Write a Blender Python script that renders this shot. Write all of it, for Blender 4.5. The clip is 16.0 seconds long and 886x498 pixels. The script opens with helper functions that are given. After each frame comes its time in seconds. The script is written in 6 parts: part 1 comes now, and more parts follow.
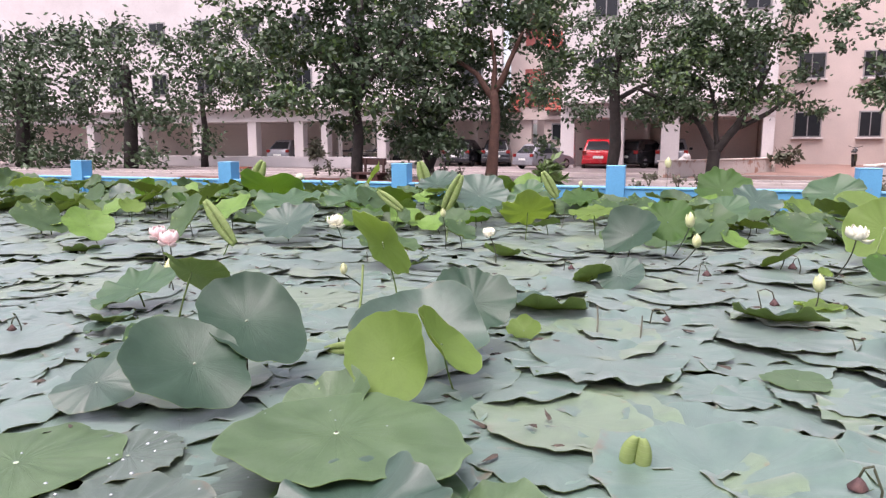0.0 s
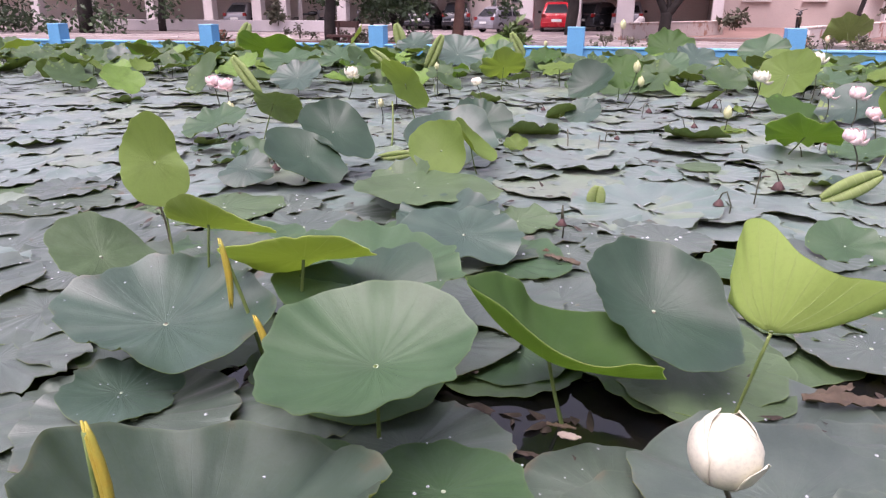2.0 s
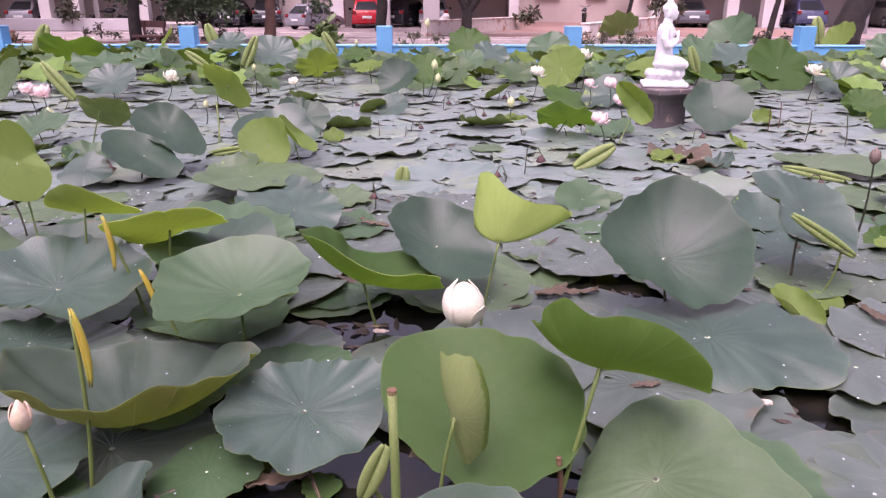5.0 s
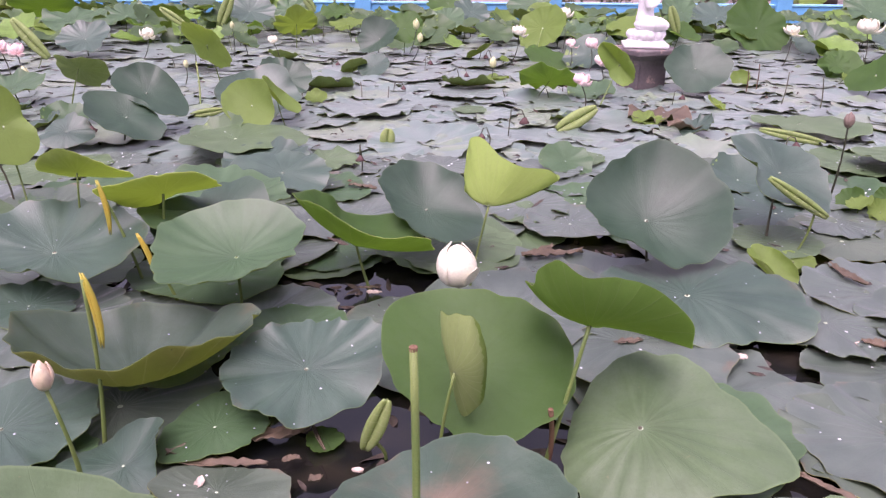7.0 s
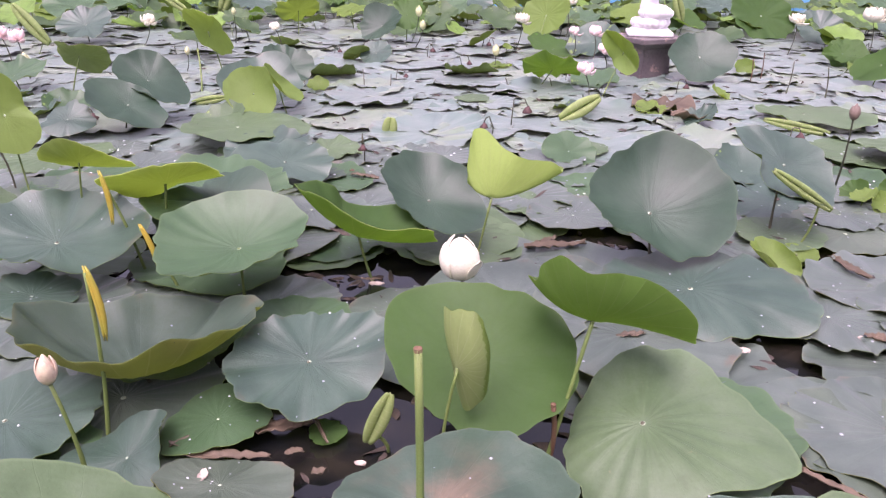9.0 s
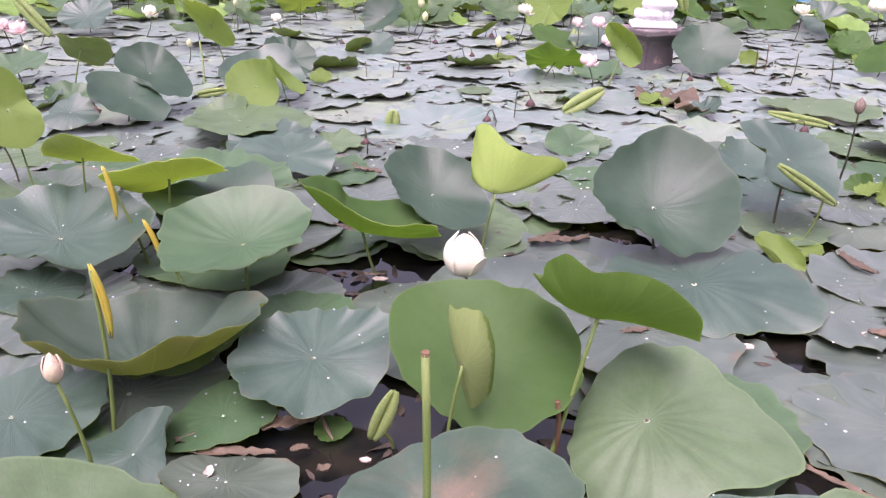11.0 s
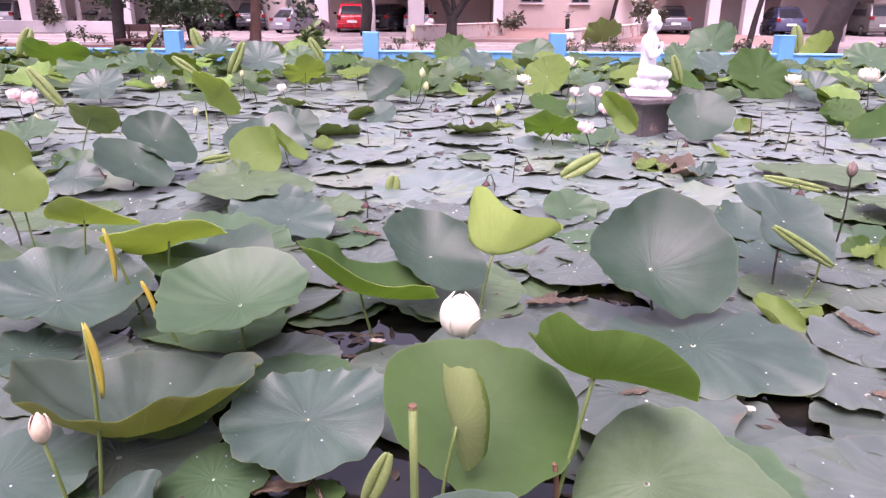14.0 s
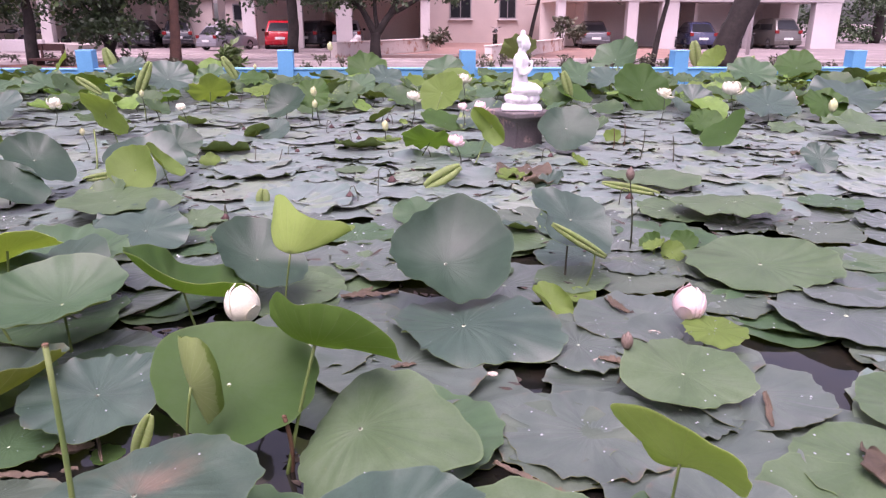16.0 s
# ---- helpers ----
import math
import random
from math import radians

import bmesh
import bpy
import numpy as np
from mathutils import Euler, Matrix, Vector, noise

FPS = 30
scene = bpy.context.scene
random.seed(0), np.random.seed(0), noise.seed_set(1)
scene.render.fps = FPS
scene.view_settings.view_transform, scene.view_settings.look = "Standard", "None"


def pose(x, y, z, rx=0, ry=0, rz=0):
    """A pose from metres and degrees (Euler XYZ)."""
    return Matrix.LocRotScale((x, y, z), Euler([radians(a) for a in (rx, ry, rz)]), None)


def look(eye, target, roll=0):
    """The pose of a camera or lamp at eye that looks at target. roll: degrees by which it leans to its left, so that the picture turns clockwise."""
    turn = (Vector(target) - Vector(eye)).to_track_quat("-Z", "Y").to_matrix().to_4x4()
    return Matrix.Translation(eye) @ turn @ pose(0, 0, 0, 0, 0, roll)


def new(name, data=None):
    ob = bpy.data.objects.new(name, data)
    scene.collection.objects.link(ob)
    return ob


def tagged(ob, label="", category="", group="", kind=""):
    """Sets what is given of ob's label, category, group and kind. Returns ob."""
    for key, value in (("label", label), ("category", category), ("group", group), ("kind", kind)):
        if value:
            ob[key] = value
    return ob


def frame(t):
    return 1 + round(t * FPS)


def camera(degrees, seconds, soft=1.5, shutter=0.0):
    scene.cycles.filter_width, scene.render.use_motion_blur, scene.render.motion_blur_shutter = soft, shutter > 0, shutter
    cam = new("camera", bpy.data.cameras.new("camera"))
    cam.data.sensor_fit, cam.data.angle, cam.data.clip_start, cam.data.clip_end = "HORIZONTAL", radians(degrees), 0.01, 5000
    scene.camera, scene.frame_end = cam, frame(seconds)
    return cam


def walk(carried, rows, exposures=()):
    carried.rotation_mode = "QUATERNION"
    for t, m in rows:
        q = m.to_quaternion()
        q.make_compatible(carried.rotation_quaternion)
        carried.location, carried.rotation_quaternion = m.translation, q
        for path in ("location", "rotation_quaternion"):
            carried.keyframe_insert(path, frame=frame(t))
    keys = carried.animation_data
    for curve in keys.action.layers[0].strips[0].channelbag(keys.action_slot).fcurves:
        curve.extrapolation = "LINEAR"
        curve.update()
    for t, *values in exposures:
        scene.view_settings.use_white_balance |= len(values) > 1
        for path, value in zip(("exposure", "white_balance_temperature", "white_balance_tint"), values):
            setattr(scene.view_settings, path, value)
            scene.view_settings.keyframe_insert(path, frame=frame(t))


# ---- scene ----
# ---- camera ----
cam = camera(64.607, 16.0, soft=1.3)
rows = [
    (0, pose(-0.370, 3.000, 1.320, 81.51, 0.00, 19.70)),
    (0.5, pose(-0.370, 2.550, 1.320, 79.12, 0.00, 18.45)),
    (1, pose(-0.340, 1.900, 1.310, 75.20, 0.00, 18.21)),
    (1.5, pose(-0.310, 1.300, 1.300, 72.00, 0.00, 17.18)),
    (2, pose(-0.280, 1.030, 1.300, 71.00, 0.00, 15.83)),
    (2.5, pose(-0.260, 0.930, 1.320, 71.88, 0.00, 13.53)),
    (3, pose(-0.220, 0.820, 1.350, 71.45, 0.00, 9.89)),
    (3.5, pose(-0.190, 0.740, 1.370, 71.62, 0.00, 5.57)),
    (4, pose(-0.140, 0.560, 1.390, 72.01, 0.00, 3.64)),
    (4.5, pose(-0.110, 0.350, 1.410, 71.65, 0.00, 2.74)),
    (5, pose(-0.070, 0.100, 1.440, 70.58, 0.00, 1.34)),
    (5.2, pose(-0.060, 0.020, 1.465, 70.05, -0.00, 1.00)),
    (7.3, pose(-0.132, 0.019, 1.485, 67.12, -0.47, -0.45)),
    (7.5, pose(-0.132, 0.019, 1.485, 67.02, -0.47, -0.45)),
    (8, pose(-0.148, 0.017, 1.518, 66.50, -0.58, -0.55)),
    (8.5, pose(-0.148, 0.024, 1.520, 66.22, -0.59, -0.48)),
    (9, pose(-0.134, 0.033, 1.503, 66.21, -0.63, -0.22)),
    (9.2, pose(-0.134, 0.033, 1.503, 66.16, -0.63, -0.22)),
    (11.3, pose(-0.148, 0.042, 1.523, 65.06, -0.54, -0.05)),
    (11.5, pose(-0.151, 0.041, 1.517, 63.44, -0.50, -0.04)),
    (12, pose(-0.148, 0.046, 1.527, 58.61, -0.44, 0.01)),
    (12.5, pose(-0.148, 0.047, 1.524, 57.24, -0.57, -0.07)),
    (13, pose(-0.146, 0.047, 1.523, 61.56, -0.40, 0.01)),
    (13.5, pose(-0.145, 0.060, 1.503, 66.46, -0.51, 0.04)),
    (14, pose(-0.119, 0.027, 1.504, 70.86, -0.44, 0.09)),
    (14.5, pose(0.000, -0.000, 1.500, 71.42, -0.47, 0.16)),
    (15, pose(0.154, -0.098, 1.528, 71.48, -0.24, -0.13)),
    (15.5, pose(0.399, -0.329, 1.588, 71.76, 0.12, -1.73)),
    (16, pose(0.598, -0.494, 1.600, 71.95, -0.20, -4.48)),
]
walk(cam, rows, [(0, 1.22, 6450, 24), (2, 1.16, 6400, 36), (5, 1.17, 6450, 50), (9, 1.45, 6400, 47), (12.5, 1.57, 6400, 44), (13.5, 1.58, 6350, 49), (14.5, 1.4, 6380, 54), (16, 1.2, 6350, 48)])

# ---- world and light ----
world = bpy.data.worlds.new("sky")
scene.world = world
world.use_nodes = True
wn, wl = world.node_tree.nodes, world.node_tree.links
sky = wn.new("ShaderNodeTexSky")
sky.sky_type, sky.sun_disc = "NISHITA", False
sky.sun_elevation, sky.sun_rotation = radians(62), radians(200)
sky.air_density, sky.dust_density, sky.ozone_density = 1.0, 4.0, 1.0
pale = wn.new("ShaderNodeHueSaturation")
pale.inputs["Saturation"].default_value = 0.42
wl.new(sky.outputs[0], pale.inputs["Color"])
wl.new(pale.outputs[0], wn["Background"].inputs["Color"])
wn["Background"].inputs["Strength"].default_value = 0.138
sun_data = bpy.data.lights.new("sun", "SUN")
sun_data.energy, sun_data.angle, sun_data.color = 1.9, radians(50), (1.0, 0.95, 0.9)
sun = new("sun", sun_data)
sun.matrix_world = look((-4, -5, 34), (0, 6, 0))


# ---- materials ----
def rgb(c):
    return (c[0], c[1], c[2], 1.0)


def mat_base(name):
    m = bpy.data.materials.new(name)
    m.use_nodes = True
    n, l = m.node_tree.nodes, m.node_tree.links
    return m, n, l, n["Principled BSDF"]


def mathn(n, l, op, a, b=None, clamp=False):
    q = n.new("ShaderNodeMath")
    q.operation, q.use_clamp = op, clamp
    for i, v in enumerate((a, b)):
        if v is None:
            continue
        if isinstance(v, (int, float)):
            q.inputs[i].default_value = v
        else:
            l.new(v, q.inputs[i])
    return q.outputs[0]


def mixc(n, l, fac, a, b):
    q = n.new("ShaderNodeMix")
    q.data_type = "RGBA"
    for sock, v in ((q.inputs[0], fac), (q.inputs[6], a), (q.inputs[7], b)):
        if isinstance(v, (int, float)):
            sock.default_value = v
        elif isinstance(v, tuple):
            sock.default_value = rgb(v)
        else:
            l.new(v, sock)
    return q.outputs[2]


def noise_out(n, l, vec, scale, detail=4.0, rough=0.55):
    q = n.new("ShaderNodeTexNoise")
    q.inputs["Scale"].default_value, q.inputs["Detail"].default_value, q.inputs["Roughness"].default_value = scale, detail, rough
    if vec is not None:
        l.new(vec, q.inputs["Vector"])
    return q.outputs[0]


def ramp(n, l, v, lo, hi):
    q = n.new("ShaderNodeMapRange")
    q.inputs[1].default_value, q.inputs[2].default_value = lo, hi
    l.new(v, q.inputs[0])
    return q.outputs[0]


def bump(n, l, bsdf, height, strength, dist=0.01):
    q = n.new("ShaderNodeBump")
    q.inputs["Strength"].default_value, q.inputs["Distance"].default_value = strength, dist
    l.new(height, q.inputs["Height"])
    l.new(q.outputs[0], bsdf.inputs["Normal"])


def surface(name, a, b, scale=3.0, rough=0.7, fine=60.0, relief=0.2, metal=0.0, stain=None, stain_at=(0.58, 0.7), stain_scale=1.2, per_object=0.0):
    """A worn surface: two colours over coarse noise, fine grain, an optional stain colour with its own shape."""
    m, n, l, bs = mat_base(name)
    co = n.new("ShaderNodeTexCoord").outputs["Object"]
    g = n.new("ShaderNodeNewGeometry").outputs["Position"]
    big = ramp(n, l, noise_out(n, l, g, scale), 0.35, 0.65)
    col = mixc(n, l, big, a, b)
    grain = noise_out(n, l, co, fine, 3)
    col = mixc(n, l, mathn(n, l, "MULTIPLY", ramp(n, l, grain, 0.45, 0.75), 0.35), col, tuple(v * 0.55 for v in a))
    if stain:
        col = mixc(n, l, ramp(n, l, noise_out(n, l, g, stain_scale, 6, 0.65), *stain_at), col, stain)
    if per_object:
        r = n.new("ShaderNodeObjectInfo").outputs["Random"]
        h = n.new("ShaderNodeHueSaturation")
        l.new(mathn(n, l, "ADD", mathn(n, l, "MULTIPLY", r, per_object), 1 - per_object / 2), h.inputs["Value"])
        l.new(col, h.inputs["Color"])
        col = h.outputs[0]
    l.new(col, bs.inputs["Base Color"])
    l.new(mathn(n, l, "ADD", mathn(n, l, "MULTIPLY", grain, 0.2), rough - 0.1), bs.inputs["Roughness"])
    bs.inputs["Metallic"].default_value = metal
    bump(n, l, bs, grain, relief, 0.004)
    return m


def leaf_material(name, a, b, vein, under=False, gloss=0.5, thin=0.25, rim=0.0, island=False, spots=0.0, spec=0.5, bloom=0.0, odd=(0.13, 0.19, 0.1), dust=0.11, wax=0.0, rust=0.0, glow=(0.55, 0.66, 0.19)):
    """Lotus leaf skin: radial veins over (angle, radius) in the uv layer, mottling, a pale navel, dry rim and spots."""
    m, n, l, bs = mat_base(name)
    uv = n.new("ShaderNodeUVMap")
    sep = n.new("ShaderNodeSeparateXYZ")
    l.new(uv.outputs[0], sep.inputs[0])
    u, v = sep.outputs[0], sep.outputs[1]
    pos = n.new("ShaderNodeNewGeometry").outputs["Position"]
    geo = n.new("ShaderNodeNewGeometry").outputs["Random Per Island"] if island else n.new("ShaderNodeObjectInfo").outputs["Random"]
    big = ramp(n, l, noise_out(n, l, pos, 3.2, 5, 0.65), 0.3, 0.7)
    col = mixc(n, l, mathn(n, l, "ADD", mathn(n, l, "MULTIPLY", big, 0.55), mathn(n, l, "MULTIPLY", geo, 0.45)), a, b)
    if island:
        col = mixc(n, l, mathn(n, l, "GREATER_THAN", geo, 0.78), col, odd)
    patch = noise_out(n, l, pos, 6.5, 6, 0.72)
    col = mixc(n, l, mathn(n, l, "MULTIPLY", ramp(n, l, patch, 0.48, 0.68), dust), col, (0.26, 0.29, 0.25))
    col = mixc(n, l, mathn(n, l, "MULTIPLY", ramp(n, l, patch, 0.5, 0.34), 0.35), col, tuple(x * 0.55 for x in a))
    cb = n.new("ShaderNodeCombineXYZ")
    l.new(mathn(n, l, "MULTIPLY", u, 55.0), cb.inputs[0])
    l.new(mathn(n, l, "MULTIPLY", v, 2.6), cb.inputs[1])
    l.new(mathn(n, l, "MULTIPLY", geo, 90.0), cb.inputs[2])
    streak = noise_out(n, l, cb.outputs[0], 1.0, 4, 0.6)
    col = mixc(n, l, mathn(n, l, "MULTIPLY", ramp(n, l, streak, 0.52, 0.75), 0.06), col, vein)
    col = mixc(n, l, mathn(n, l, "MULTIPLY", ramp(n, l, streak, 0.48, 0.28), 0.22), col, tuple(x * 0.55 for x in a))
    if rust:
        rz = mathn(n, l, "MULTIPLY", ramp(n, l, noise_out(n, l, pos, 5.5, 5, 0.65), 0.48, 0.66), mathn(n, l, "SUBTRACT", 1.0, v, True))
        col = mixc(n, l, mathn(n, l, "MULTIPLY", rz, rust), col, (0.2, 0.125, 0.085))
    wob = mathn(n, l, "MULTIPLY", noise_out(n, l, pos, 9, 2), 0.006)
    d = mathn(n, l, "ABSOLUTE", mathn(n, l, "SUBTRACT", mathn(n, l, "FRACT", mathn(n, l, "MULTIPLY", mathn(n, l, "ADD", u, wob), 21.0)), 0.5))
    width = mathn(n, l, "DIVIDE", 0.035 if under else 0.02, mathn(n, l, "ADD", v, 0.12))
    line = mathn(n, l, "SUBTRACT", 1.0, mathn(n, l, "DIVIDE", d, width), True)
    line = mathn(n, l, "MULTIPLY", line, mathn(n, l, "SUBTRACT", 1.0, mathn(n, l, "MULTIPLY", v, 0.3 if under else 0.75)))
    col = mixc(n, l, mathn(n, l, "MULTIPLY", line, 0.8 if under else 0.16), col, vein if under else tuple(x * 0.75 + y * 0.25 for x, y in zip(a, vein)))
    fine = noise_out(n, l, pos, 95, 4, 0.7)
    col = mixc(n, l, mathn(n, l, "MULTIPLY", ramp(n, l, fine, 0.5, 0.8), 0.3), col, tuple(x * 0.5 for x in a))
    if rim:
        edge = mathn(n, l, "ADD", v, mathn(n, l, "MULTIPLY", mathn(n, l, "SUBTRACT", noise_out(n, l, pos, 7, 5, 0.7), 0.5), 0.9))
        col = mixc(n, l, mathn(n, l, "MULTIPLY", ramp(n, l, edge, 1.02, 1.1), rim), col, (0.16, 0.075, 0.04))
    if not under:
        col = mixc(n, l, mathn(n, l, "MULTIPLY", ramp(n, l, v, 0.975, 0.99), 0.25), col, vein)
    if spots:
        sp = ramp(n, l, noise_out(n, l, pos, 24, 5, 0.75), 0.66, 0.72)
        col = mixc(n, l, mathn(n, l, "MULTIPLY", sp, spots), col, (0.28, 0.2, 0.12))
    l.new(col, bs.inputs["Base Color"])
    l.new(mathn(n, l, "ADD", mathn(n, l, "MULTIPLY", patch, 0.3), gloss - 0.15), bs.inputs["Roughness"])
    bs.inputs["Specular IOR Level"].default_value = 0.35 if under else spec
    bs.inputs["Sheen Weight"].default_value, bs.inputs["Sheen Roughness"].default_value = (0.0 if under else bloom), 0.4
    bs.inputs["Coat Weight"].default_value, bs.inputs["Coat Roughness"].default_value = wax, 0.3
    h = mathn(n, l, "ADD", mathn(n, l, "MULTIPLY", line, -0.3 if not under else 0.8), mathn(n, l, "ADD", mathn(n, l, "MULTIPLY", fine, 0.2), mathn(n, l, "ADD", mathn(n, l, "MULTIPLY", patch, 0.7), mathn(n, l, "MULTIPLY", streak, 0.6))))
    bump(n, l, bs, h, 0.5, 0.007)
    tr = n.new("ShaderNodeBsdfTranslucent")
    l.new(mixc(n, l, 0.65, col, glow), tr.inputs["Color"])
    mx = n.new("ShaderNodeMixShader")
    mx.inputs[0].default_value = thin
    l.new(bs.outputs[0], mx.inputs[1])
    l.new(tr.outputs[0], mx.inputs[2])
    l.new(mx.outputs[0], n["Material Output"].inputs["Surface"])
    return m


def glossy(name, c, rough=0.2, metal=0.0, coat=0.0):
    m, n, l, bs = mat_base(name)
    pos = n.new("ShaderNodeTexCoord").outputs["Object"]
    k = noise_out(n, l, pos, 3.0, 4)
    l.new(mixc(n, l, ramp(n, l, k, 0.35, 0.7), c, tuple(v * 0.82 for v in c)), bs.inputs["Base Color"])
    l.new(mathn(n, l, "ADD", mathn(n, l, "MULTIPLY", k, 0.12), rough - 0.05), bs.inputs["Roughness"])
    bs.inputs["Metallic"].default_value = metal
    bs.inputs["Coat Weight"].default_value = coat
    return m


def water_material():
    m, n, l, bs = mat_base("pond_water")
    pos = n.new("ShaderNodeNewGeometry").outputs["Position"]
    k = noise_out(n, l, pos, 5, 4)
    l.new(mixc(n, l, ramp(n, l, k, 0.4, 0.7), (0.006, 0.007, 0.008), (0.02, 0.017, 0.012)), bs.inputs["Base Color"])
    bs.inputs["Roughness"].default_value = 0.06
    bump(n, l, bs, noise_out(n, l, pos, 14, 2), 0.06, 0.01)
    return m


MATURE = leaf_material("leaf_mature", (0.026, 0.057, 0.04), (0.044, 0.087, 0.06), (0.11, 0.16, 0.11), gloss=0.46, thin=0.1, rim=0.2, spec=0.5, wax=0.12, bloom=0.05, dust=0.06)
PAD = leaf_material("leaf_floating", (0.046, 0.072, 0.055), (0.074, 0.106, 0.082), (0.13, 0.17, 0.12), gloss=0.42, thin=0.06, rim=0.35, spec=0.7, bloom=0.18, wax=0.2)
STAINED = leaf_material("leaf_stained", (0.032, 0.064, 0.042), (0.052, 0.094, 0.062), (0.13, 0.18, 0.12), gloss=0.45, thin=0.1, rim=0.6, spec=0.5, wax=0.15, rust=0.7, spots=0.4)
DEEP = leaf_material("leaf_deep_green", (0.02, 0.047, 0.029), (0.034, 0.07, 0.043), (0.09, 0.13, 0.08), gloss=0.46, thin=0.1, spec=0.35, wax=0.06, dust=0.04)
OCHRE_TOP = leaf_material("leaf_mature_thin", (0.04, 0.07, 0.052), (0.064, 0.102, 0.076), (0.15, 0.19, 0.13), gloss=0.5, thin=0.28, rim=0.25, spec=0.3)
MID = leaf_material("leaf_green", (0.036, 0.084, 0.037), (0.06, 0.122, 0.056), (0.14, 0.21, 0.1), gloss=0.46, thin=0.2, spec=0.4, dust=0.06, wax=0.08, bloom=0.04)
YOUNG = leaf_material("leaf_young", (0.15, 0.24, 0.06), (0.2, 0.3, 0.08), (0.3, 0.37, 0.16), gloss=0.5, thin=0.55, spec=0.25, dust=0.05)
FRESH = leaf_material("leaf_fresh", (0.045, 0.105, 0.03), (0.072, 0.145, 0.042), (0.15, 0.22, 0.09), gloss=0.5, thin=0.5, spec=0.25, dust=0.08)
PALE = leaf_material("leaf_pale", (0.056, 0.1, 0.046), (0.086, 0.138, 0.066), (0.17, 0.24, 0.12), gloss=0.46, thin=0.1, spots=0.25, spec=0.35)
DRY = leaf_material("leaf_drying", (0.052, 0.082, 0.058), (0.085, 0.115, 0.08), (0.16, 0.15, 0.1), gloss=0.5, thin=0.08, rim=0.6, spots=0.3)
DEAD = leaf_material("leaf_withered", (0.045, 0.034, 0.022), (0.17, 0.122, 0.082), (0.26, 0.2, 0.13), gloss=0.7, thin=0.15, rim=0.4, dust=0.0, spots=0.4)
UNDER = leaf_material("leaf_underside", (0.17, 0.26, 0.07), (0.22, 0.31, 0.09), (0.32, 0.4, 0.17), under=True, gloss=0.55, thin=0.3)
UNDER_Y = leaf_material("leaf_underside_young", (0.22, 0.32, 0.09), (0.28, 0.37, 0.12), (0.42, 0.48, 0.24), under=True, gloss=0.5, thin=0.7, dust=0.05)
UNDER_F = leaf_material("leaf_underside_fresh", (0.12, 0.24, 0.05), (0.17, 0.3, 0.07), (0.26, 0.36, 0.14), under=True, gloss=0.5, thin=0.6, dust=0.0, glow=(0.38, 0.62, 0.13))
UNDER_O = leaf_material("leaf_underside_ochre", (0.26, 0.25, 0.07), (0.34, 0.33, 0.1), (0.5, 0.48, 0.24), under=True, gloss=0.55, thin=0.5, dust=0.0)
# same leaves as PAD further off; paler base has the sky's reflection put in
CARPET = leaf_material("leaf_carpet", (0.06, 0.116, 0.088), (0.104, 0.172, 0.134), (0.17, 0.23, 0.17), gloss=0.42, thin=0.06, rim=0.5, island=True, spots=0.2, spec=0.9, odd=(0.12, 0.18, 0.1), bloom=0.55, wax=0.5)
STAND = leaf_material("leaf_standing_far", (0.03, 0.068, 0.028), (0.065, 0.12, 0.04), (0.14, 0.2, 0.09), gloss=0.5, thin=0.25, island=True, spec=0.4, odd=(0.13, 0.24, 0.04), dust=0.1)
STAND_UNDER = leaf_material("leaf_standing_far_underside", (0.1, 0.17, 0.045), (0.16, 0.24, 0.06), (0.2, 0.26, 0.1), under=True, gloss=0.55, thin=0.45, island=True, odd=(0.17, 0.3, 0.05))
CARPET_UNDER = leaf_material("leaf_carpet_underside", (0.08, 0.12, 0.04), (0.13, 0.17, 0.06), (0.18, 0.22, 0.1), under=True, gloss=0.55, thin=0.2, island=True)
LOOKS = {"mature": (MATURE, UNDER), "mid": (MID, UNDER), "young": (YOUNG, UNDER_Y), "pale": (PALE, UNDER), "dry": (DRY, UNDER_O),
         "dead": (DEAD, DEAD), "ochre": (OCHRE_TOP, UNDER_O), "stained": (STAINED, UNDER), "deep": (DEEP, UNDER), "fresh": (FRESH, UNDER_F)}
STALK = surface("stalk_green", (0.1, 0.16, 0.035), (0.14, 0.19, 0.05), 9, 0.55, 300, 0.5)
STALK_DARK = surface("stalk_dark", (0.05, 0.06, 0.03), (0.09, 0.08, 0.05), 9, 0.6, 300, 0.5)
STALK_BROWN = surface("stalk_brown", (0.09, 0.04, 0.022), (0.15, 0.085, 0.045), 9, 0.7, 250, 0.6)
SPIKE = surface("spike_ochre", (0.36, 0.26, 0.025), (0.3, 0.3, 0.04), 14, 0.55, 200, 0.4)
PETAL_WHITE = surface("petal_white", (0.64, 0.63, 0.51), (0.58, 0.57, 0.44), 12, 0.5, 120, 0.15)
PETAL_PINK = surface("petal_pink", (0.67, 0.48, 0.48), (0.69, 0.58, 0.55), 10, 0.5, 120, 0.15)
PETAL_FALLEN = surface("petal_fallen", (0.4, 0.33, 0.28), (0.32, 0.27, 0.22), 12, 0.6, 120, 0.2)
BUD_GREEN = surface("bud_green", (0.42, 0.46, 0.22), (0.5, 0.5, 0.3), 18, 0.5, 120, 0.15)
BUD_ROSE = surface("bud_rose", (0.5, 0.36, 0.28), (0.52, 0.46, 0.3), 18, 0.5, 120, 0.15)
BUD_BROWN = surface("bud_brown", (0.13, 0.095, 0.075), (0.18, 0.135, 0.105), 18, 0.6, 120, 0.2)
ROLLED = leaf_material("leaf_rolled", (0.31, 0.41, 0.16), (0.38, 0.47, 0.2), (0.56, 0.62, 0.36), under=True, gloss=0.5, thin=0.55, dust=0.0)
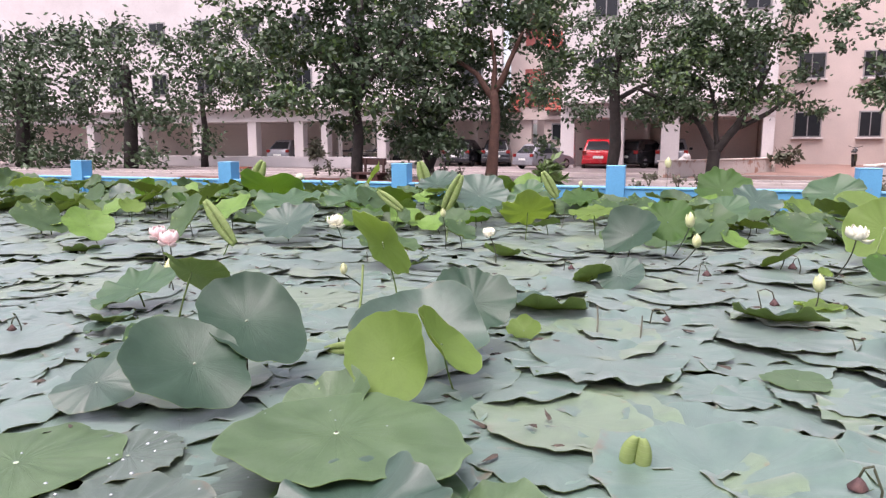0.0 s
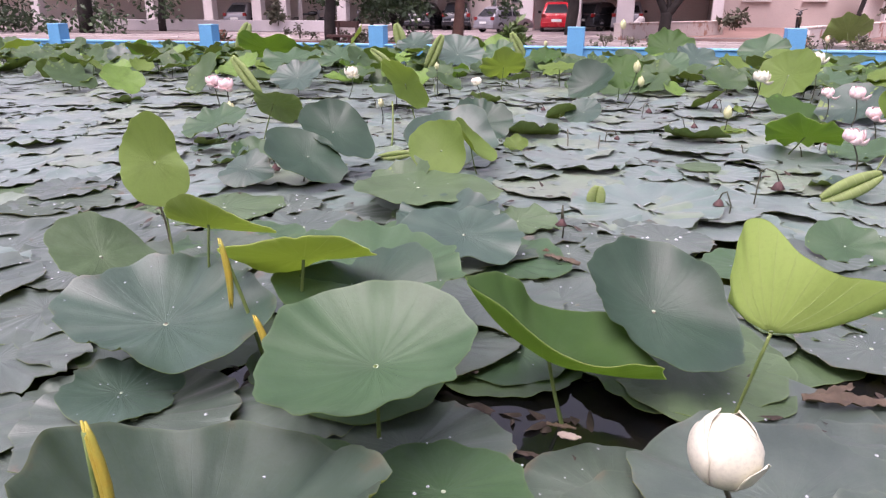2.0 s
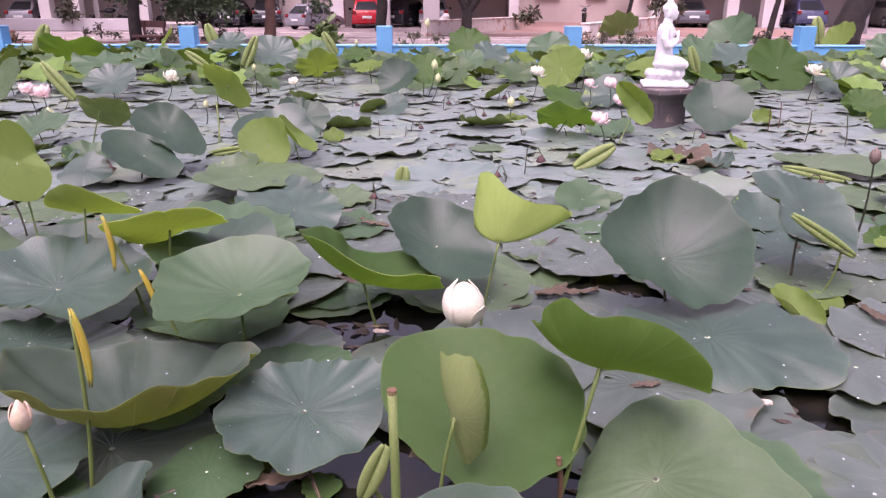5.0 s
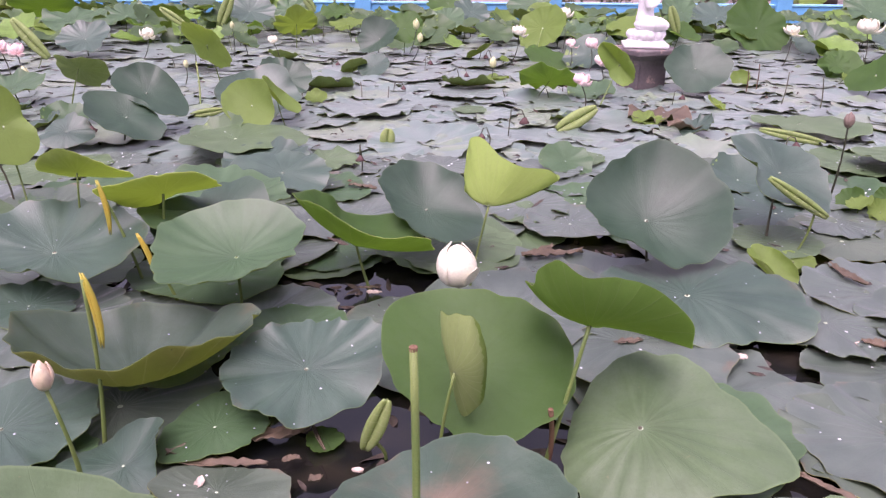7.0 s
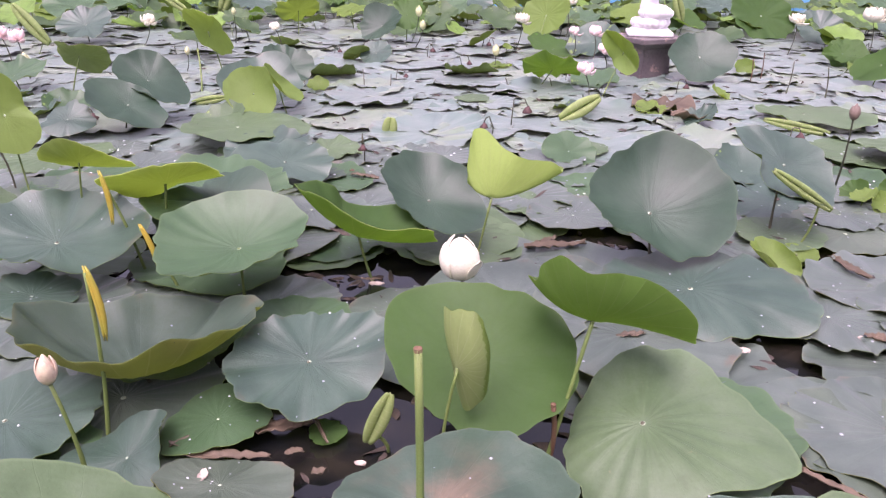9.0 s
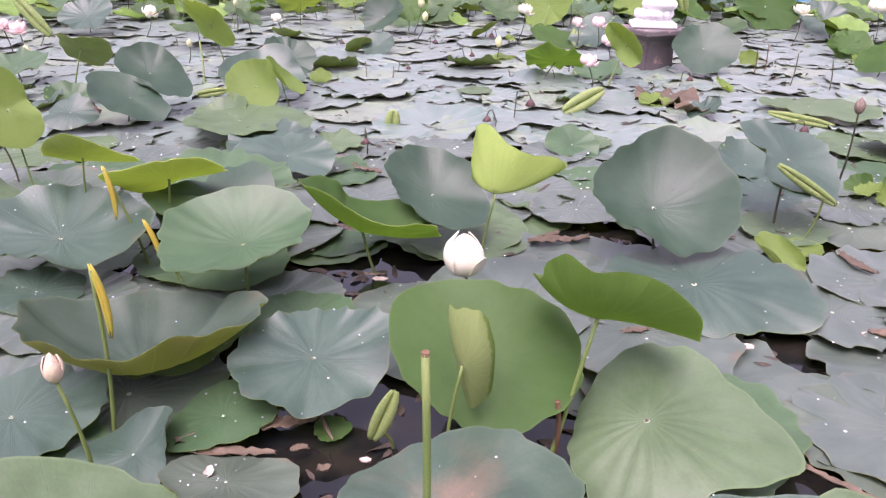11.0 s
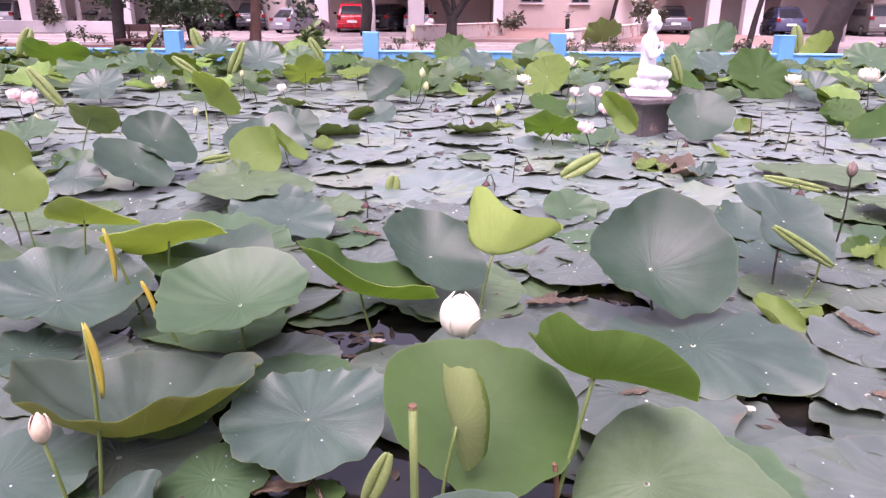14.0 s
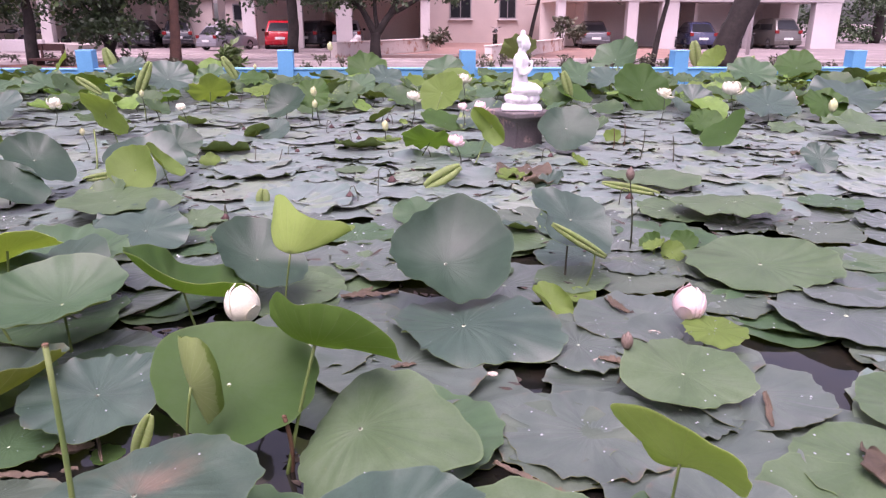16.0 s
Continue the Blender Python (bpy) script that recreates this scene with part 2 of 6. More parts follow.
LITTER = surface("leaf_litter", (0.03, 0.022, 0.016), (0.07, 0.05, 0.036), 20, 0.8, 90, 0.6)
STAMEN = surface("stamen_yellow", (0.7, 0.45, 0.04), (0.6, 0.35, 0.05), 30, 0.6, 200, 0.4)
POD = surface("pod_dry", (0.06, 0.028, 0.028), (0.1, 0.05, 0.045), 20, 0.75, 150, 0.6)
NAVEL = surface("leaf_navel", (0.34, 0.42, 0.3), (0.42, 0.48, 0.34), 30, 0.6, 300, 0.3)
# lit copy of UNDER_Y: brightness the folded blades lack is put into the colour
UNDER_LIT = leaf_material("leaf_underside_lit", (0.34, 0.5, 0.12), (0.4, 0.55, 0.15), (0.5, 0.6, 0.26), under=True, gloss=0.5, thin=0.55, dust=0.0)
LOOKS["bright"] = (YOUNG, UNDER_LIT)
LOOKS["roll"] = (YOUNG, ROLLED)
LOOKS["petal"] = (PETAL_FALLEN, PETAL_FALLEN)
WATER = water_material()
BLUE = surface("blue_paint", (0.1, 0.33, 0.56), (0.085, 0.29, 0.5), 1.5, 0.55, 50, 0.2, stain=(0.2, 0.3, 0.38), stain_at=(0.66, 0.74), stain_scale=3)
BLUE_CAP = surface("blue_cap_paint", (0.16, 0.46, 0.72), (0.2, 0.44, 0.62), 2.5, 0.55, 50, 0.2, stain=(0.35, 0.42, 0.45), stain_at=(0.6, 0.7), stain_scale=3)
MUD = surface("pond_mud", (0.03, 0.024, 0.018), (0.05, 0.04, 0.03), 2, 0.8)
ASPHALT = surface("mauve_paving", (0.25, 0.2, 0.195), (0.185, 0.148, 0.148), 0.35, 0.85, 25, 0.4, stain=(0.32, 0.27, 0.26), stain_at=(0.55, 0.66), stain_scale=0.5)
KERB = surface("kerb_concrete", (0.4, 0.35, 0.33), (0.32, 0.28, 0.26), 2, 0.85, 40, 0.4)
SOIL = surface("red_soil", (0.12, 0.045, 0.032), (0.17, 0.075, 0.05), 2.5, 0.95, 18, 1.0)
RED_PAVE = surface("red_paver", (0.3, 0.175, 0.142), (0.24, 0.145, 0.12), 0.8, 0.85, 30, 0.4, per_object=0.25)
WALL_WHITE = surface("wall_white", (0.58, 0.53, 0.53), (0.5, 0.455, 0.455), 0.6, 0.85, 20, 0.3, stain=(0.5, 0.45, 0.44), stain_at=(0.64, 0.76), stain_scale=0.7)
WALL_PINK = surface("wall_pink", (0.51, 0.425, 0.395), (0.45, 0.375, 0.35), 0.5, 0.85, 20, 0.3, stain=(0.5, 0.38, 0.34), stain_at=(0.62, 0.75), stain_scale=0.6)
WALL_GREY = surface("dado_grey", (0.2, 0.19, 0.2), (0.26, 0.25, 0.25), 1.5, 0.85, 25, 0.3)
PEEL = surface("peeling_paint", (0.66, 0.58, 0.54), (0.58, 0.5, 0.45), 1.2, 0.9, 20, 0.6, stain=(0.4, 0.22, 0.16), stain_at=(0.52, 0.6), stain_scale=2.2)
INSIDE = surface("carport_wall", (0.8, 0.72, 0.68), (0.74, 0.66, 0.62), 0.5, 0.9, 15, 0.3)
MAROON = surface("maroon_shutter", (0.2, 0.045, 0.04), (0.26, 0.07, 0.055), 2, 0.6, 30, 0.3)
TILE_RED = surface("red_roof_tile", (0.42, 0.1, 0.07), (0.34, 0.085, 0.065), 3, 0.7, 30, 0.4, per_object=0.3)
WOOD_DARK = surface("bench_wood", (0.045, 0.018, 0.015), (0.07, 0.03, 0.024), 5, 0.6, 60, 0.5)
BARK = surface("bark_brown", (0.07, 0.035, 0.026), (0.11, 0.055, 0.04), 5, 0.9, 22, 1.0)
BARK_DARK = surface("bark_dark", (0.016, 0.012, 0.011), (0.03, 0.023, 0.02), 5, 0.9, 22, 1.0)
CROWN = surface("tree_leaf", (0.026, 0.05, 0.02), (0.045, 0.08, 0.028), 1.2, 0.5, 40, 0.1)
CROWN_LIGHT = surface("tree_leaf_light", (0.05, 0.095, 0.02), (0.08, 0.13, 0.028), 1.2, 0.5, 40, 0.1)
SHRUB = surface("shrub_leaf", (0.06, 0.07, 0.04), (0.1, 0.09, 0.06), 3, 0.7, 40, 0.1)
MARBLE = surface("white_painted_stone", (0.72, 0.7, 0.71), (0.66, 0.64, 0.66), 6, 0.5, 40, 0.15, stain=(0.6, 0.58, 0.58), stain_at=(0.66, 0.8), stain_scale=5)
STONE_DARK = surface("pedestal_stone", (0.085, 0.07, 0.075), (0.13, 0.11, 0.11), 3, 0.7, 30, 0.5, stain=(0.36, 0.24, 0.21), stain_at=(0.56, 0.66), stain_scale=5)
STEEL = surface("lamp_post_paint", (0.5, 0.47, 0.47), (0.42, 0.4, 0.4), 2, 0.5, 40, 0.2)
GLASS_CAR = glossy("car_window", (0.02, 0.022, 0.026), 0.12)
GLASS_CAR.node_tree.nodes["Principled BSDF"].inputs["Specular IOR Level"].default_value = 0.25
TYRE = surface("tyre_rubber", (0.015, 0.015, 0.016), (0.025, 0.024, 0.024), 8, 0.85, 60, 0.3)
RIM = glossy("wheel_rim", (0.4, 0.4, 0.42), 0.3, 0.8)
LAMP_RED = glossy("tail_lamp", (0.2, 0.012, 0.012), 0.2, coat=0.5)
LAMP_CLEAR = glossy("head_lamp", (0.6, 0.6, 0.62), 0.12, coat=0.5)
PLATE = surface("number_plate", (0.7, 0.7, 0.68), (0.6, 0.6, 0.58), 4, 0.5)
BLACK = surface("black_plastic", (0.015, 0.015, 0.016), (0.025, 0.025, 0.026), 6, 0.5)
SACK = surface("white_sack", (0.7, 0.66, 0.64), (0.5, 0.45, 0.44), 8, 0.8, 60, 0.8)
TERRA = surface("terracotta", (0.34, 0.12, 0.07), (0.28, 0.1, 0.06), 6, 0.8, 40, 0.4)
# opaque pale drops: the glint of the sky is given as base colour
DROP = glossy("water_drop", (0.42, 0.45, 0.46), 0.08, coat=0.6)


# ---- mesh helpers ----
def mesh_ob(name, bm, mats, parent=None, label="", smooth=True):
    me = bpy.data.meshes.new(name)
    bm.normal_update()
    bm.to_mesh(me)
    bm.free()
    for m in mats if isinstance(mats, (list, tuple)) else [mats]:
        me.materials.append(m)
    if smooth:
        for p in me.polygons:
            p.use_smooth = True
    ob = new(name, me)
    if parent is not None:
        ob.parent = parent
    if label:
        ob["label"] = label
    return ob


def part(name, bm, material, parent, label="", smooth=False):
    return mesh_ob(name, bm, material, parent, label, smooth)


def thing(name, m, label, category, group="", kind=""):
    ob = new(name)
    ob.matrix_world = m
    ob.empty_display_size = 0.1
    return tagged(ob, label, category, group, kind)


def box(bm, x0, y0, z0, x1, y1, z1, bevel=0.0, mat=0):
    r = bmesh.ops.create_cube(bm, size=1, matrix=Matrix.Translation(((x0 + x1) / 2, (y0 + y1) / 2, (z0 + z1) / 2)) @ Matrix.Diagonal((abs(x1 - x0), abs(y1 - y0), abs(z1 - z0), 1)))
    fs = {f for v in r["verts"] for f in v.link_faces}
    for f in fs:
        f.material_index = mat
    if bevel:
        bmesh.ops.bevel(bm, geom=list({e for v in r["verts"] for e in v.link_edges}), offset=bevel, segments=2, affect="EDGES", profile=0.5)


def boxed(*a, **k):
    bm = bmesh.new()
    box(bm, *a, **k)
    return bm


def tube(bm, pts, radii, sides=8, cap=True, mat=0):
    """A tapered tube along points."""
    rings = []
    pts = [Vector(p) for p in pts]
    side = None
    for i, p in enumerate(pts):
        d = (pts[min(i + 1, len(pts) - 1)] - pts[max(i - 1, 0)]).normalized()
        if side is None:
            side = d.orthogonal().normalized()
        side = (side - d * side.dot(d)).normalized()
        up = d.cross(side)
        r = radii[i] if isinstance(radii, (list, tuple)) else radii
        rings.append([bm.verts.new(p + (side * math.cos(2 * math.pi * k / sides) + up * math.sin(2 * math.pi * k / sides)) * r) for k in range(sides)])
    for a, b in zip(rings, rings[1:]):
        for k in range(sides):
            f = bm.faces.new((a[k], a[(k + 1) % sides], b[(k + 1) % sides], b[k]))
            f.material_index = mat
    if cap:
        bm.faces.new(rings[0][::-1]).material_index = mat
        bm.faces.new(rings[-1]).material_index = mat
    return bm


def bend_line(a, b, sag=0.0, n=7, way=(0, 0, 1)):
    a, b, way = Vector(a), Vector(b), Vector(way)
    return [a.lerp(b, i / (n - 1)) + way * sag * math.sin(math.pi * i / (n - 1)) for i in range(n)]


def ball(bm, c, r, m=None, seg=14, rings=9):
    mm = Matrix.Translation(c) @ (m or Matrix()) @ Matrix.Diagonal((*r, 1))
    bmesh.ops.create_uvsphere(bm, u_segments=seg, v_segments=rings, radius=1, matrix=mm)


def lathe(bm, prof, seg=20, m=None, mat=0):
    m = m or Matrix()
    rings = [[bm.verts.new(m @ Vector((r * math.cos(2 * math.pi * k / seg), r * math.sin(2 * math.pi * k / seg), z))) for k in range(seg)] for r, z in prof]
    for a, b in zip(rings, rings[1:]):
        for k in range(seg):
            bm.faces.new((a[k], a[(k + 1) % seg], b[(k + 1) % seg], b[k])).material_index = mat
    bm.faces.new(rings[0][::-1]).material_index = mat
    bm.faces.new(rings[-1]).material_index = mat


# ---- lotus ----
TOPO = {}


def blade_topology(spokes, rings, levels):
    key = (spokes, rings)
    if key not in TOPO:
        faces, uvs, mats = [], [], []
        for skin in (0, 1):
            o = skin * (1 + spokes * rings)
            for s in range(spokes):
                t = (s + 1) % spokes
                ua, ub = s / spokes, (s + 1) / spokes
                f = [((o, (ua + ub) / 2, 0.0), (o + 1 + s, ua, levels[0]), (o + 1 + t, ub, levels[0]))]
                for i in range(rings - 1):
                    a, c = o + 1 + i * spokes, o + 1 + (i + 1) * spokes
                    f.append(((a + s, ua, levels[i]), (c + s, ua, levels[i + 1]), (c + t, ub, levels[i + 1]), (a + t, ub, levels[i])))
                for q in f:
                    q = q[::-1] if skin else q
                    faces.append(tuple(v[0] for v in q))
                    uvs += [(v[1], v[2]) for v in q]
                    mats.append(skin)
        TOPO[key] = (faces, uvs, mats)
    return TOPO[key]


def blade(r, rng, cup=0.1, wave=0.05, fold=0.0, fold_at=0.0, droop=0.0, spokes=40, rings=8, m=None, thick=0.0025, lobes=7, pleat=1.0, fold2=0.0, narrow=1.0, crease=0.0, form=()):
    """Points, faces, uv and skins of a peltate leaf blade with an upper and a lower side; uv holds (angle, radius).
    form: rows of (times round, how far the rim swells, at which angle, how high it rises, at which angle)."""
    ph = [rng.uniform(0, 6.28) for _ in range(6)]
    k1, k2, k3 = rng.choice((2, 3)), lobes, lobes * 2 + 1
    levels = [(i / rings) ** 0.8 for i in range(1, rings + 1)]
    rho, th = np.meshgrid(np.array(levels), np.arange(spokes) * 2 * math.pi / spokes, indexing="ij")
    rho, th = np.concatenate([[0.0], rho.ravel()]), np.concatenate([[0.0], th.ravel()])
    warp = th + 0.25 * np.sin(th + ph[5]) + 0.12 * np.sin(2 * th + ph[3])
    ease = 0.25 if form else 1.0
    rr = r * rho * (1 + ease * 0.055 * np.sin(k1 * th + ph[0]) + 0.03 * np.sin(k2 * warp + ph[1]) * rho + 0.018 * np.sin(k3 * warp + ph[2]) * rho + 0.012 * np.sin((k3 + 8) * warp + ph[4]) * rho ** 3)
    rr *= 1 - 0.08 * (np.abs(np.cos((th - ph[3]) / 1.0)) ** 70) * rho ** 4
    for k, swell, at, _, _ in form:
        rr = rr * (1 + swell * rho * np.cos(k * th - at))
    x, y = rr * np.cos(th), rr * np.sin(th)
    if narrow != 1.0:
        ca, sa = math.cos(fold_at), math.sin(fold_at)
        u, w = (x * ca + y * sa) * narrow, -x * sa + y * ca
        x, y = u * ca - w * sa, u * sa + w * ca
    z = r * (cup * rho ** 2 - droop * rho ** 5 - 0.025 * np.exp(-(rho / 0.12) ** 2))
    for k, _, _, rise, at in form:
        z = z + r * rise * rho ** 2 * np.cos(k * th - at)
    big = 0.6 + 0.4 * np.sin(th + ph[2])
    z = z + r * wave * rho ** 3 * (np.sin(k2 * warp + ph[4]) * (0.6 + 0.5 * big) + 0.8 * ease * np.sin(k1 * th + ph[1]) + 0.4 * np.sin(k3 * warp + ph[0]))
    z = z + 0.011 * r * pleat * np.sin(21 * th) * rho * (1.1 - 0.6 * rho)
    if crease:
        ca, sa = math.cos(fold_at), math.sin(fold_at)
        u, w = x * ca + y * sa, -x * sa + y * ca
        au = np.sqrt(u * u + (0.07 * r) ** 2) - 0.07 * r
        z = z + au * math.sin(radians(crease))
        u = u * math.cos(radians(crease))
        x, y = u * ca - w * sa, u * sa + w * ca
    for kk, at in ((fold, fold_at), (fold2, fold_at + math.pi / 2)):
        if kk:
            ca, sa = math.cos(at), math.sin(at)
            u, w = x * ca + y * sa, -x * sa + y * ca
            k = kk / r
            u2 = np.sin(k * u) / k - z * np.sin(k * u)
            z = z * np.cos(k * u) + (1 - np.cos(k * u)) / k
            x, y = u2 * ca - w * sa, u2 * sa + w * ca
    v = np.stack([x, y, z], 1)
    v = np.concatenate([v, v - np.array([0, 0, thick])])
    if m is not None:
        mm = np.array(m)
        v = v @ mm[:3, :3].T + mm[:3, 3]
    return (v,) + blade_topology(spokes, rings, levels)


def blades_mesh(name, blades, mats):
    """One mesh from one or many blades."""
    vs, fs, uvs, ms, o = [], [], [], [], 0
    for v, f, u, k in blades:
        vs.append(v)
        fs += [tuple(q + o for q in face) for face in f] if o else f
        uvs += u
        ms += k
        o += len(v)
    me = bpy.data.meshes.new(name)
    me.from_pydata(np.concatenate(vs).tolist(), [], fs)
    me.uv_layers.new(name="UVMap").data.foreach_set("uv", np.array(uvs, dtype=np.float32).ravel())
    me.polygons.foreach_set("material_index", np.array(ms, dtype=np.int32))
    me.polygons.foreach_set("use_smooth", np.ones(len(ms), dtype=bool))
    for q in mats:
        me.materials.append(q)
    return me


LEAF_LABELS = {"mature": "blue-green waxy lotus leaf with wavy rim above the pond", "mid": "smooth green lotus leaf held up on its stalk",
               "young": "bright yellow-green young lotus leaf on a stalk", "pale": "pale green lotus leaf lying over other leaves",
               "dry": "drying lotus leaf with brown rim on the water", "dead": "withered pink-brown lotus leaf on the water",
               "ochre": "broad lotus leaf curling up its ochre underside", "fresh": "green lotus leaf showing its bright underside",
               "bright": "folded young lotus leaf turning up its yellow-green underside",
               "petal": "fallen cream lotus petal lying on the leaves",
               "deep": "dark green waxy lotus leaf standing on its stalk",
               "stained": "grey-green lotus leaf with rusty stains round its navel",
               "roll": "young pale green lotus leaf folded round its stalk"}
count = [0]
hero_blades = []


def leaf(x, y, z, r, tilt=0, to=270, cup=0.1, wave=0.05, fold=0.0, fold_at=0.0, droop=0.0, skin="mature", stalk=True, base=None, spokes=84, lobes=7, pleat=0.75, fold2=0.0, narrow=1.0, crease=0.0, name="lotus_leaf", form=(), seed=0):
    """A leaf with its navel at (x, y, z), its upper face leaning by tilt degrees towards the compass angle to."""
    count[0] += 0 if seed else 1
    rng = random.Random(seed or count[0] * 7 + 3)
    n = Vector((math.sin(radians(tilt)) * math.cos(radians(to)), math.sin(radians(tilt)) * math.sin(radians(to)), math.cos(radians(tilt))))
    q = Vector((0, 0, 1)).rotation_difference(n).to_matrix().to_4x4()
    if skin == "petal":
        top = thing("fallen_petal", pose(x, y, 0), LEAF_LABELS[skin], "petal", "fallen petals")
    else:
        top = thing(name, pose(x, y, 0), LEAF_LABELS[skin], "lotus leaf", "lotus leaves")
    me = blades_mesh("blade", [blade(r, rng, cup, wave, fold, radians(fold_at), droop, spokes, 11 if spokes > 40 else 5, Matrix.Translation((0, 0, z)) @ q, lobes=lobes, pleat=pleat, fold2=fold2, narrow=narrow, crease=crease, form=form)], LOOKS[skin])
    new("blade", me).parent = top
    if tilt < 15 and y < 6 and r > 0.15:
        hero_blades.append((me, x, y))
    if skin == "petal":
        return top
    bm = bmesh.new()
    lathe(bm, [(r * 0.03, 0.0), (r * 0.026, r * 0.006), (r * 0.012, r * 0.008)], 10, Matrix.Translation((0, 0, z)) @ q @ Matrix.Translation((0, 0, -r * 0.024)))
    part("navel", bm, NAVEL, top, "pale round leaf navel", smooth=True)
    if stalk and z > 0.05:
        bx, by = base if base else (rng.uniform(-0.08, 0.08), rng.uniform(-0.05, 0.1))
        a, b = Vector((bx, by, -0.05)), Vector((0, 0, z - 0.004))
        pts = bend_line(a, b, 0.06 * z, 8, (-n.x, -n.y, 0.2))
        pts[-1] = b
        th = 0.0065 if r > 0.2 else 0.005
        part("stalk", tube(bmesh.new(), pts, [th * 1.2] * 3 + [th] * 5, 8), STALK if skin in ("young", "mid", "fresh", "bright", "roll") else STALK_DARK, top, smooth=True)
    return top


def rolled_leaf(x, y, z, length, width, lean=0, to=0, skin="young", base=None, open_=0.0, stalk=True):
    """A young leaf still rolled in from both sides into a spindle, standing or lying on its stalk. (x, y, z) is its middle; lean from upright."""
    count[0] += 1
    rng = random.Random(count[0] * 7 + 3)
    top = thing("rolled_leaf", pose(x, y, 0), "young lotus leaf still rolled in a pale green spindle", "lotus leaf", "rolled lotus leaves")
    ax = Vector((math.sin(radians(lean)) * math.cos(radians(to)), math.sin(radians(lean)) * math.sin(radians(to)), math.cos(radians(lean))))
    q = Vector((0, 0, 1)).rotation_difference(ax).to_matrix().to_4x4()
    spin = Matrix.Rotation(math.atan2(-1, 0) - math.atan2(y, 1) * 0, 4, "Z")
    m = Matrix.Translation((0, 0, z)) @ q
    bm = bmesh.new()
    uv = bm.loops.layers.uv.verify()
    n_l, n_c = 16, 18
    for side in (-1, 1):
        rows_ = []
        for i in range(n_l + 1):
            s = i / n_l
            w = width * 0.5 * (math.sin(math.pi * min(max(s * 0.9 + 0.06, 0), 1)) ** 0.5)
            rr = w * 0.5
            row = []
            for j in range(n_c + 1):
                a = -0.3 + (5.2 - open_) * j / n_c
                rad = rr * (1 - 0.35 * j / n_c)
                px = side * (rr - rad * math.cos(a)) * 1.02
                py = -rad * math.sin(a) * 0.9
                row.append(bm.verts.new(m @ Vector((px, py + 0.04 * length * (s - 0.5) ** 2, (s - 0.5) * length))))
            rows_.append(row)
        for i in range(n_l):
            for j in range(n_c):
                vs = (rows_[i][j], rows_[i + 1][j], rows_[i + 1][j + 1], rows_[i][j + 1])
                f = bm.faces.new(vs if side > 0 else vs[::-1])
                f.smooth = True
                for lp, t in zip(f.loops, ((i, j), (i + 1, j), (i + 1, j + 1), (i, j + 1)) if side > 0 else ((i, j + 1), (i + 1, j + 1), (i + 1, j), (i, j))):
                    lp[uv].uv = (0.2 + 0.35 * t[0] / n_l, 0.25 + 0.5 * t[1] / n_c)
    mod_ob = part("blade", bm, ROLLED if skin == "young" else LOOKS[skin][1], top, smooth=True)
    so = mod_ob.modifiers.new("thick", "SOLIDIFY")
    so.thickness = 0.002
    if stalk and z > 0.08:
        bx, by = base if base else (rng.uniform(-0.06, 0.06), rng.uniform(0, 0.1))
        end = Vector((0, 0, z)) + ax * (-length * 0.3) + Vector((0, width * 0.1, 0))
        part("stalk", tube(bmesh.new(), bend_line((bx, by, -0.05), end, 0.03, 7, (1, 0, 0)), 0.006, 8), STALK, top, smooth=True)
    return top


def petal(bm, length, width, m, curl=0.3, mat=0):
    n_l, n_w = 7, 4
    g = []
    for i in range(n_l + 1):
        s = i / n_l
        w = width * (math.sin(math.pi * (0.12 + 0.86 * s)) ** 0.75) * (1 - 0.12 * s)
        row = []
        for j in range(n_w + 1):
            u = (j / n_w - 0.5) * 2
            row.append(bm.verts.new(m @ Vector((u * w * 0.5, -curl * length * math.sin(math.pi * s * 0.95) + 0.35 * w * u * u, s * length))))
        g.append(row)
    for i in range(n_l):
        for j in range(n_w):
            f = bm.faces.new((g[i][j], g[i + 1][j], g[i + 1][j + 1], g[i][j + 1]))
            f.smooth, f.material_index = True, mat


def shell_petal(size, a, spread, height, out, m, flare=0.0):
    """A broad petal lying close round an egg-shaped bud, from its foot up to height."""
    bm = bmesh.new()
    egg = ((0.0, 0.08), (0.06, 0.24), (0.2, 0.37), (0.4, 0.43), (0.6, 0.41), (0.8, 0.32), (0.95, 0.2), (1.06, 0.08))
    hs, rs = [q[0] for q in egg], [q[1] for q in egg]
    g = []
    for i in range(11):
        s = i / 10
        hgt = s * height
        w = spread * (1 - max(0, (s - 0.55) / 0.45) ** 2.2 * 0.92)
        row = []
        for j in range(9):
            u = (j / 8 - 0.5) * 2
            r = (float(np.interp(hgt, hs, rs)) + out + flare * s ** 3) * size
            row.append(bm.verts.new(m @ Vector((r * math.cos(a + u * w), r * math.sin(a + u * w), (hgt - 0.04 * u * u * s) * size))))
        g.append(row)
    for i in range(10):
        for j in range(8):
            bm.faces.new((g[i][j], g[i][j + 1], g[i + 1][j + 1], g[i + 1][j])).smooth = True
    return bm


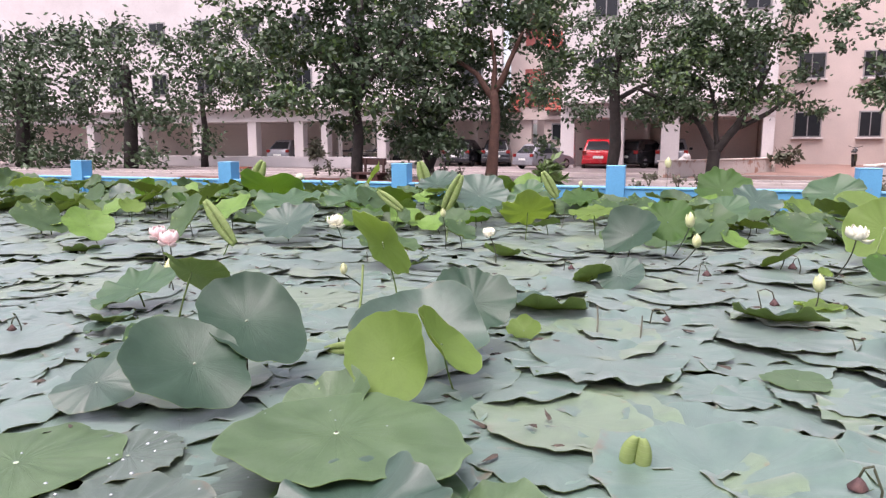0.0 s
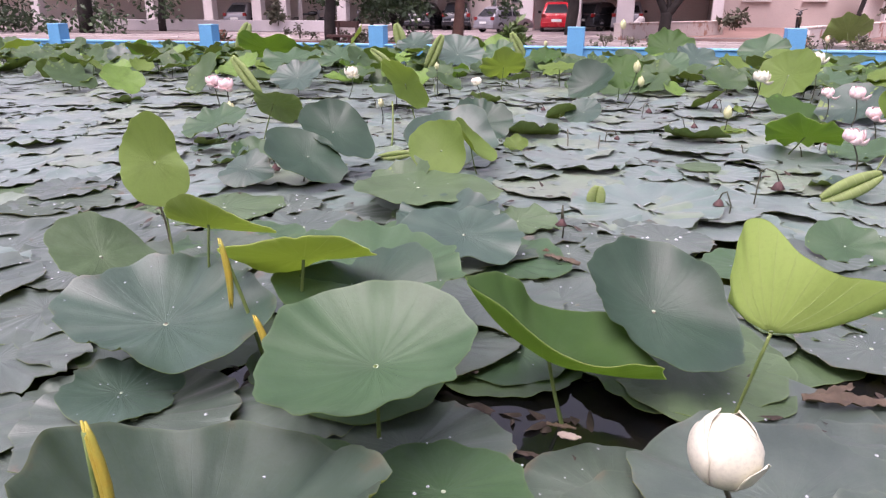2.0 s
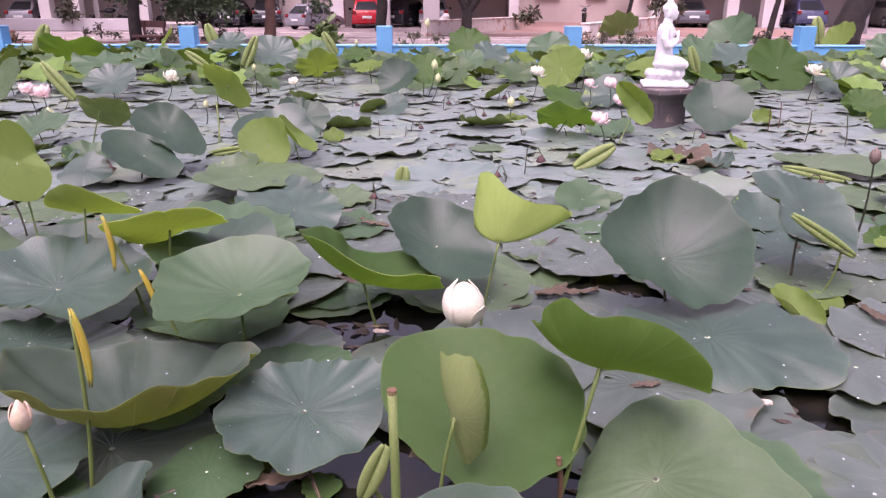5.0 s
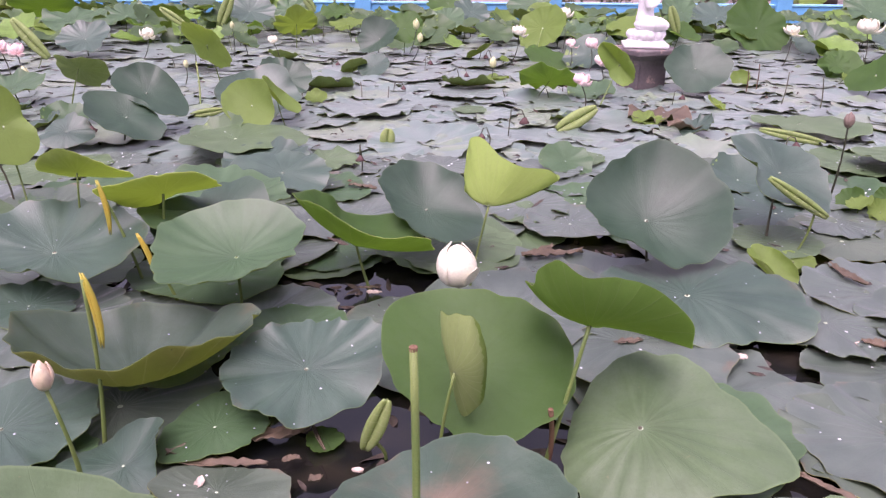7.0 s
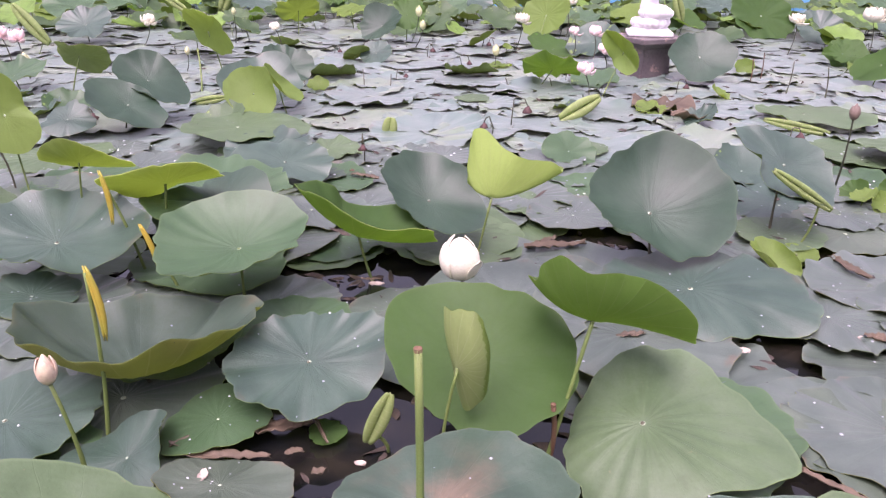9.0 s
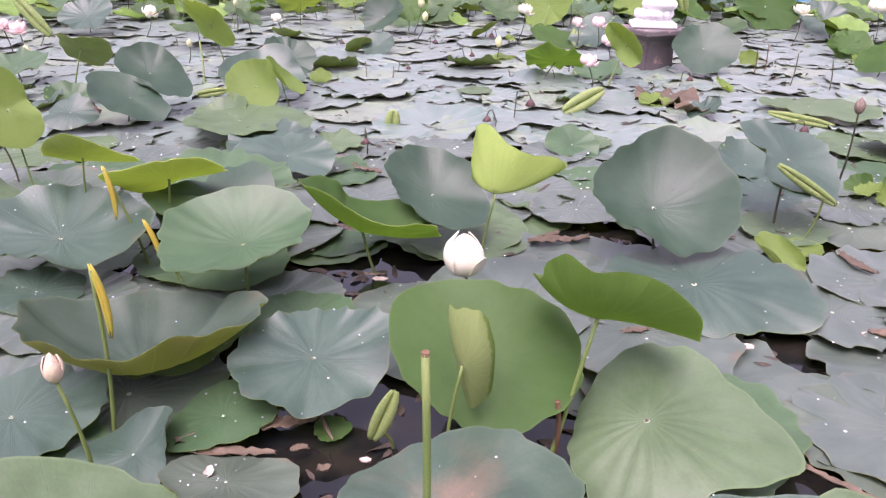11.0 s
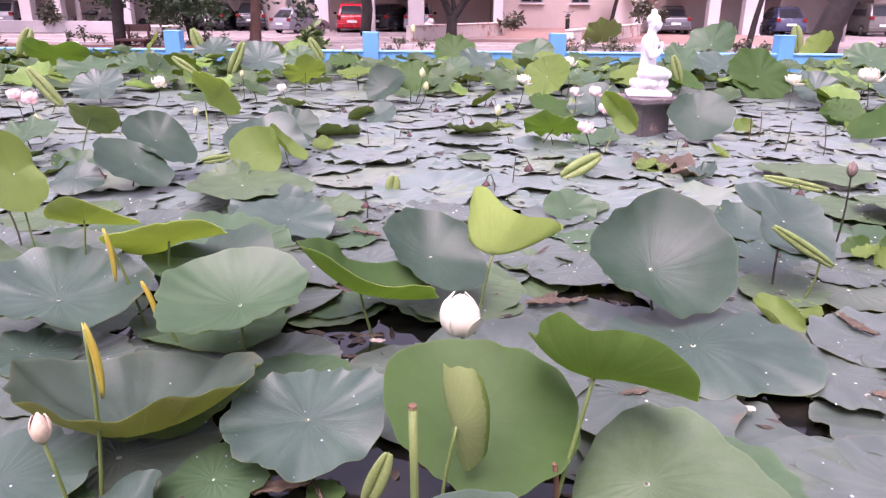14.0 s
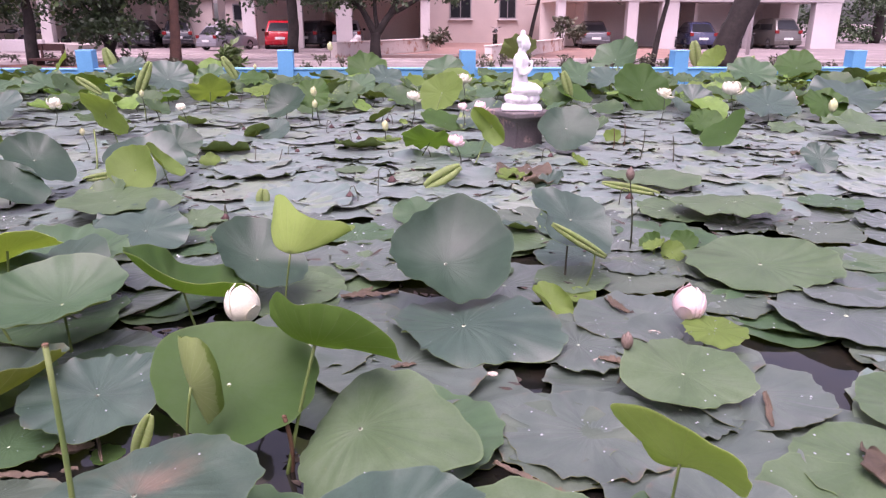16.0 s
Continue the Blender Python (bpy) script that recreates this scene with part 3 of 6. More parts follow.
def flower(x, y, z, size, opened=0.5, tint="white", base=None, lean=0, to=0, label="", petals=14):
    """A lotus flower: petals round a yellow heart; z is the flower's base, size its petals' length, opened 0 (bud) to 1 (flat)."""
    count[0] += 1
    rng = random.Random(count[0] * 7 + 3)
    top = thing("lotus_flower", pose(x, y, 0), label or {"white": "white lotus flower on a stalk above the leaves", "pink": "pale pink lotus flower on its stalk"}[tint], "flower", "lotus flowers")
    tilt_m = Matrix.Translation((0, 0, z)) @ Matrix.Rotation(radians(lean), 4, Vector((-math.sin(radians(to)), math.cos(radians(to)), 0)))
    col = PETAL_WHITE if tint == "white" else PETAL_PINK
    for ringno, (cnt, open_k, ln) in enumerate(((6, 1.0, 1.0), (6, 0.62, 1.0), (5, 0.3, 0.92), (3, 0.1, 0.8))):
        for i in range(cnt if opened >= 0.2 else 0):
            a = 2 * math.pi * (i + 0.5 * ringno + rng.uniform(-0.15, 0.15)) / cnt
            op = radians(-2 + 74 * opened * open_k + rng.uniform(-14, 14) + (rng.uniform(20, 60) if ringno == 0 and i < 2 else 0))
            bm = bmesh.new()
            pm = tilt_m @ Matrix.Rotation(a, 4, "Z") @ Matrix.Translation((0, -size * 0.1 * (1.15 - opened * 0.3) - size * 0.02 * (3 - ringno), 0)) @ Matrix.Rotation(op, 4, "X")
            petal(bm, size * ln * rng.uniform(0.94, 1.05), size * rng.uniform(0.66, 0.86), pm, 0.4 * (1 - opened) + 0.1)
            p = part("petal", bm, col, top, smooth=True)
            so = p.modifiers.new("thick", "SOLIDIFY")
            so.thickness = 0.0015
    if opened < 0.2:
        bm = bmesh.new()
        lathe(bm, [(size * q * 0.985, size * h * 0.92) for q, h in ((0.08, 0.0), (0.24, 0.06), (0.37, 0.2), (0.435, 0.4), (0.415, 0.6), (0.325, 0.8), (0.205, 0.95), (0.05, 1.05))], 18, tilt_m)
        part("inner_petals", bm, col, top, smooth=True)
        a0 = rng.uniform(0, 6.28)
        for i, (hgt, out, fl, sp) in enumerate(((1.0, 0.0, 0.0, 1.0), (1.05, 0.006, 0.03, 0.95), (0.95, 0.012, 0.04, 1.0), (0.84, 0.02, 0.03, 0.9), (0.9, 0.026, 0.05, 0.85), (0.62, 0.03, 0.14, 0.5))):
            p = part("petal", shell_petal(size, a0 + i * 2.2, sp, hgt, out, tilt_m, fl), col, top, smooth=True)
            p.modifiers.new("thick", "SOLIDIFY").thickness = 0.0015
    if opened > 0.25:
        bm = bmesh.new()
        lathe(bm, [(size * 0.05, 0), (size * 0.1, size * 0.08), (size * 0.15, size * 0.24), (size * 0.13, size * 0.27)], 12, tilt_m)
        part("seed_cup", bm, STAMEN, top, "yellow seed cup", smooth=True)
        bm = bmesh.new()
        for i in range(26):
            a = i * 2.399
            d = Vector((math.cos(a) * 0.5, math.sin(a) * 0.5, 1)).normalized()
            s0 = tilt_m @ Vector((math.cos(a) * size * 0.08, math.sin(a) * size * 0.08, size * 0.05))
            tube(bm, [s0, s0 + tilt_m.to_3x3() @ d * size * 0.33], [size * 0.012, size * 0.018], 4)
        part("stamens", bm, STAMEN, top, "yellow stamens")
    if z > 0.06:
        bx, by = base if base else (rng.uniform(-0.08, 0.08), rng.uniform(0, 0.1))
        part("stalk", tube(bmesh.new(), bend_line((bx, by, -0.05), (0, 0, z + size * 0.05), 0.04, 7, (1, 0, 0)), 0.006, 8), STALK_DARK, top, smooth=True)
    return top


def bud(x, y, z, size, tint="green", base=None, lean=0, to=0):
    """A closed pointed bud on a bare stalk; z is its foot."""
    count[0] += 1
    rng = random.Random(count[0] * 7 + 3)
    top = thing("lotus_bud", pose(x, y, 0), "closed pointed lotus bud on a bare stalk", "flower bud", "lotus buds")
    m = Matrix.Translation((0, 0, z)) @ Matrix.Rotation(radians(lean), 4, Vector((-math.sin(radians(to)), math.cos(radians(to)), 0)))
    prof = [(0.1, 0), (0.26, 0.08), (0.36, 0.24), (0.37, 0.4), (0.29, 0.62), (0.16, 0.83), (0.04, 1.0)]
    bm = bmesh.new()
    lathe(bm, [(r * size * 0.8, q * size) for r, q in prof], 14, m)
    part("bud", bm, {"green": BUD_GREEN, "rose": BUD_ROSE, "white": PETAL_WHITE, "brown": BUD_BROWN}[tint], top, smooth=True)
    for i in range(3):
        bm = bmesh.new()
        petal(bm, size * 0.86, size * 0.55, m @ Matrix.Rotation(i * 2.1 + 0.4, 4, "Z") @ Matrix.Translation((0, -size * 0.13, 0)) @ Matrix.Rotation(radians(3), 4, "X"), 0.2)
        p = part("sepal", bm, {"rose": BUD_ROSE, "brown": BUD_BROWN}.get(tint, BUD_GREEN), top, smooth=True)
        p.modifiers.new("thick", "SOLIDIFY").thickness = 0.0015
    bx, by = base if base else (rng.uniform(-0.06, 0.06), rng.uniform(0, 0.08))
    part("stalk", tube(bmesh.new(), bend_line((bx, by, -0.05), (0, 0, z + size * 0.03), 0.02, 7, (1, 0, 0)), [0.0065] * 4 + [0.005] * 3, 8), STALK_DARK if tint != "rose" else STALK, top, smooth=True)
    return top


def bare_stem(x, y, z, base=(0, 0), thick=0.007, skin="green", tip=False):
    top = thing("bare_stem", pose(x, y, 0), "bare lotus stem cut off at its top" if not tip else "lotus spike with a narrow ochre tip", "stem", "bare stems")
    mat = {"green": STALK, "brown": STALK_BROWN, "dark": STALK_DARK}[skin]
    bm = tube(bmesh.new(), bend_line((base[0], base[1], -0.05), (0, 0, z), 0.015, 9, (1, 0, 0)), [thick * 1.15] * 3 + [thick] * 6, 10)
    part("stem", bm, mat, top, smooth=True)
    if not tip:
        bm = bmesh.new()
        lathe(bm, [(thick * 0.55, z + 0.0005), (thick * 1.03, z + 0.001), (thick * 1.03, z - 0.006)][::-1], 10)
        part("cut_end", bm, STALK_BROWN, top, "brown cut end")
    return top


def spike(x, y, z, length, lean=12, to=180, base=(0, 0)):
    """A just emerging leaf: thin ochre-yellow double roll at a stem's end, hanging a little."""
    top = bare_stem(x, y, z, base, 0.0065, "green", True)
    d = Vector((math.sin(radians(lean)) * math.cos(radians(to)), math.sin(radians(lean)) * math.sin(radians(to)), -math.cos(radians(lean))))
    a = Vector((0, 0, z + 0.02))
    for off in (-0.004, 0.004):
        pts = [a + d * length * s + Vector((off + 0.05 * length * math.sin(3.1 * s), 0, 0)) for s in (0, 0.12, 0.3, 0.5, 0.7, 0.88, 1)]
        part("roll", tube(bmesh.new(), pts, [0.002, 0.006, 0.0085, 0.009, 0.008, 0.005, 0.0015], 8), SPIKE, top, "ochre rolled tip", smooth=True)
    return top


def withered_scrap(x, y, z, length, width, turn=0, curl=0.5):
    """A torn, crumpled ribbon of dead leaf with a ragged rim."""
    count[0] += 1
    rng = random.Random(count[0] * 7 + 3)
    top = thing("withered_scrap", pose(x, y, z, rng.uniform(-6, 6), rng.uniform(-6, 6), turn), "torn crumpled scrap of pink-brown dead lotus leaf", "dead leaf", "withered scraps")
    bm = bmesh.new()
    uv = bm.loops.layers.uv.verify()
    off = Vector((rng.uniform(0, 50), rng.uniform(0, 50), 0))
    g = []
    for i in range(19):
        q = i / 18
        w = width * (math.sin(math.pi * (0.06 + 0.88 * q)) ** 0.6) * (1 + 0.5 * noise.noise(off + Vector((q * 9, 0, 0))))
        row = []
        for j in range(8):
            u = j / 7 - 0.5
            p = Vector(((q - 0.5) * length + 0.2 * width * noise.noise(off + Vector((u * 4, 5, q))), u * w + 0.25 * width * noise.noise(off + Vector((q * 3, 9, 0))), 0))
            p.z = curl * width * (u * u * 1.6 - 0.1) + 0.3 * width * noise.noise(off + p * (2.2 / width)) + 0.2 * width
            row.append(bm.verts.new(p))
        g.append(row)
    for i in range(18):
        for j in range(7):
            f = bm.faces.new((g[i][j], g[i + 1][j], g[i + 1][j + 1], g[i][j + 1]))
            for lp, (a, b) in zip(f.loops, ((i, j), (i + 1, j), (i + 1, j + 1), (i, j + 1))):
                lp[uv].uv = (a / 40, 0.3 + b / 14)
    part("blade", bm, DEAD, top, smooth=True).modifiers.new("thick", "SOLIDIFY").thickness = 0.002
    return top


def dead_hook(x, y, h, reach, to=0, pod=0.035):
    """A dead bent stem with a drooping dried pod."""
    top = thing("withered_pod", pose(x, y, 0), "withered seed pod drooping from a bent dark stem", "seed pod", "withered pods")
    c, s = math.cos(radians(to)), math.sin(radians(to))
    pts = [(0, 0, -0.04), (0.01, 0, h * 0.5), (0.02 * c, 0.02 * s, h * 0.92), (reach * 0.35 * c, reach * 0.35 * s, h), (reach * 0.8 * c, reach * 0.8 * s, h * 0.93), (reach * c, reach * s, h * 0.72)]
    part("stem", tube(bmesh.new(), pts, 0.005, 7), STALK_DARK, top, smooth=True)
    bm = bmesh.new()
    lathe(bm, [(pod * 0.2, 0), (pod * 0.5, -pod * 0.4), (pod * 1.05, -pod * 1.1), (pod * 0.9, -pod * 1.3)], 9, Matrix.Translation(pts[-1]))
    for v in bm.verts:
        v.co += noise.noise_vector(v.co * 40) * pod * 0.25
    part("pod", bm, POD, top, "shrivelled dark maroon pod", smooth=True)
    return top


# standing leaves, flowers, buds and stems, from the near rim of the pond outwards
leaf(-1.883, 2.724, 0.081, 0.187, tilt=6.7, to=336, cup=0.120, form=((1, 0.088, -0.60, 0.063, -2.90), (2, 0.008, 0.75, 0.036, -0.59), (3, 0.025, 1.22, 0.042, -1.49), (4, 0.042, -2.08, 0.009, -2.79)), seed=2339, skin="mature", wave=0.04, lobes=7, pleat=0.8, stalk=False)
leaf(-0.746, 1.589, 0.081, 0.175, tilt=13.6, to=51, cup=0.065, form=((1, 0.099, -0.68, 0.068, -2.34), (2, 0.068, 0.31, 0.094, 0.97), (3, 0.045, 0.48, 0.044, 2.13), (4, 0.030, 1.63, 0.018, 0.80)), seed=2326, skin="dry", wave=0.02, lobes=6, pleat=0.8, stalk=False)
leaf(-1.062, 1.709, 0.072, 0.158, tilt=16.3, to=245, cup=0.106, form=((1, 0.151, -3.11, 0.073, 0.05), (2, 0.023, -2.55, 0.200, 1.25), (3, 0.107, -3.02, 0.013, -2.54), (4, 0.023, 2.26, 0.079, 0.80)), seed=2313, skin="mature", wave=0.02, lobes=6, pleat=0.8, stalk=False)
leaf(-0.838, 1.884, 0.083, 0.172, tilt=5.2, to=213, cup=-0.028, form=((1, 0.062, 1.96, 0.008, 1.43), (2, 0.106, 1.56, 0.069, -2.73), (3, 0.029, -1.71, 0.021, 1.48), (4, 0.021, -2.03, 0.018, -2.06)), seed=2300, skin="mid", wave=0.015, lobes=6, pleat=0.8, stalk=False)
leaf(-1.224, 3.315, 0.270, 0.266, tilt=37.1, to=264, cup=0.131, form=((1, 0.041, -1.70, 0.251, -2.02), (2, 0.141, 1.06, 0.081, 1.56), (3, 0.041, -2.30, 0.050, 1.66), (4, 0.035, -1.07, 0.014, -2.57)), seed=926, skin="deep", wave=0.03, lobes=5, pleat=0.4)
leaf(-0.567, 2.060, 0.191, 0.260, tilt=12.4, to=282, cup=0.110, form=((1, 0.016, -1.78, 0.055, 0.48), (2, 0.057, 0.66, 0.111, 0.91), (3, 0.016, 0.57, 0.046, 1.03), (4, 0.014, 2.20, 0.017, 2.58)), seed=900, skin="mature", wave=0.05, lobes=9, pleat=0.35)
leaf(-0.972, 2.741, 0.309, 0.311, tilt=16.5, to=262, cup=0.298, form=((1, 0.065, -2.97, 0.113, -2.18), (2, 0.042, 1.85, 0.061, -2.57), (3, 0.020, 1.99, 0.036, -3.05), (4, 0.024, -1.73, 0.032, -0.95)), seed=913, skin="mid", wave=0.025, lobes=6, pleat=0.7)
leaf(-0.018, 1.914, 0.296, 0.288, tilt=29.6, to=280, cup=0.114, form=((1, 0.105, 0.56, 0.024, 0.35), (2, 0.074, -0.75, 0.030, -1.19), (3, 0.026, 1.34, 0.056, -2.58), (4, 0.011, -2.96, 0.014, -1.75)), seed=1004, skin="fresh", wave=0.008, lobes=3, pleat=0.12)
leaf(0.322, 1.818, 0.499, 0.224, tilt=35.2, to=79, cup=0.341, form=((1, 0.228, 0.43, 0.291, -2.72), (2, 0.094, 0.45, 0.068, -2.55), (3, 0.067, 0.71, 0.023, 1.29), (4, 0.014, 1.95, 0.062, 2.89)), seed=991, skin="fresh", wave=0.075, lobes=4, pleat=0.4, base=(-0.13, -0.06))
leaf(0.911, 3.255, 0.289, 0.346, tilt=32.7, to=270, cup=0.392, form=((1, 0.136, 0.31, 0.046, 0.43), (2, 0.030, -2.15, 0.052, 1.87), (3, 0.049, -3.08, 0.050, -0.56), (4, 0.004, 3.04, 0.025, -1.69)), seed=978, skin="deep", wave=0.02, lobes=5, pleat=0.35)
leaf(0.099, 2.891, 0.491, 0.199, tilt=47.2, to=74, cup=0.443, crease=48.7, fold_at=81, form=((1, 0.264, -0.06, 0.196, -1.41), (2, 0.054, 1.79, 0.399, 0.45), (3, 0.091, -0.47, 0.099, -0.50), (4, 0.013, 0.32, 0.020, 1.70)), seed=965, skin="bright", wave=0.02, lobes=3, pleat=0.8, base=(-0.08, 0.12))
leaf(-0.179, 3.460, 0.270, 0.269, tilt=28.3, to=281, cup=0.285, form=((1, 0.126, 0.18, 0.078, -3.02), (2, 0.182, -1.76, 0.051, -2.62), (3, 0.047, -2.63, 0.083, 2.75), (4, 0.023, -2.26, 0.050, 2.78)), seed=952, skin="deep", wave=0.02, lobes=5, pleat=0.2)
leaf(-0.508, 3.095, 0.223, 0.345, tilt=26.7, to=41, cup=0.390, form=((1, 0.095, -1.14, 0.044, 1.67), (2, 0.094, 1.73, 0.005, 0.52), (3, 0.022, -1.90, 0.041, 2.88), (4, 0.020, -0.59, 0.059, -2.20)), seed=939, skin="fresh", wave=0.03, lobes=4, pleat=0.3)
leaf(-1.28, 3.45, 0.30, 0.398, tilt=6, to=270, cup=0.12, wave=0.05, skin="mid")
leaf(-1.431, 3.216, 0.434, 0.241, tilt=31.2, to=104, cup=0.070, form=((1, 0.048, -1.48, 0.082, 0.06), (2, 0.147, -0.06, 0.088, 2.61), (3, 0.083, -1.17, 0.047, -2.42), (4, 0.043, 2.38, 0.007, -1.03)), seed=1134, skin="young", wave=0.02, lobes=5)
leaf(-1.840, 3.250, 0.523, 0.195, tilt=38.0, to=97, cup=0.187, form=((1, 0.216, 1.13, 0.102, 2.72), (2, 0.037, 1.07, 0.123, 2.83), (3, 0.068, 2.86, 0.010, 0.36), (4, 0.029, 2.46, 0.016, -0.72)), seed=1147, skin="young", wave=0.02, lobes=5)
leaf(-2.597, 3.496, 0.232, 0.225, tilt=42.9, to=340, cup=0.026, form=((1, 0.082, 1.34, 0.117, -2.47), (2, 0.054, 0.96, 0.085, -1.82), (3, 0.081, -2.94, 0.086, 1.73), (4, 0.031, -2.92, 0.047, 1.93)), seed=1913, skin="pale", wave=0.04, lobes=6, pleat=0.4)
leaf(-2.465, 3.776, 0.617, 0.184, tilt=65.4, to=287, cup=-0.002, form=((1, 0.125, -2.40, 0.113, 1.67), (2, 0.222, -1.70, 0.130, -2.25), (3, 0.085, -0.88, 0.114, -0.19), (4, 0.008, -1.46, 0.038, 1.20)), seed=1160, skin="young", wave=0.015, lobes=4, pleat=0.2)
flower(-2.85, 4.15, 0.48, 0.124, opened=0.4, tint="pink")
leaf(-1.863, 2.963, 0.232, 0.347, tilt=10.4, to=299, cup=0.208, form=((1, 0.099, 1.42, 0.081, 0.99), (2, 0.151, -0.33, 0.029, 0.98), (3, 0.068, -1.85, 0.053, 2.02), (4, 0.047, 1.48, 0.023, 1.16)), seed=1095, skin="mature", wave=0.04, lobes=8, pleat=0.6)
leaf(-1.180, 2.120, 0.110, 0.390, tilt=14, to=88, cup=0.5, form=((1, 0.06, 0.00, 0.000, 0.00), (2, 0.05, 0.00, 0.080, 0.00)), seed=1031, skin="ochre", wave=0.045, lobes=6, pleat=0.7)
leaf(0.477, 1.720, 0.207, 0.303, tilt=15.6, to=224, cup=-0.187, form=((1, 0.237, -0.17, 0.056, 1.69), (2, 0.074, 0.85, 0.144, -3.14), (3, 0.070, -0.98, 0.087, -2.89), (4, 0.043, -1.53, 0.013, 2.05)), seed=1043, skin="pale", wave=0.02, lobes=6, pleat=1.2)
leaf(-0.137, 1.231, 0.330, 0.283, tilt=1.5, to=210, cup=0.019, form=((1, 0.192, 0.29, 0.113, -1.74), (2, 0.066, -0.10, 0.047, 2.48), (3, 0.059, 3.03, 0.029, -2.80), (4, 0.009, -0.14, 0.010, 2.19)), seed=1056, skin="stained", wave=0.02, lobes=6, pleat=0.7)
leaf(-0.936, 1.137, 0.165, 0.375, tilt=14.9, to=3, cup=0.134, form=((1, 0.140, 1.50, 0.073, -0.72), (2, 0.148, -0.17, 0.059, -0.19), (3, 0.036, 0.10, 0.035, 0.38), (4, 0.030, 2.12, 0.024, 1.71)), seed=1069, skin="pale", wave=0.015, lobes=6, pleat=0.25)
leaf(0.551, 1.029, 0.306, 0.265, tilt=11.2, to=193, cup=0.107, form=((1, 0.075, 2.07, 0.072, -0.84), (2, 0.092, 0.18, 0.032, 0.55), (3, 0.027, -0.99, 0.047, -1.09), (4, 0.014, -0.20, 0.033, -2.16)), seed=1082, skin="mature", wave=0.03, lobes=8, pleat=1.1)
leaf(-0.36, 1.04, 0.22, 0.155, tilt=5, to=270, cup=0.05, wave=0.04, skin="pale")
leaf(-1.50, 1.85, 0.10, 0.276, tilt=2, to=270, cup=0.02, wave=0.03, skin="mature")
leaf(0.960, 2.734, 0.143, 0.405, tilt=9.6, to=189, cup=-0.077, form=((1, 0.226, 0.79, 0.145, 3.09), (2, 0.088, -2.02, 0.099, 0.51), (3, 0.062, -0.98, 0.044, 1.34), (4, 0.049, -1.46, 0.028, 2.10)), seed=1108, skin="mature", wave=0.03, lobes=10, pleat=1.3)
leaf(1.728, 3.654, 0.420, 0.268, tilt=29.6, to=285, cup=0.094, form=((1, 0.052, -0.30, 0.063, -2.78), (2, 0.117, -2.27, 0.063, 0.84), (3, 0.056, 0.99, 0.022, 1.98), (4, 0.057, -3.14, 0.051, 0.65)), seed=1121, skin="mature", wave=0.03, lobes=6, pleat=0.4)
rolled_leaf(1.72, 3.40, 0.36, 0.40, 0.062, lean=58, to=180)
leaf(1.50, 3.13, 0.08, 0.145, tilt=26, to=290, cup=0.1, wave=0.05, fold=1.5, fold_at=30, narrow=0.85, skin="roll", stalk=0, lobes=3)
leaf(1.70, 3.29, 0.06, 0.115, tilt=0, cup=0.05, wave=0.03, skin="young", stalk=0)
rolled_leaf(2.88, 5.83, 0.10, 0.55, 0.085, lean=80, to=170)
leaf(2.42, 3.99, 0.12, 0.08, tilt=20, to=180, cup=0.3, wave=0.08, skin="young")
leaf(2.55, 3.98, 0.08, 0.085, tilt=50, to=260, cup=0.3, wave=0.08, skin="young")
leaf(1.468, 1.278, 0.320, 0.196, tilt=48.9, to=63, cup=-0.058, crease=22.8, fold_at=74, form=((1, 0.271, -2.07, 0.325, 2.62), (2, 0.068, -0.43, 0.169, -0.16), (3, 0.026, -2.81, 0.068, 1.75), (4, 0.052, 1.36, 0.043, -2.61)), seed=1513, skin="bright", wave=0.01, lobes=4, pleat=0.2)
leaf(1.871, 2.170, 0.134, 0.271, tilt=10.6, to=285, cup=0.023, form=((1, 0.067, 1.38, 0.005, 2.87), (2, 0.071, 0.18, 0.069, -0.41), (3, 0.053, -1.30, 0.051, 0.80), (4, 0.018, -0.84, 0.027, -2.24)), seed=1500, skin="pale", wave=0.02, lobes=6, pleat=0.5)
leaf(2.996, 3.633, 0.109, 0.463, tilt=6.1, to=309, cup=0.029, form=((1, 0.067, 2.21, 0.134, -0.11), (2, 0.060, -0.20, 0.077, 0.48), (3, 0.061, -1.05, 0.021, 2.66), (4, 0.033, -1.15, 0.012, -0.70)), seed=1526, skin="pale", wave=0.02, lobes=7, pleat=0.9)
leaf(3.423, 4.887, 0.206, 0.421, tilt=9.9, to=144, cup=-0.054, form=((1, 0.116, 2.31, 0.113, 2.70), (2, 0.031, -0.65, 0.031, -0.69), (3, 0.060, 1.87, 0.004, 0.78), (4, 0.015, 2.99, 0.011, -0.95)), seed=1539, skin="pale", wave=0.03, lobes=7, pleat=0.5)
leaf(3.190, 6.359, 0.098, 0.425, tilt=10.0, to=170, cup=0.011, form=((1, 0.182, -0.54, 0.125, 2.97), (2, 0.171, -1.92, 0.041, -0.49), (3, 0.111, 2.71, 0.015, 0.37), (4, 0.031, 2.26, 0.010, -1.63)), seed=1552, skin="pale", wave=0.03, lobes=7, pleat=0.5)
leaf(2.18, 2.54, 0.16, 0.159, tilt=4, to=270, cup=0, wave=0.04, skin="young")
leaf(2.69, 4.13, 0.1, 0.095, tilt=55, to=250, cup=0.2, wave=0.06, skin="fresh")
leaf(2.45, 4.14, 0.1, 0.09, tilt=50, to=200, cup=0.2, wave=0.06, skin="fresh")
leaf(1.26, 1.82, 0.05, 0.286, tilt=1, cup=0, wave=0.04, skin="dry")
flower(-0.05, 2.40, 0.34, 0.170, opened=0.1, tint="white", label="plump white lotus flower just opening above a leaf")
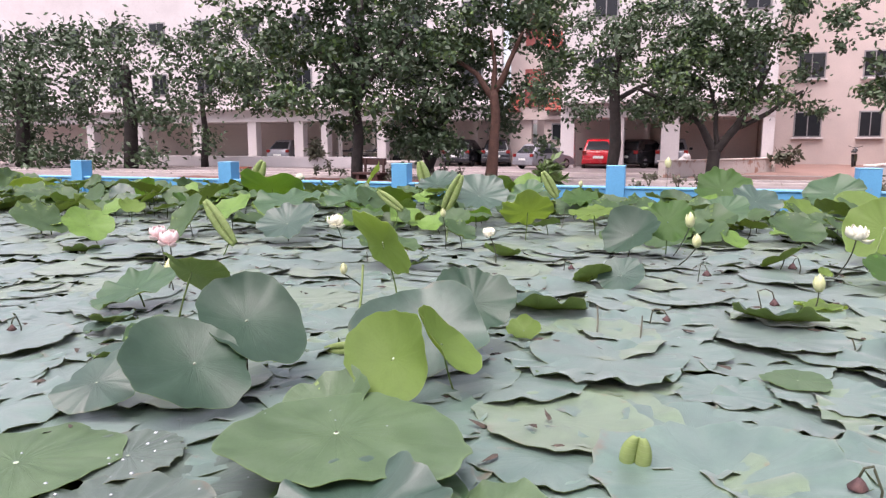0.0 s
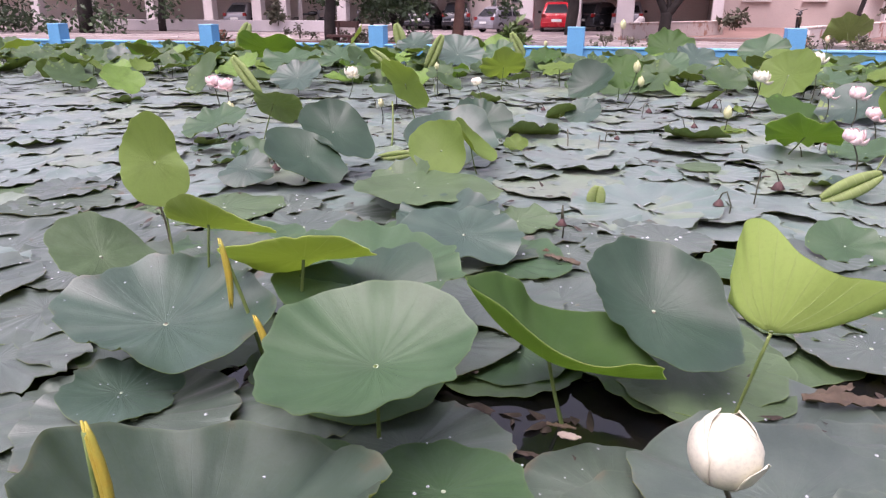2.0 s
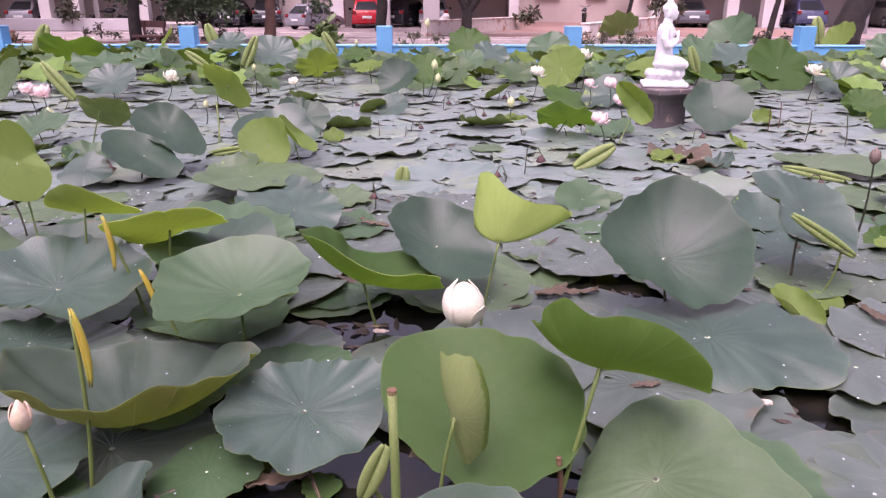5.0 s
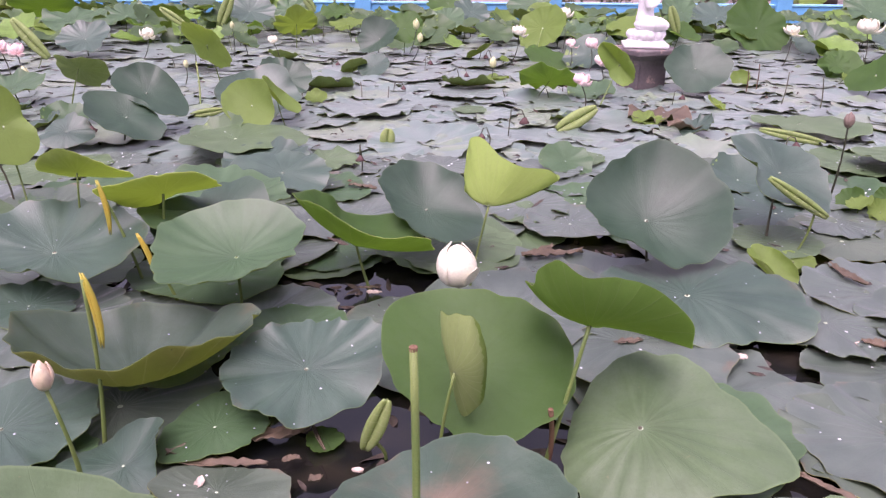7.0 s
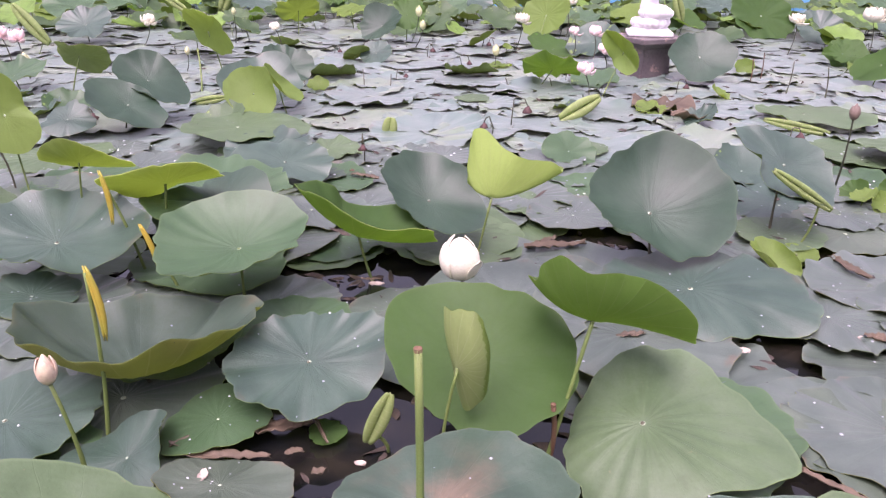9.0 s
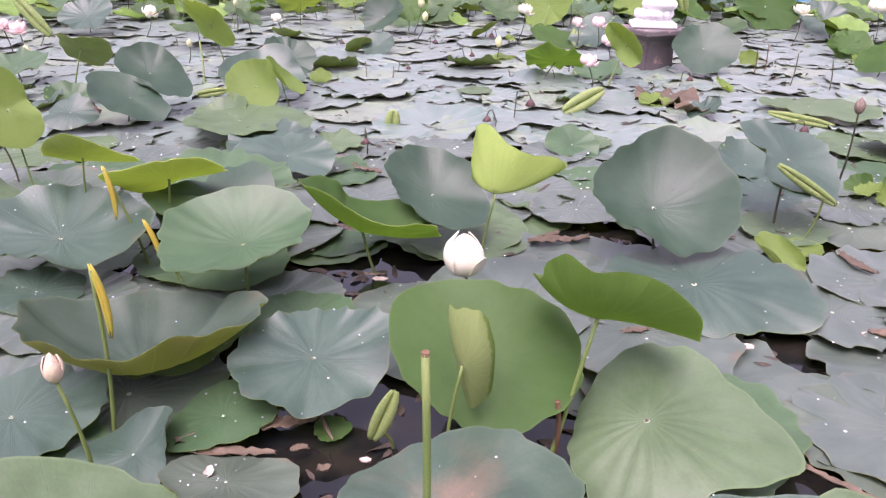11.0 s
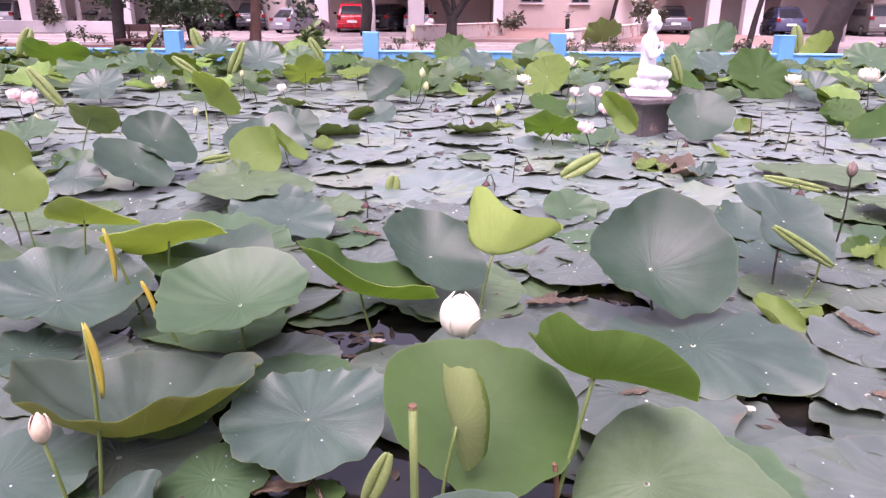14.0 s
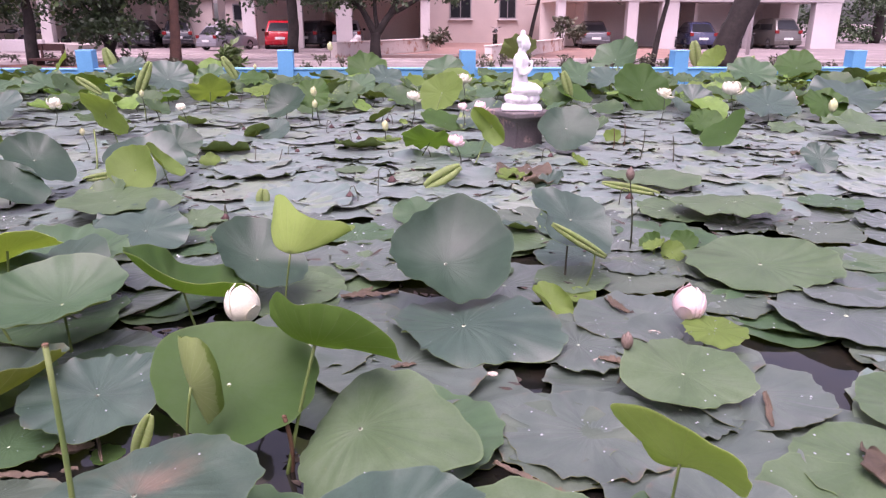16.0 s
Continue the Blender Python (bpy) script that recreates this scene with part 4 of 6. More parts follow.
flower(2.12, 2.72, 0.14, 0.185, opened=0.14, tint="pink", label="pale pink lotus flower just opening over the pads", base=(0.01, 0.03))
bud(-1.112, 1.52, 0.47, 0.082, tint="rose", base=(0.0, 0.05))
bud(2.16, 3.86, 0.62, 0.089, tint="brown", base=(0.16, 0.33))
bare_stem(-0.163, 0.97, 0.92, base=(-0.03, -0.03))
bare_stem(0.21, 1.73, 0.26, skin="brown", thick=0.008, base=(0.00, 0.05))
spike(-1.145, 1.85, 0.62, 0.25, lean=4, to=0, base=(-0.06, 0.02))
spike(-1.63, 3.00, 0.54, 0.26, lean=4, to=0, base=(0.12, 0.06))
spike(-1.41, 2.82, 0.36, 0.21, lean=14, to=0, base=(0.14, 0.04))
leaf(-0.075, 1.653, 0.444, 0.174, tilt=80.3, to=46, cup=0.260, fold=2.03, fold_at=-40, form=((1, 0.078, 0.37, 0.115, -0.04), (2, 0.045, 1.72, 0.164, -2.27), (3, 0.042, -1.92, 0.108, -0.44), (4, 0.023, -1.75, 0.011, 2.94)), seed=2100, skin="roll", wave=0.01, lobes=3, pleat=0.5, base=(-0.04, 0.05))
rolled_leaf(-0.31, 1.79, 0.16, 0.2, 0.085, lean=22, to=0, open_=2.6)
leaf(-1.705, 6.006, 0.296, 0.232, tilt=53.6, to=260, cup=0.239, form=((1, 0.030, 3.08, 0.087, 1.86), (2, 0.082, -2.01, 0.058, 0.99), (3, 0.053, 2.93, 0.067, 2.06), (4, 0.051, -2.64, 0.004, 0.96)), seed=1173, skin="young", wave=0.02, lobes=4, pleat=0.1)
leaf(-1.546, 6.268, 0.312, 0.181, tilt=43.4, to=345, cup=0.365, form=((1, 0.107, -1.04, 0.186, -2.13), (2, 0.184, 0.45, 0.109, 0.85), (3, 0.031, -1.90, 0.053, 0.39), (4, 0.034, -0.91, 0.023, 0.72)), seed=1186, skin="young", wave=0.02, lobes=4, pleat=0.1)
leaf(-2.635, 6.146, 0.372, 0.294, tilt=27.8, to=305, cup=0.147, form=((1, 0.119, 0.18, 0.225, 2.91), (2, 0.136, -0.60, 0.156, -2.66), (3, 0.031, -2.47, 0.007, -3.09), (4, 0.014, -2.50, 0.018, -0.17)), seed=1212, skin="deep", wave=0.02, lobes=4, pleat=0.15)
leaf(-2.665, 5.746, 0.248, 0.299, tilt=28.9, to=310, cup=0.176, form=((1, 0.188, -1.79, 0.234, -2.60), (2, 0.049, 0.28, 0.088, 2.58), (3, 0.024, 0.93, 0.032, 0.65), (4, 0.018, -0.38, 0.033, 0.77)), seed=1225, skin="deep", wave=0.03, lobes=4, pleat=0.15)
leaf(-3.057, 5.510, 0.180, 0.191, tilt=25.4, to=285, cup=0.002, form=((1, 0.075, -0.92, 0.100, 1.33), (2, 0.017, 0.80, 0.084, 2.70), (3, 0.074, -0.66, 0.087, -1.77), (4, 0.036, -1.24, 0.033, -2.26)), seed=1238, skin="mature", wave=0.04)
leaf(-2.632, 7.920, 0.565, 0.260, tilt=103.7, to=254, cup=0.158, form=((1, 0.183, 0.71, 0.238, 0.33), (2, 0.223, -1.82, 0.099, 2.87), (3, 0.027, -1.90, 0.102, -1.37), (4, 0.060, 2.31, 0.004, 0.15)), seed=1251, skin="young", wave=0.02, base=(0.1, 0.1))
leaf(-3.487, 6.754, 0.488, 0.236, tilt=35.4, to=80, cup=0.070, form=((1, 0.217, 1.47, 0.166, -1.40), (2, 0.054, -1.18, 0.153, 0.01), (3, 0.046, -0.95, 0.052, -0.84), (4, 0.045, 2.58, 0.035, 0.73)), seed=1264, skin="mid", wave=0.03, base=(-0.18, 0.0))
leaf(-1.64, 7.11, 0.34, 0.258, tilt=40, to=300, cup=0.2, wave=0.05, skin="deep")
leaf(-1.698, 5.415, 0.164, 0.460, tilt=2.1, to=159, cup=0.036, form=((1, 0.137, -0.48, 0.055, -2.97), (2, 0.080, -0.77, 0.051, 1.42), (3, 0.094, 0.06, 0.028, -1.44), (4, 0.053, -1.76, 0.007, -3.09)), seed=1926, skin="pale", wave=0.02, lobes=6, pleat=0.3)
leaf(-1.130, 4.440, 0.174, 0.295, tilt=19.4, to=294, cup=0.085, form=((1, 0.061, -2.18, 0.104, -1.58), (2, 0.100, -0.09, 0.072, 2.15), (3, 0.018, 2.73, 0.027, 0.27), (4, 0.003, -1.81, 0.008, -2.27)), seed=1900, skin="mature", wave=0.05, lobes=6, pleat=0.3)
bare_stem(-2.70, 7.71, 0.42, thick=0.009, base=(0.09, -0.33))
rolled_leaf(-2.33, 6.74, 0.08, 0.331, 0.088, lean=80, to=0, stalk=0)
rolled_leaf(-9.33, 16.04, 0.62, 0.774, 0.375, lean=25, to=0)
rolled_leaf(-5.56, 9.77, 0.42, 0.635, 0.201, lean=-38, to=0)
rolled_leaf(-6.06, 17.64, 0.62, 0.685, 0.329, lean=-18, to=0)
rolled_leaf(-4.01, 13.59, 0.52, 0.723, 0.234, lean=26, to=0, base=(0.77, -2.53))
rolled_leaf(-3.01, 16.50, 0.55, 0.579, 0.231, lean=-30, to=0)
rolled_leaf(-4.58, 12.45, 0.50, 0.489, 0.156, lean=-55, to=0)
leaf(-7.38, 13.65, 0.55, 0.587, tilt=30, to=90, cup=0.1, wave=0.08, skin="fresh")
leaf(-5.92, 11.83, 0.50, 0.488, tilt=12, to=270, cup=0.1, wave=0.1, skin="mid")
leaf(-6.38, 15.47, 0.58, 0.452, tilt=55, to=200, cup=0.1, wave=0.06, skin="young")
leaf(-5.38, 10.92, 0.30, 0.389, tilt=30, to=270, cup=0.15, wave=0.06, skin="mature")
leaf(-5.90, 13.75, 0.42, 0.431, tilt=20, to=270, cup=0.15, wave=0.08, skin="mid")
leaf(-5.40, 16.68, 0.52, 0.455, tilt=24, to=250, cup=0.15, wave=0.08, skin="mature")
leaf(-3.65, 13.92, 0.50, 0.490, tilt=30, to=290, cup=0.15, wave=0.08, skin="mature")
leaf(-2.47, 12.25, 0.42, 0.362, tilt=40, to=110, cup=0.15, wave=0.1, skin="young")
leaf(-3.17, 15.19, 0.45, 0.356, tilt=35, to=240, cup=0.1, wave=0.1, skin="mid")
leaf(-2.18, 14.92, 0.42, 0.292, tilt=25, to=270, cup=0.1, wave=0.1, skin="fresh")
leaf(-1.66, 12.79, 0.40, 0.352, tilt=4, to=270, cup=0, wave=0.05, skin="young")
leaf(-1.01, 11.18, 0.30, 0.332, tilt=48, to=250, cup=0.2, wave=0.03, skin="deep", pleat=0.1, crease=15, fold_at=120)
leaf(-0.64, 11.39, 0.44, 0.314, tilt=45, to=260, cup=0.1, wave=0.08, skin="fresh")
leaf(-0.96, 9.47, 0.14, 0.228, tilt=35, to=250, cup=0.1, wave=0.04, skin="mature")
leaf(-1.22, 9.49, 0.12, 0.190, tilt=35, to=120, cup=0.1, wave=0.04, skin="mid")
leaf(0.11, 16.73, 0.50, 0.489, tilt=45, to=265, cup=0.1, wave=0.08, skin="fresh")
leaf(0.59, 15.53, 0.40, 0.425, tilt=30, to=300, cup=0.1, wave=0.08, skin="mature")
leaf(0.04, 13.80, 0.36, 0.380, tilt=30, to=250, cup=0.1, wave=0.06, skin="mid")
leaf(1.99, 17.18, 0.45, 0.503, tilt=35, to=250, cup=0.1, wave=0.08, skin="mid")
leaf(1.51, 11.37, 0.46, 0.381, tilt=58, to=235, cup=0.12, wave=0.04, skin="young", base=(-0.20, -0.35))
leaf(1.795, 7.558, 0.445, 0.221, tilt=87.0, to=252, cup=0.057, crease=46.0, fold_at=27, form=((1, 0.086, 2.76, 0.085, -0.12), (2, 0.134, -2.61, 0.261, -2.20), (3, 0.045, -0.08, 0.018, 0.72), (4, 0.028, 2.26, 0.035, -1.11)), seed=1591, skin="bright", wave=0.01, lobes=3, pleat=0.8, base=(-0.25, -0.2))
leaf(1.10, 7.76, 0.24, 0.344, tilt=28, to=80, cup=0.1, wave=0.08, skin="fresh", base=(-0.14, 0.19))
leaf(0.60, 9.03, 0.08, 0.182, tilt=2, to=80, cup=0, wave=0.08, skin="young")
leaf(2.846, 8.231, 0.313, 0.359, tilt=44.8, to=260, cup=0.170, form=((1, 0.079, -0.83, 0.022, -2.09), (2, 0.036, 0.73, 0.050, -1.18), (3, 0.006, 2.04, 0.043, 1.39), (4, 0.007, -1.14, 0.014, 2.23)), seed=1565, skin="deep", wave=0.02, lobes=5, pleat=0.05)
leaf(5.22, 24.71, 0.62, 0.669, tilt=40, to=100, cup=0.2, wave=0.08, skin="mid", base=(-1.48, -7.00))
leaf(7.26, 20.19, 0.55, 0.745, tilt=45, to=220, cup=0.15, wave=0.08, skin="mid")
leaf(4.72, 14.61, 0.50, 0.457, tilt=30, to=290, cup=0.15, wave=0.08, skin="mid")
leaf(5.38, 12.59, 0.38, 0.545, tilt=55, to=280, cup=0.1, wave=0.05, skin="fresh")
leaf(5.15, 13.88, 0.45, 0.489, tilt=20, to=270, cup=0.15, wave=0.1, skin="mature")
leaf(10.02, 19.76, 0.55, 0.460, tilt=50, to=200, cup=0.2, wave=0.05, skin="young")
leaf(6.05, 11.87, 0.25, 0.376, tilt=45, to=265, cup=0.1, wave=0.05, skin="mature")
leaf(5.27, 9.55, 0.16, 0.287, tilt=40, to=265, cup=0.1, wave=0.08, skin="fresh")
leaf(4.07, 13.11, 0.30, 0.310, tilt=30, to=265, cup=0.1, wave=0.08, skin="fresh")
leaf(2.03, 6.80, 0.06, 0.306, tilt=2, cup=0.05, wave=0.12, skin="dead", stalk=0)
leaf(1.88, 6.64, 0.06, 0.163, tilt=10, cup=0.1, wave=0.1, skin="young", stalk=0)
leaf(2.17, 6.14, 0.10, 0.152, tilt=30, to=200, cup=0.2, wave=0.1, skin="mature")
rolled_leaf(1.13, 6.27, 0.14, 0.411, 0.175, lean=62, to=10, open_=1.5, base=(-0.09, 0.03))
leaf(4.816, 8.021, 0.282, 0.301, tilt=53.3, to=193, cup=0.145, form=((1, 0.009, 2.27, 0.155, -2.57), (2, 0.061, -0.13, 0.055, 0.16), (3, 0.097, 0.20, 0.069, -0.72), (4, 0.015, 0.39, 0.026, 2.31)), seed=1578, skin="fresh", wave=0.03, lobes=5, pleat=0.1)
leaf(6.56, 9.66, 0.10, 0.255, tilt=12, to=265, cup=0, wave=0.08, skin="pale")
leaf(5.14, 9.43, 0.20, 0.164, tilt=40, to=265, cup=0.1, wave=0.08, skin="fresh")
leaf(5.39, 6.89, 0.16, 0.205, tilt=40, to=265, cup=0.1, wave=0.08, skin="mature")
leaf(7.86, 10.80, 0.30, 0.353, tilt=40, to=265, cup=0.1, wave=0.08, skin="fresh")
leaf(6.71, 10.50, 0.34, 0.500, tilt=20, to=265, cup=0.1, wave=0.08, skin="mature")
leaf(10.99, 17.09, 0.50, 0.574, tilt=35, to=245, cup=0.1, wave=0.08, skin="fresh")
leaf(8.47, 11.16, 0.40, 0.630, tilt=15, to=265, cup=0.1, wave=0.1, skin="mature")
leaf(7.39, 9.20, 0.20, 0.490, tilt=8, to=265, cup=0.05, wave=0.08, skin="pale")
leaf(8.79, 15.14, 0.50, 0.572, tilt=25, to=265, cup=0.1, wave=0.1, skin="mid")
rolled_leaf(9.97, 20.94, 0.68, 0.756, 0.412, lean=-12, to=0)
rolled_leaf(9.27, 16.07, 0.50, 0.673, 0.188, lean=0, to=0)
rolled_leaf(3.91, 12.50, 0.50, 0.491, 0.196, lean=-20, to=0)
flower(-3.87, 9.47, 0.48, 0.123, opened=0.31, tint="white", base=(-0.74, 1.49))
flower(-2.43, 10.25, 0.34, 0.095, opened=0.28, tint="white")
flower(-7.86, 15.36, 0.62, 0.122, opened=0.47, tint="white")
flower(0.98, 9.90, 0.50, 0.128, opened=0.41, tint="white", base=(-0.02, 0.91))
flower(1.92, 11.88, 0.58, 0.160, opened=0.34, tint="white")
flower(4.95, 10.42, 0.48, 0.141, opened=0.6, tint="white")
flower(6.04, 10.44, 0.50, 0.21, opened=0.33, tint="white")
flower(1.72, 10.00, 0.34, 0.105, opened=0.25, tint="pink")
flower(1.94, 9.72, 0.36, 0.133, opened=0.34, tint="pink")
flower(1.82, 8.57, 0.30, 0.118, opened=0.34, tint="pink")
flower(1.35, 7.28, 0.28, 0.115, opened=0.25, tint="pink")
flower(-4.77, 8.03, 0.44, 0.125, opened=0.41, tint="pink", base=(-0.02, -0.06))
flower(-5.05, 8.21, 0.46, 0.112, opened=0.41, tint="pink")
flower(7.28, 10.87, 0.36, 0.117, opened=0.28, tint="pink")
bud(7.79, 10.47, 0.22, 0.220, tint="green")
bud(-4.65, 7.87, 0.16, 0.179, tint="green")
bud(0.57, 8.94, 0.20, 0.143, tint="green")
bud(-0.33, 8.79, 0.52, 0.112, tint="green", base=(-0.19, 2.44))
bud(-0.39, 9.31, 0.62, 0.132, tint="green", base=(-0.21, 2.47))
bud(-0.97, 20.27, 0.78, 0.251, tint="green", base=(-0.09, 0.69))
bud(-2.33, 15.96, 0.55, 0.124, tint="green")
bud(-3.06, 10.52, 0.50, 0.100, tint="green", base=(-0.21, 0.66))
bud(-2.71, 7.42, 0.40, 0.083, tint="green", base=(-0.57, 1.49))
bud(3.25, 17.73, 0.60, 0.165, tint="rose")
bare_stem(3.67, 8.44, 0.34, skin="brown", thick=0.006)
bare_stem(3.47, 8.25, 0.30, skin="brown", thick=0.006)
bare_stem(3.91, 13.37, 0.50, skin="dark", thick=0.006)
bare_stem(3.65, 7.65, 0.36, skin="dark", thick=0.006, base=(-0.07, -0.07))
bare_stem(3.90, 7.41, 0.34, skin="dark", thick=0.006, base=(0.02, -0.02))
bare_stem(-0.99, 8.06, 0.16, skin="dark", thick=0.006, base=(0.05, -0.58))
bare_stem(-0.67, 8.01, 0.12, skin="dark", thick=0.006, base=(-0.00, -0.98))
bare_stem(-2.48, 15.26, 0.30, skin="dark", thick=0.006, base=(0.22, -1.76))
bare_stem(6.88, 16.24, 0.50, skin="green", thick=0.007)
dead_hook(0.49, 6.02, 0.289, 0.140, to=0, pod=0.045)
dead_hook(0.13, 8.58, 0.264, -0.097, to=180, pod=0.035)
dead_hook(-0.30, 9.94, 0.208, 0.080, to=0, pod=0.04)
dead_hook(1.80, 2.59, 0.095, 0.038, to=0, pod=0.05)
dead_hook(5.32, 21.70, 0.340, 0.136, to=0, pod=0.04)
dead_hook(-0.63, 8.17, 0.146, 0.119, to=0, pod=0.03)
leaf(-0.49, 1.89, 0.03, 0.062, tilt=2, cup=0, wave=0.03, skin="fresh", stalk=0)
leaf(-0.45, 1.49, 0.03, 0.062, tilt=2, cup=0, wave=0.05, skin="young", stalk=0)
leaf(1.90, 2.78, 0.03, 0.150, tilt=3, cup=0, wave=0.1, skin="dry", stalk=0)
leaf(1.29, 1.99, 0.03, 0.247, tilt=1, cup=0, wave=0.03, skin="dry", stalk=0)
rolled_leaf(-0.54, 5.79, 0.07, 0.172, 0.144, lean=8, to=0, open_=1.5, stalk=0)
bare_stem(-0.73, 4.63, 0.06, skin="brown", thick=0.014, base=(0.17, -0.03))
leaf(0.21, 7.08, 0.06, 0.179, cup=0, wave=0.02, skin="pale", stalk=0)
leaf(0.99, 5.26, 0.06, 0.187, cup=0, wave=0.02, skin="pale", stalk=0)
leaf(-1.36, 4.92, 0.12, 0.309, tilt=8, to=250, cup=0.1, wave=0.08, skin="mature", pleat=0.6)
leaf(-0.96, 5.11, 0.07, 0.256, tilt=3, to=250, cup=0.02, wave=0.06, skin="pale", stalk=0)
leaf(-1.721, 6.579, 0.289, 0.340, tilt=41.8, to=283, cup=0.226, form=((1, 0.157, -2.38, 0.143, -2.37), (2, 0.095, 1.32, 0.068, 1.70), (3, 0.041, -1.11, 0.057, -1.93), (4, 0.039, -0.72, 0.060, -2.20)), seed=1199, skin="mature", wave=0.03, lobes=4, pleat=0.1)
leaf(-4.46, 7.28, 0.20, 0.324, tilt=20, to=250, cup=0.1, wave=0.08, skin="mid")
leaf(0.42, 4.01, 0.05, 0.189, tilt=1, cup=0, wave=0.05, skin="pale", stalk=0)
leaf(1.95, 4.05, 0.05, 0.329, tilt=2, cup=0, wave=0.04, skin="mature", stalk=0)
leaf(3.13, 5.23, 0.05, 0.394, tilt=2, cup=0, wave=0.04, skin="pale", stalk=0)
leaf(0.23, 8.40, 0.08, 0.306, tilt=14, to=80, cup=0.2, wave=0.08, skin="mature", stalk=0)
leaf(-1.46, 8.20, 0.08, 0.365, tilt=12, to=80, cup=0.2, wave=0.08, skin="mature", stalk=0)
bud(1.65, 2.29, 0.20, 0.086, tint="brown")
leaf(-0.80, 1.61, 0.09, 0.023, tilt=6, to=260, cup=0.3, wave=0.05, narrow=0.6, skin="petal", stalk=0)
leaf(-0.36, 1.70, 0.06, 0.019, tilt=4, to=240, cup=0.3, wave=0.05, narrow=0.55, fold_at=80, skin="petal", stalk=0)
leaf(1.05, 2.35, 0.06, 0.030, tilt=3, to=240, cup=0.2, wave=0.05, narrow=0.6, fold_at=80, skin="petal", stalk=0)
leaf(-0.41, 2.90, 0.06, 0.035, tilt=3, to=240, cup=0.2, wave=0.05, narrow=0.5, fold_at=80, skin="petal", stalk=0)
leaf(1.58, 2.44, 0.06, 0.030, tilt=3, to=240, cup=0.2, wave=0.05, narrow=0.6, fold_at=70, skin="petal", stalk=0)
leaf(1.96, 2.74, 0.06, 0.031, tilt=3, to=240, cup=0.2, wave=0.05, narrow=0.6, fold_at=70, skin="petal", stalk=0)
leaf(1.65, 2.44, 0.06, 0.027, tilt=3, to=240, cup=0.2, wave=0.05, narrow=0.6, fold_at=70, skin="petal", stalk=0)

withered_scrap(-0.84, 1.81, 0.05, 0.249, 0.050, 14)
withered_scrap(-0.65, 1.87, 0.05, 0.231, 0.060, 12)
withered_scrap(-0.78, 1.74, 0.05, 0.274, 0.035, 4)
withered_scrap(-0.15, 1.90, 0.12, 0.128, 0.090, 6)
withered_scrap(-0.35, 1.37, 0.05, 0.203, 0.050, -28)
withered_scrap(-0.53, 1.92, 0.05, 0.266, 0.012, -65)
withered_scrap(0.65, 2.48, 0.05, 0.118, 0.030, 5)
withered_scrap(1.04, 1.62, 0.05, 0.205, 0.030, -36)
withered_scrap(-0.48, 1.67, 0.05, 0.040, 0.030, 33)
withered_scrap(-0.57, 1.76, 0.05, 0.054, 0.030, 15)
withered_scrap(2.34, 1.55, 0.06, 0.255, 0.100, -117)
withered_scrap(3.33, 6.64, 0.06, 0.350, 0.050, -70)
withered_scrap(2.36, 2.71, 0.06, 0.148, 0.050, -48)
withered_scrap(1.64, 2.43, 0.06, 0.134, 0.050, -30)
withered_scrap(1.87, 3.11, 0.06, 0.257, 0.060, -79)
withered_scrap(2.16, 1.97, 0.06, 0.280, 0.030, -112)
withered_scrap(5.60, 7.61, 0.06, 0.350, 0.120, 28)
withered_scrap(3.43, 3.85, 0.06, 0.250, 0.120, -77)
withered_scrap(0.48, 3.35, 0.06, 0.350, 0.060, 17)
withered_scrap(0.41, 3.39, 0.06, 0.200, 0.040, 35)
withered_scrap(-0.62, 4.48, 0.06, 0.230, 0.050, -30)
withered_scrap(2.08, 6.18, 0.06, 0.337, 0.200, 13)
withered_scrap(-0.44, 2.95, 0.06, 0.095, 0.020, -10)
withered_scrap(-1.76, 2.63, 0.06, 0.135, 0.020, 46)


# ---- pond and ground ----
PX0, PX1, PY0, PY1, GZ = -30.0, 19.0, 0.3, 18.0, 0.14
bm = bmesh.new()
bmesh.ops.create_grid(bm, x_segments=1, y_segments=1, size=0.5, matrix=Matrix.Translation(((PX0 + PX1) / 2, (PY0 + PY1) / 2, 0)) @ Matrix.Diagonal((PX1 - PX0, PY1 - PY0, 1, 1)))
tagged(mesh_ob("water", bm, WATER), "dark still pond water between the leaves", "water", kind="structure")
bm = bmesh.new()
box(bm, PX0 - 0.2, PY0 - 0.2, -0.6, PX1 + 0.2, PY1 + 0.2, -0.35)
tagged(mesh_ob("pond_floor", bm, MUD), "dark muddy floor under the pond water", "pond floor", kind="structure")
bm = bmesh.new()
xs, ys = [-400, PX0, PX1, 400], [-300, PY0, PY1 + 0.01, 600]
for i in range(3):
    for j in range(3):
        if i == 1 and j == 1:
            continue
        bm.faces.new([bm.verts.new((x, y, GZ)) for x, y in ((xs[i], ys[j]), (xs[i + 1], ys[j]), (xs[i + 1], ys[j + 1]), (xs[i], ys[j + 1]))])
bmesh.ops.remove_doubles(bm, verts=bm.verts, dist=0.001)
tagged(mesh_ob("ground", bm, ASPHALT), "worn mauve-grey paved yard round the pond", "ground", kind="structure")

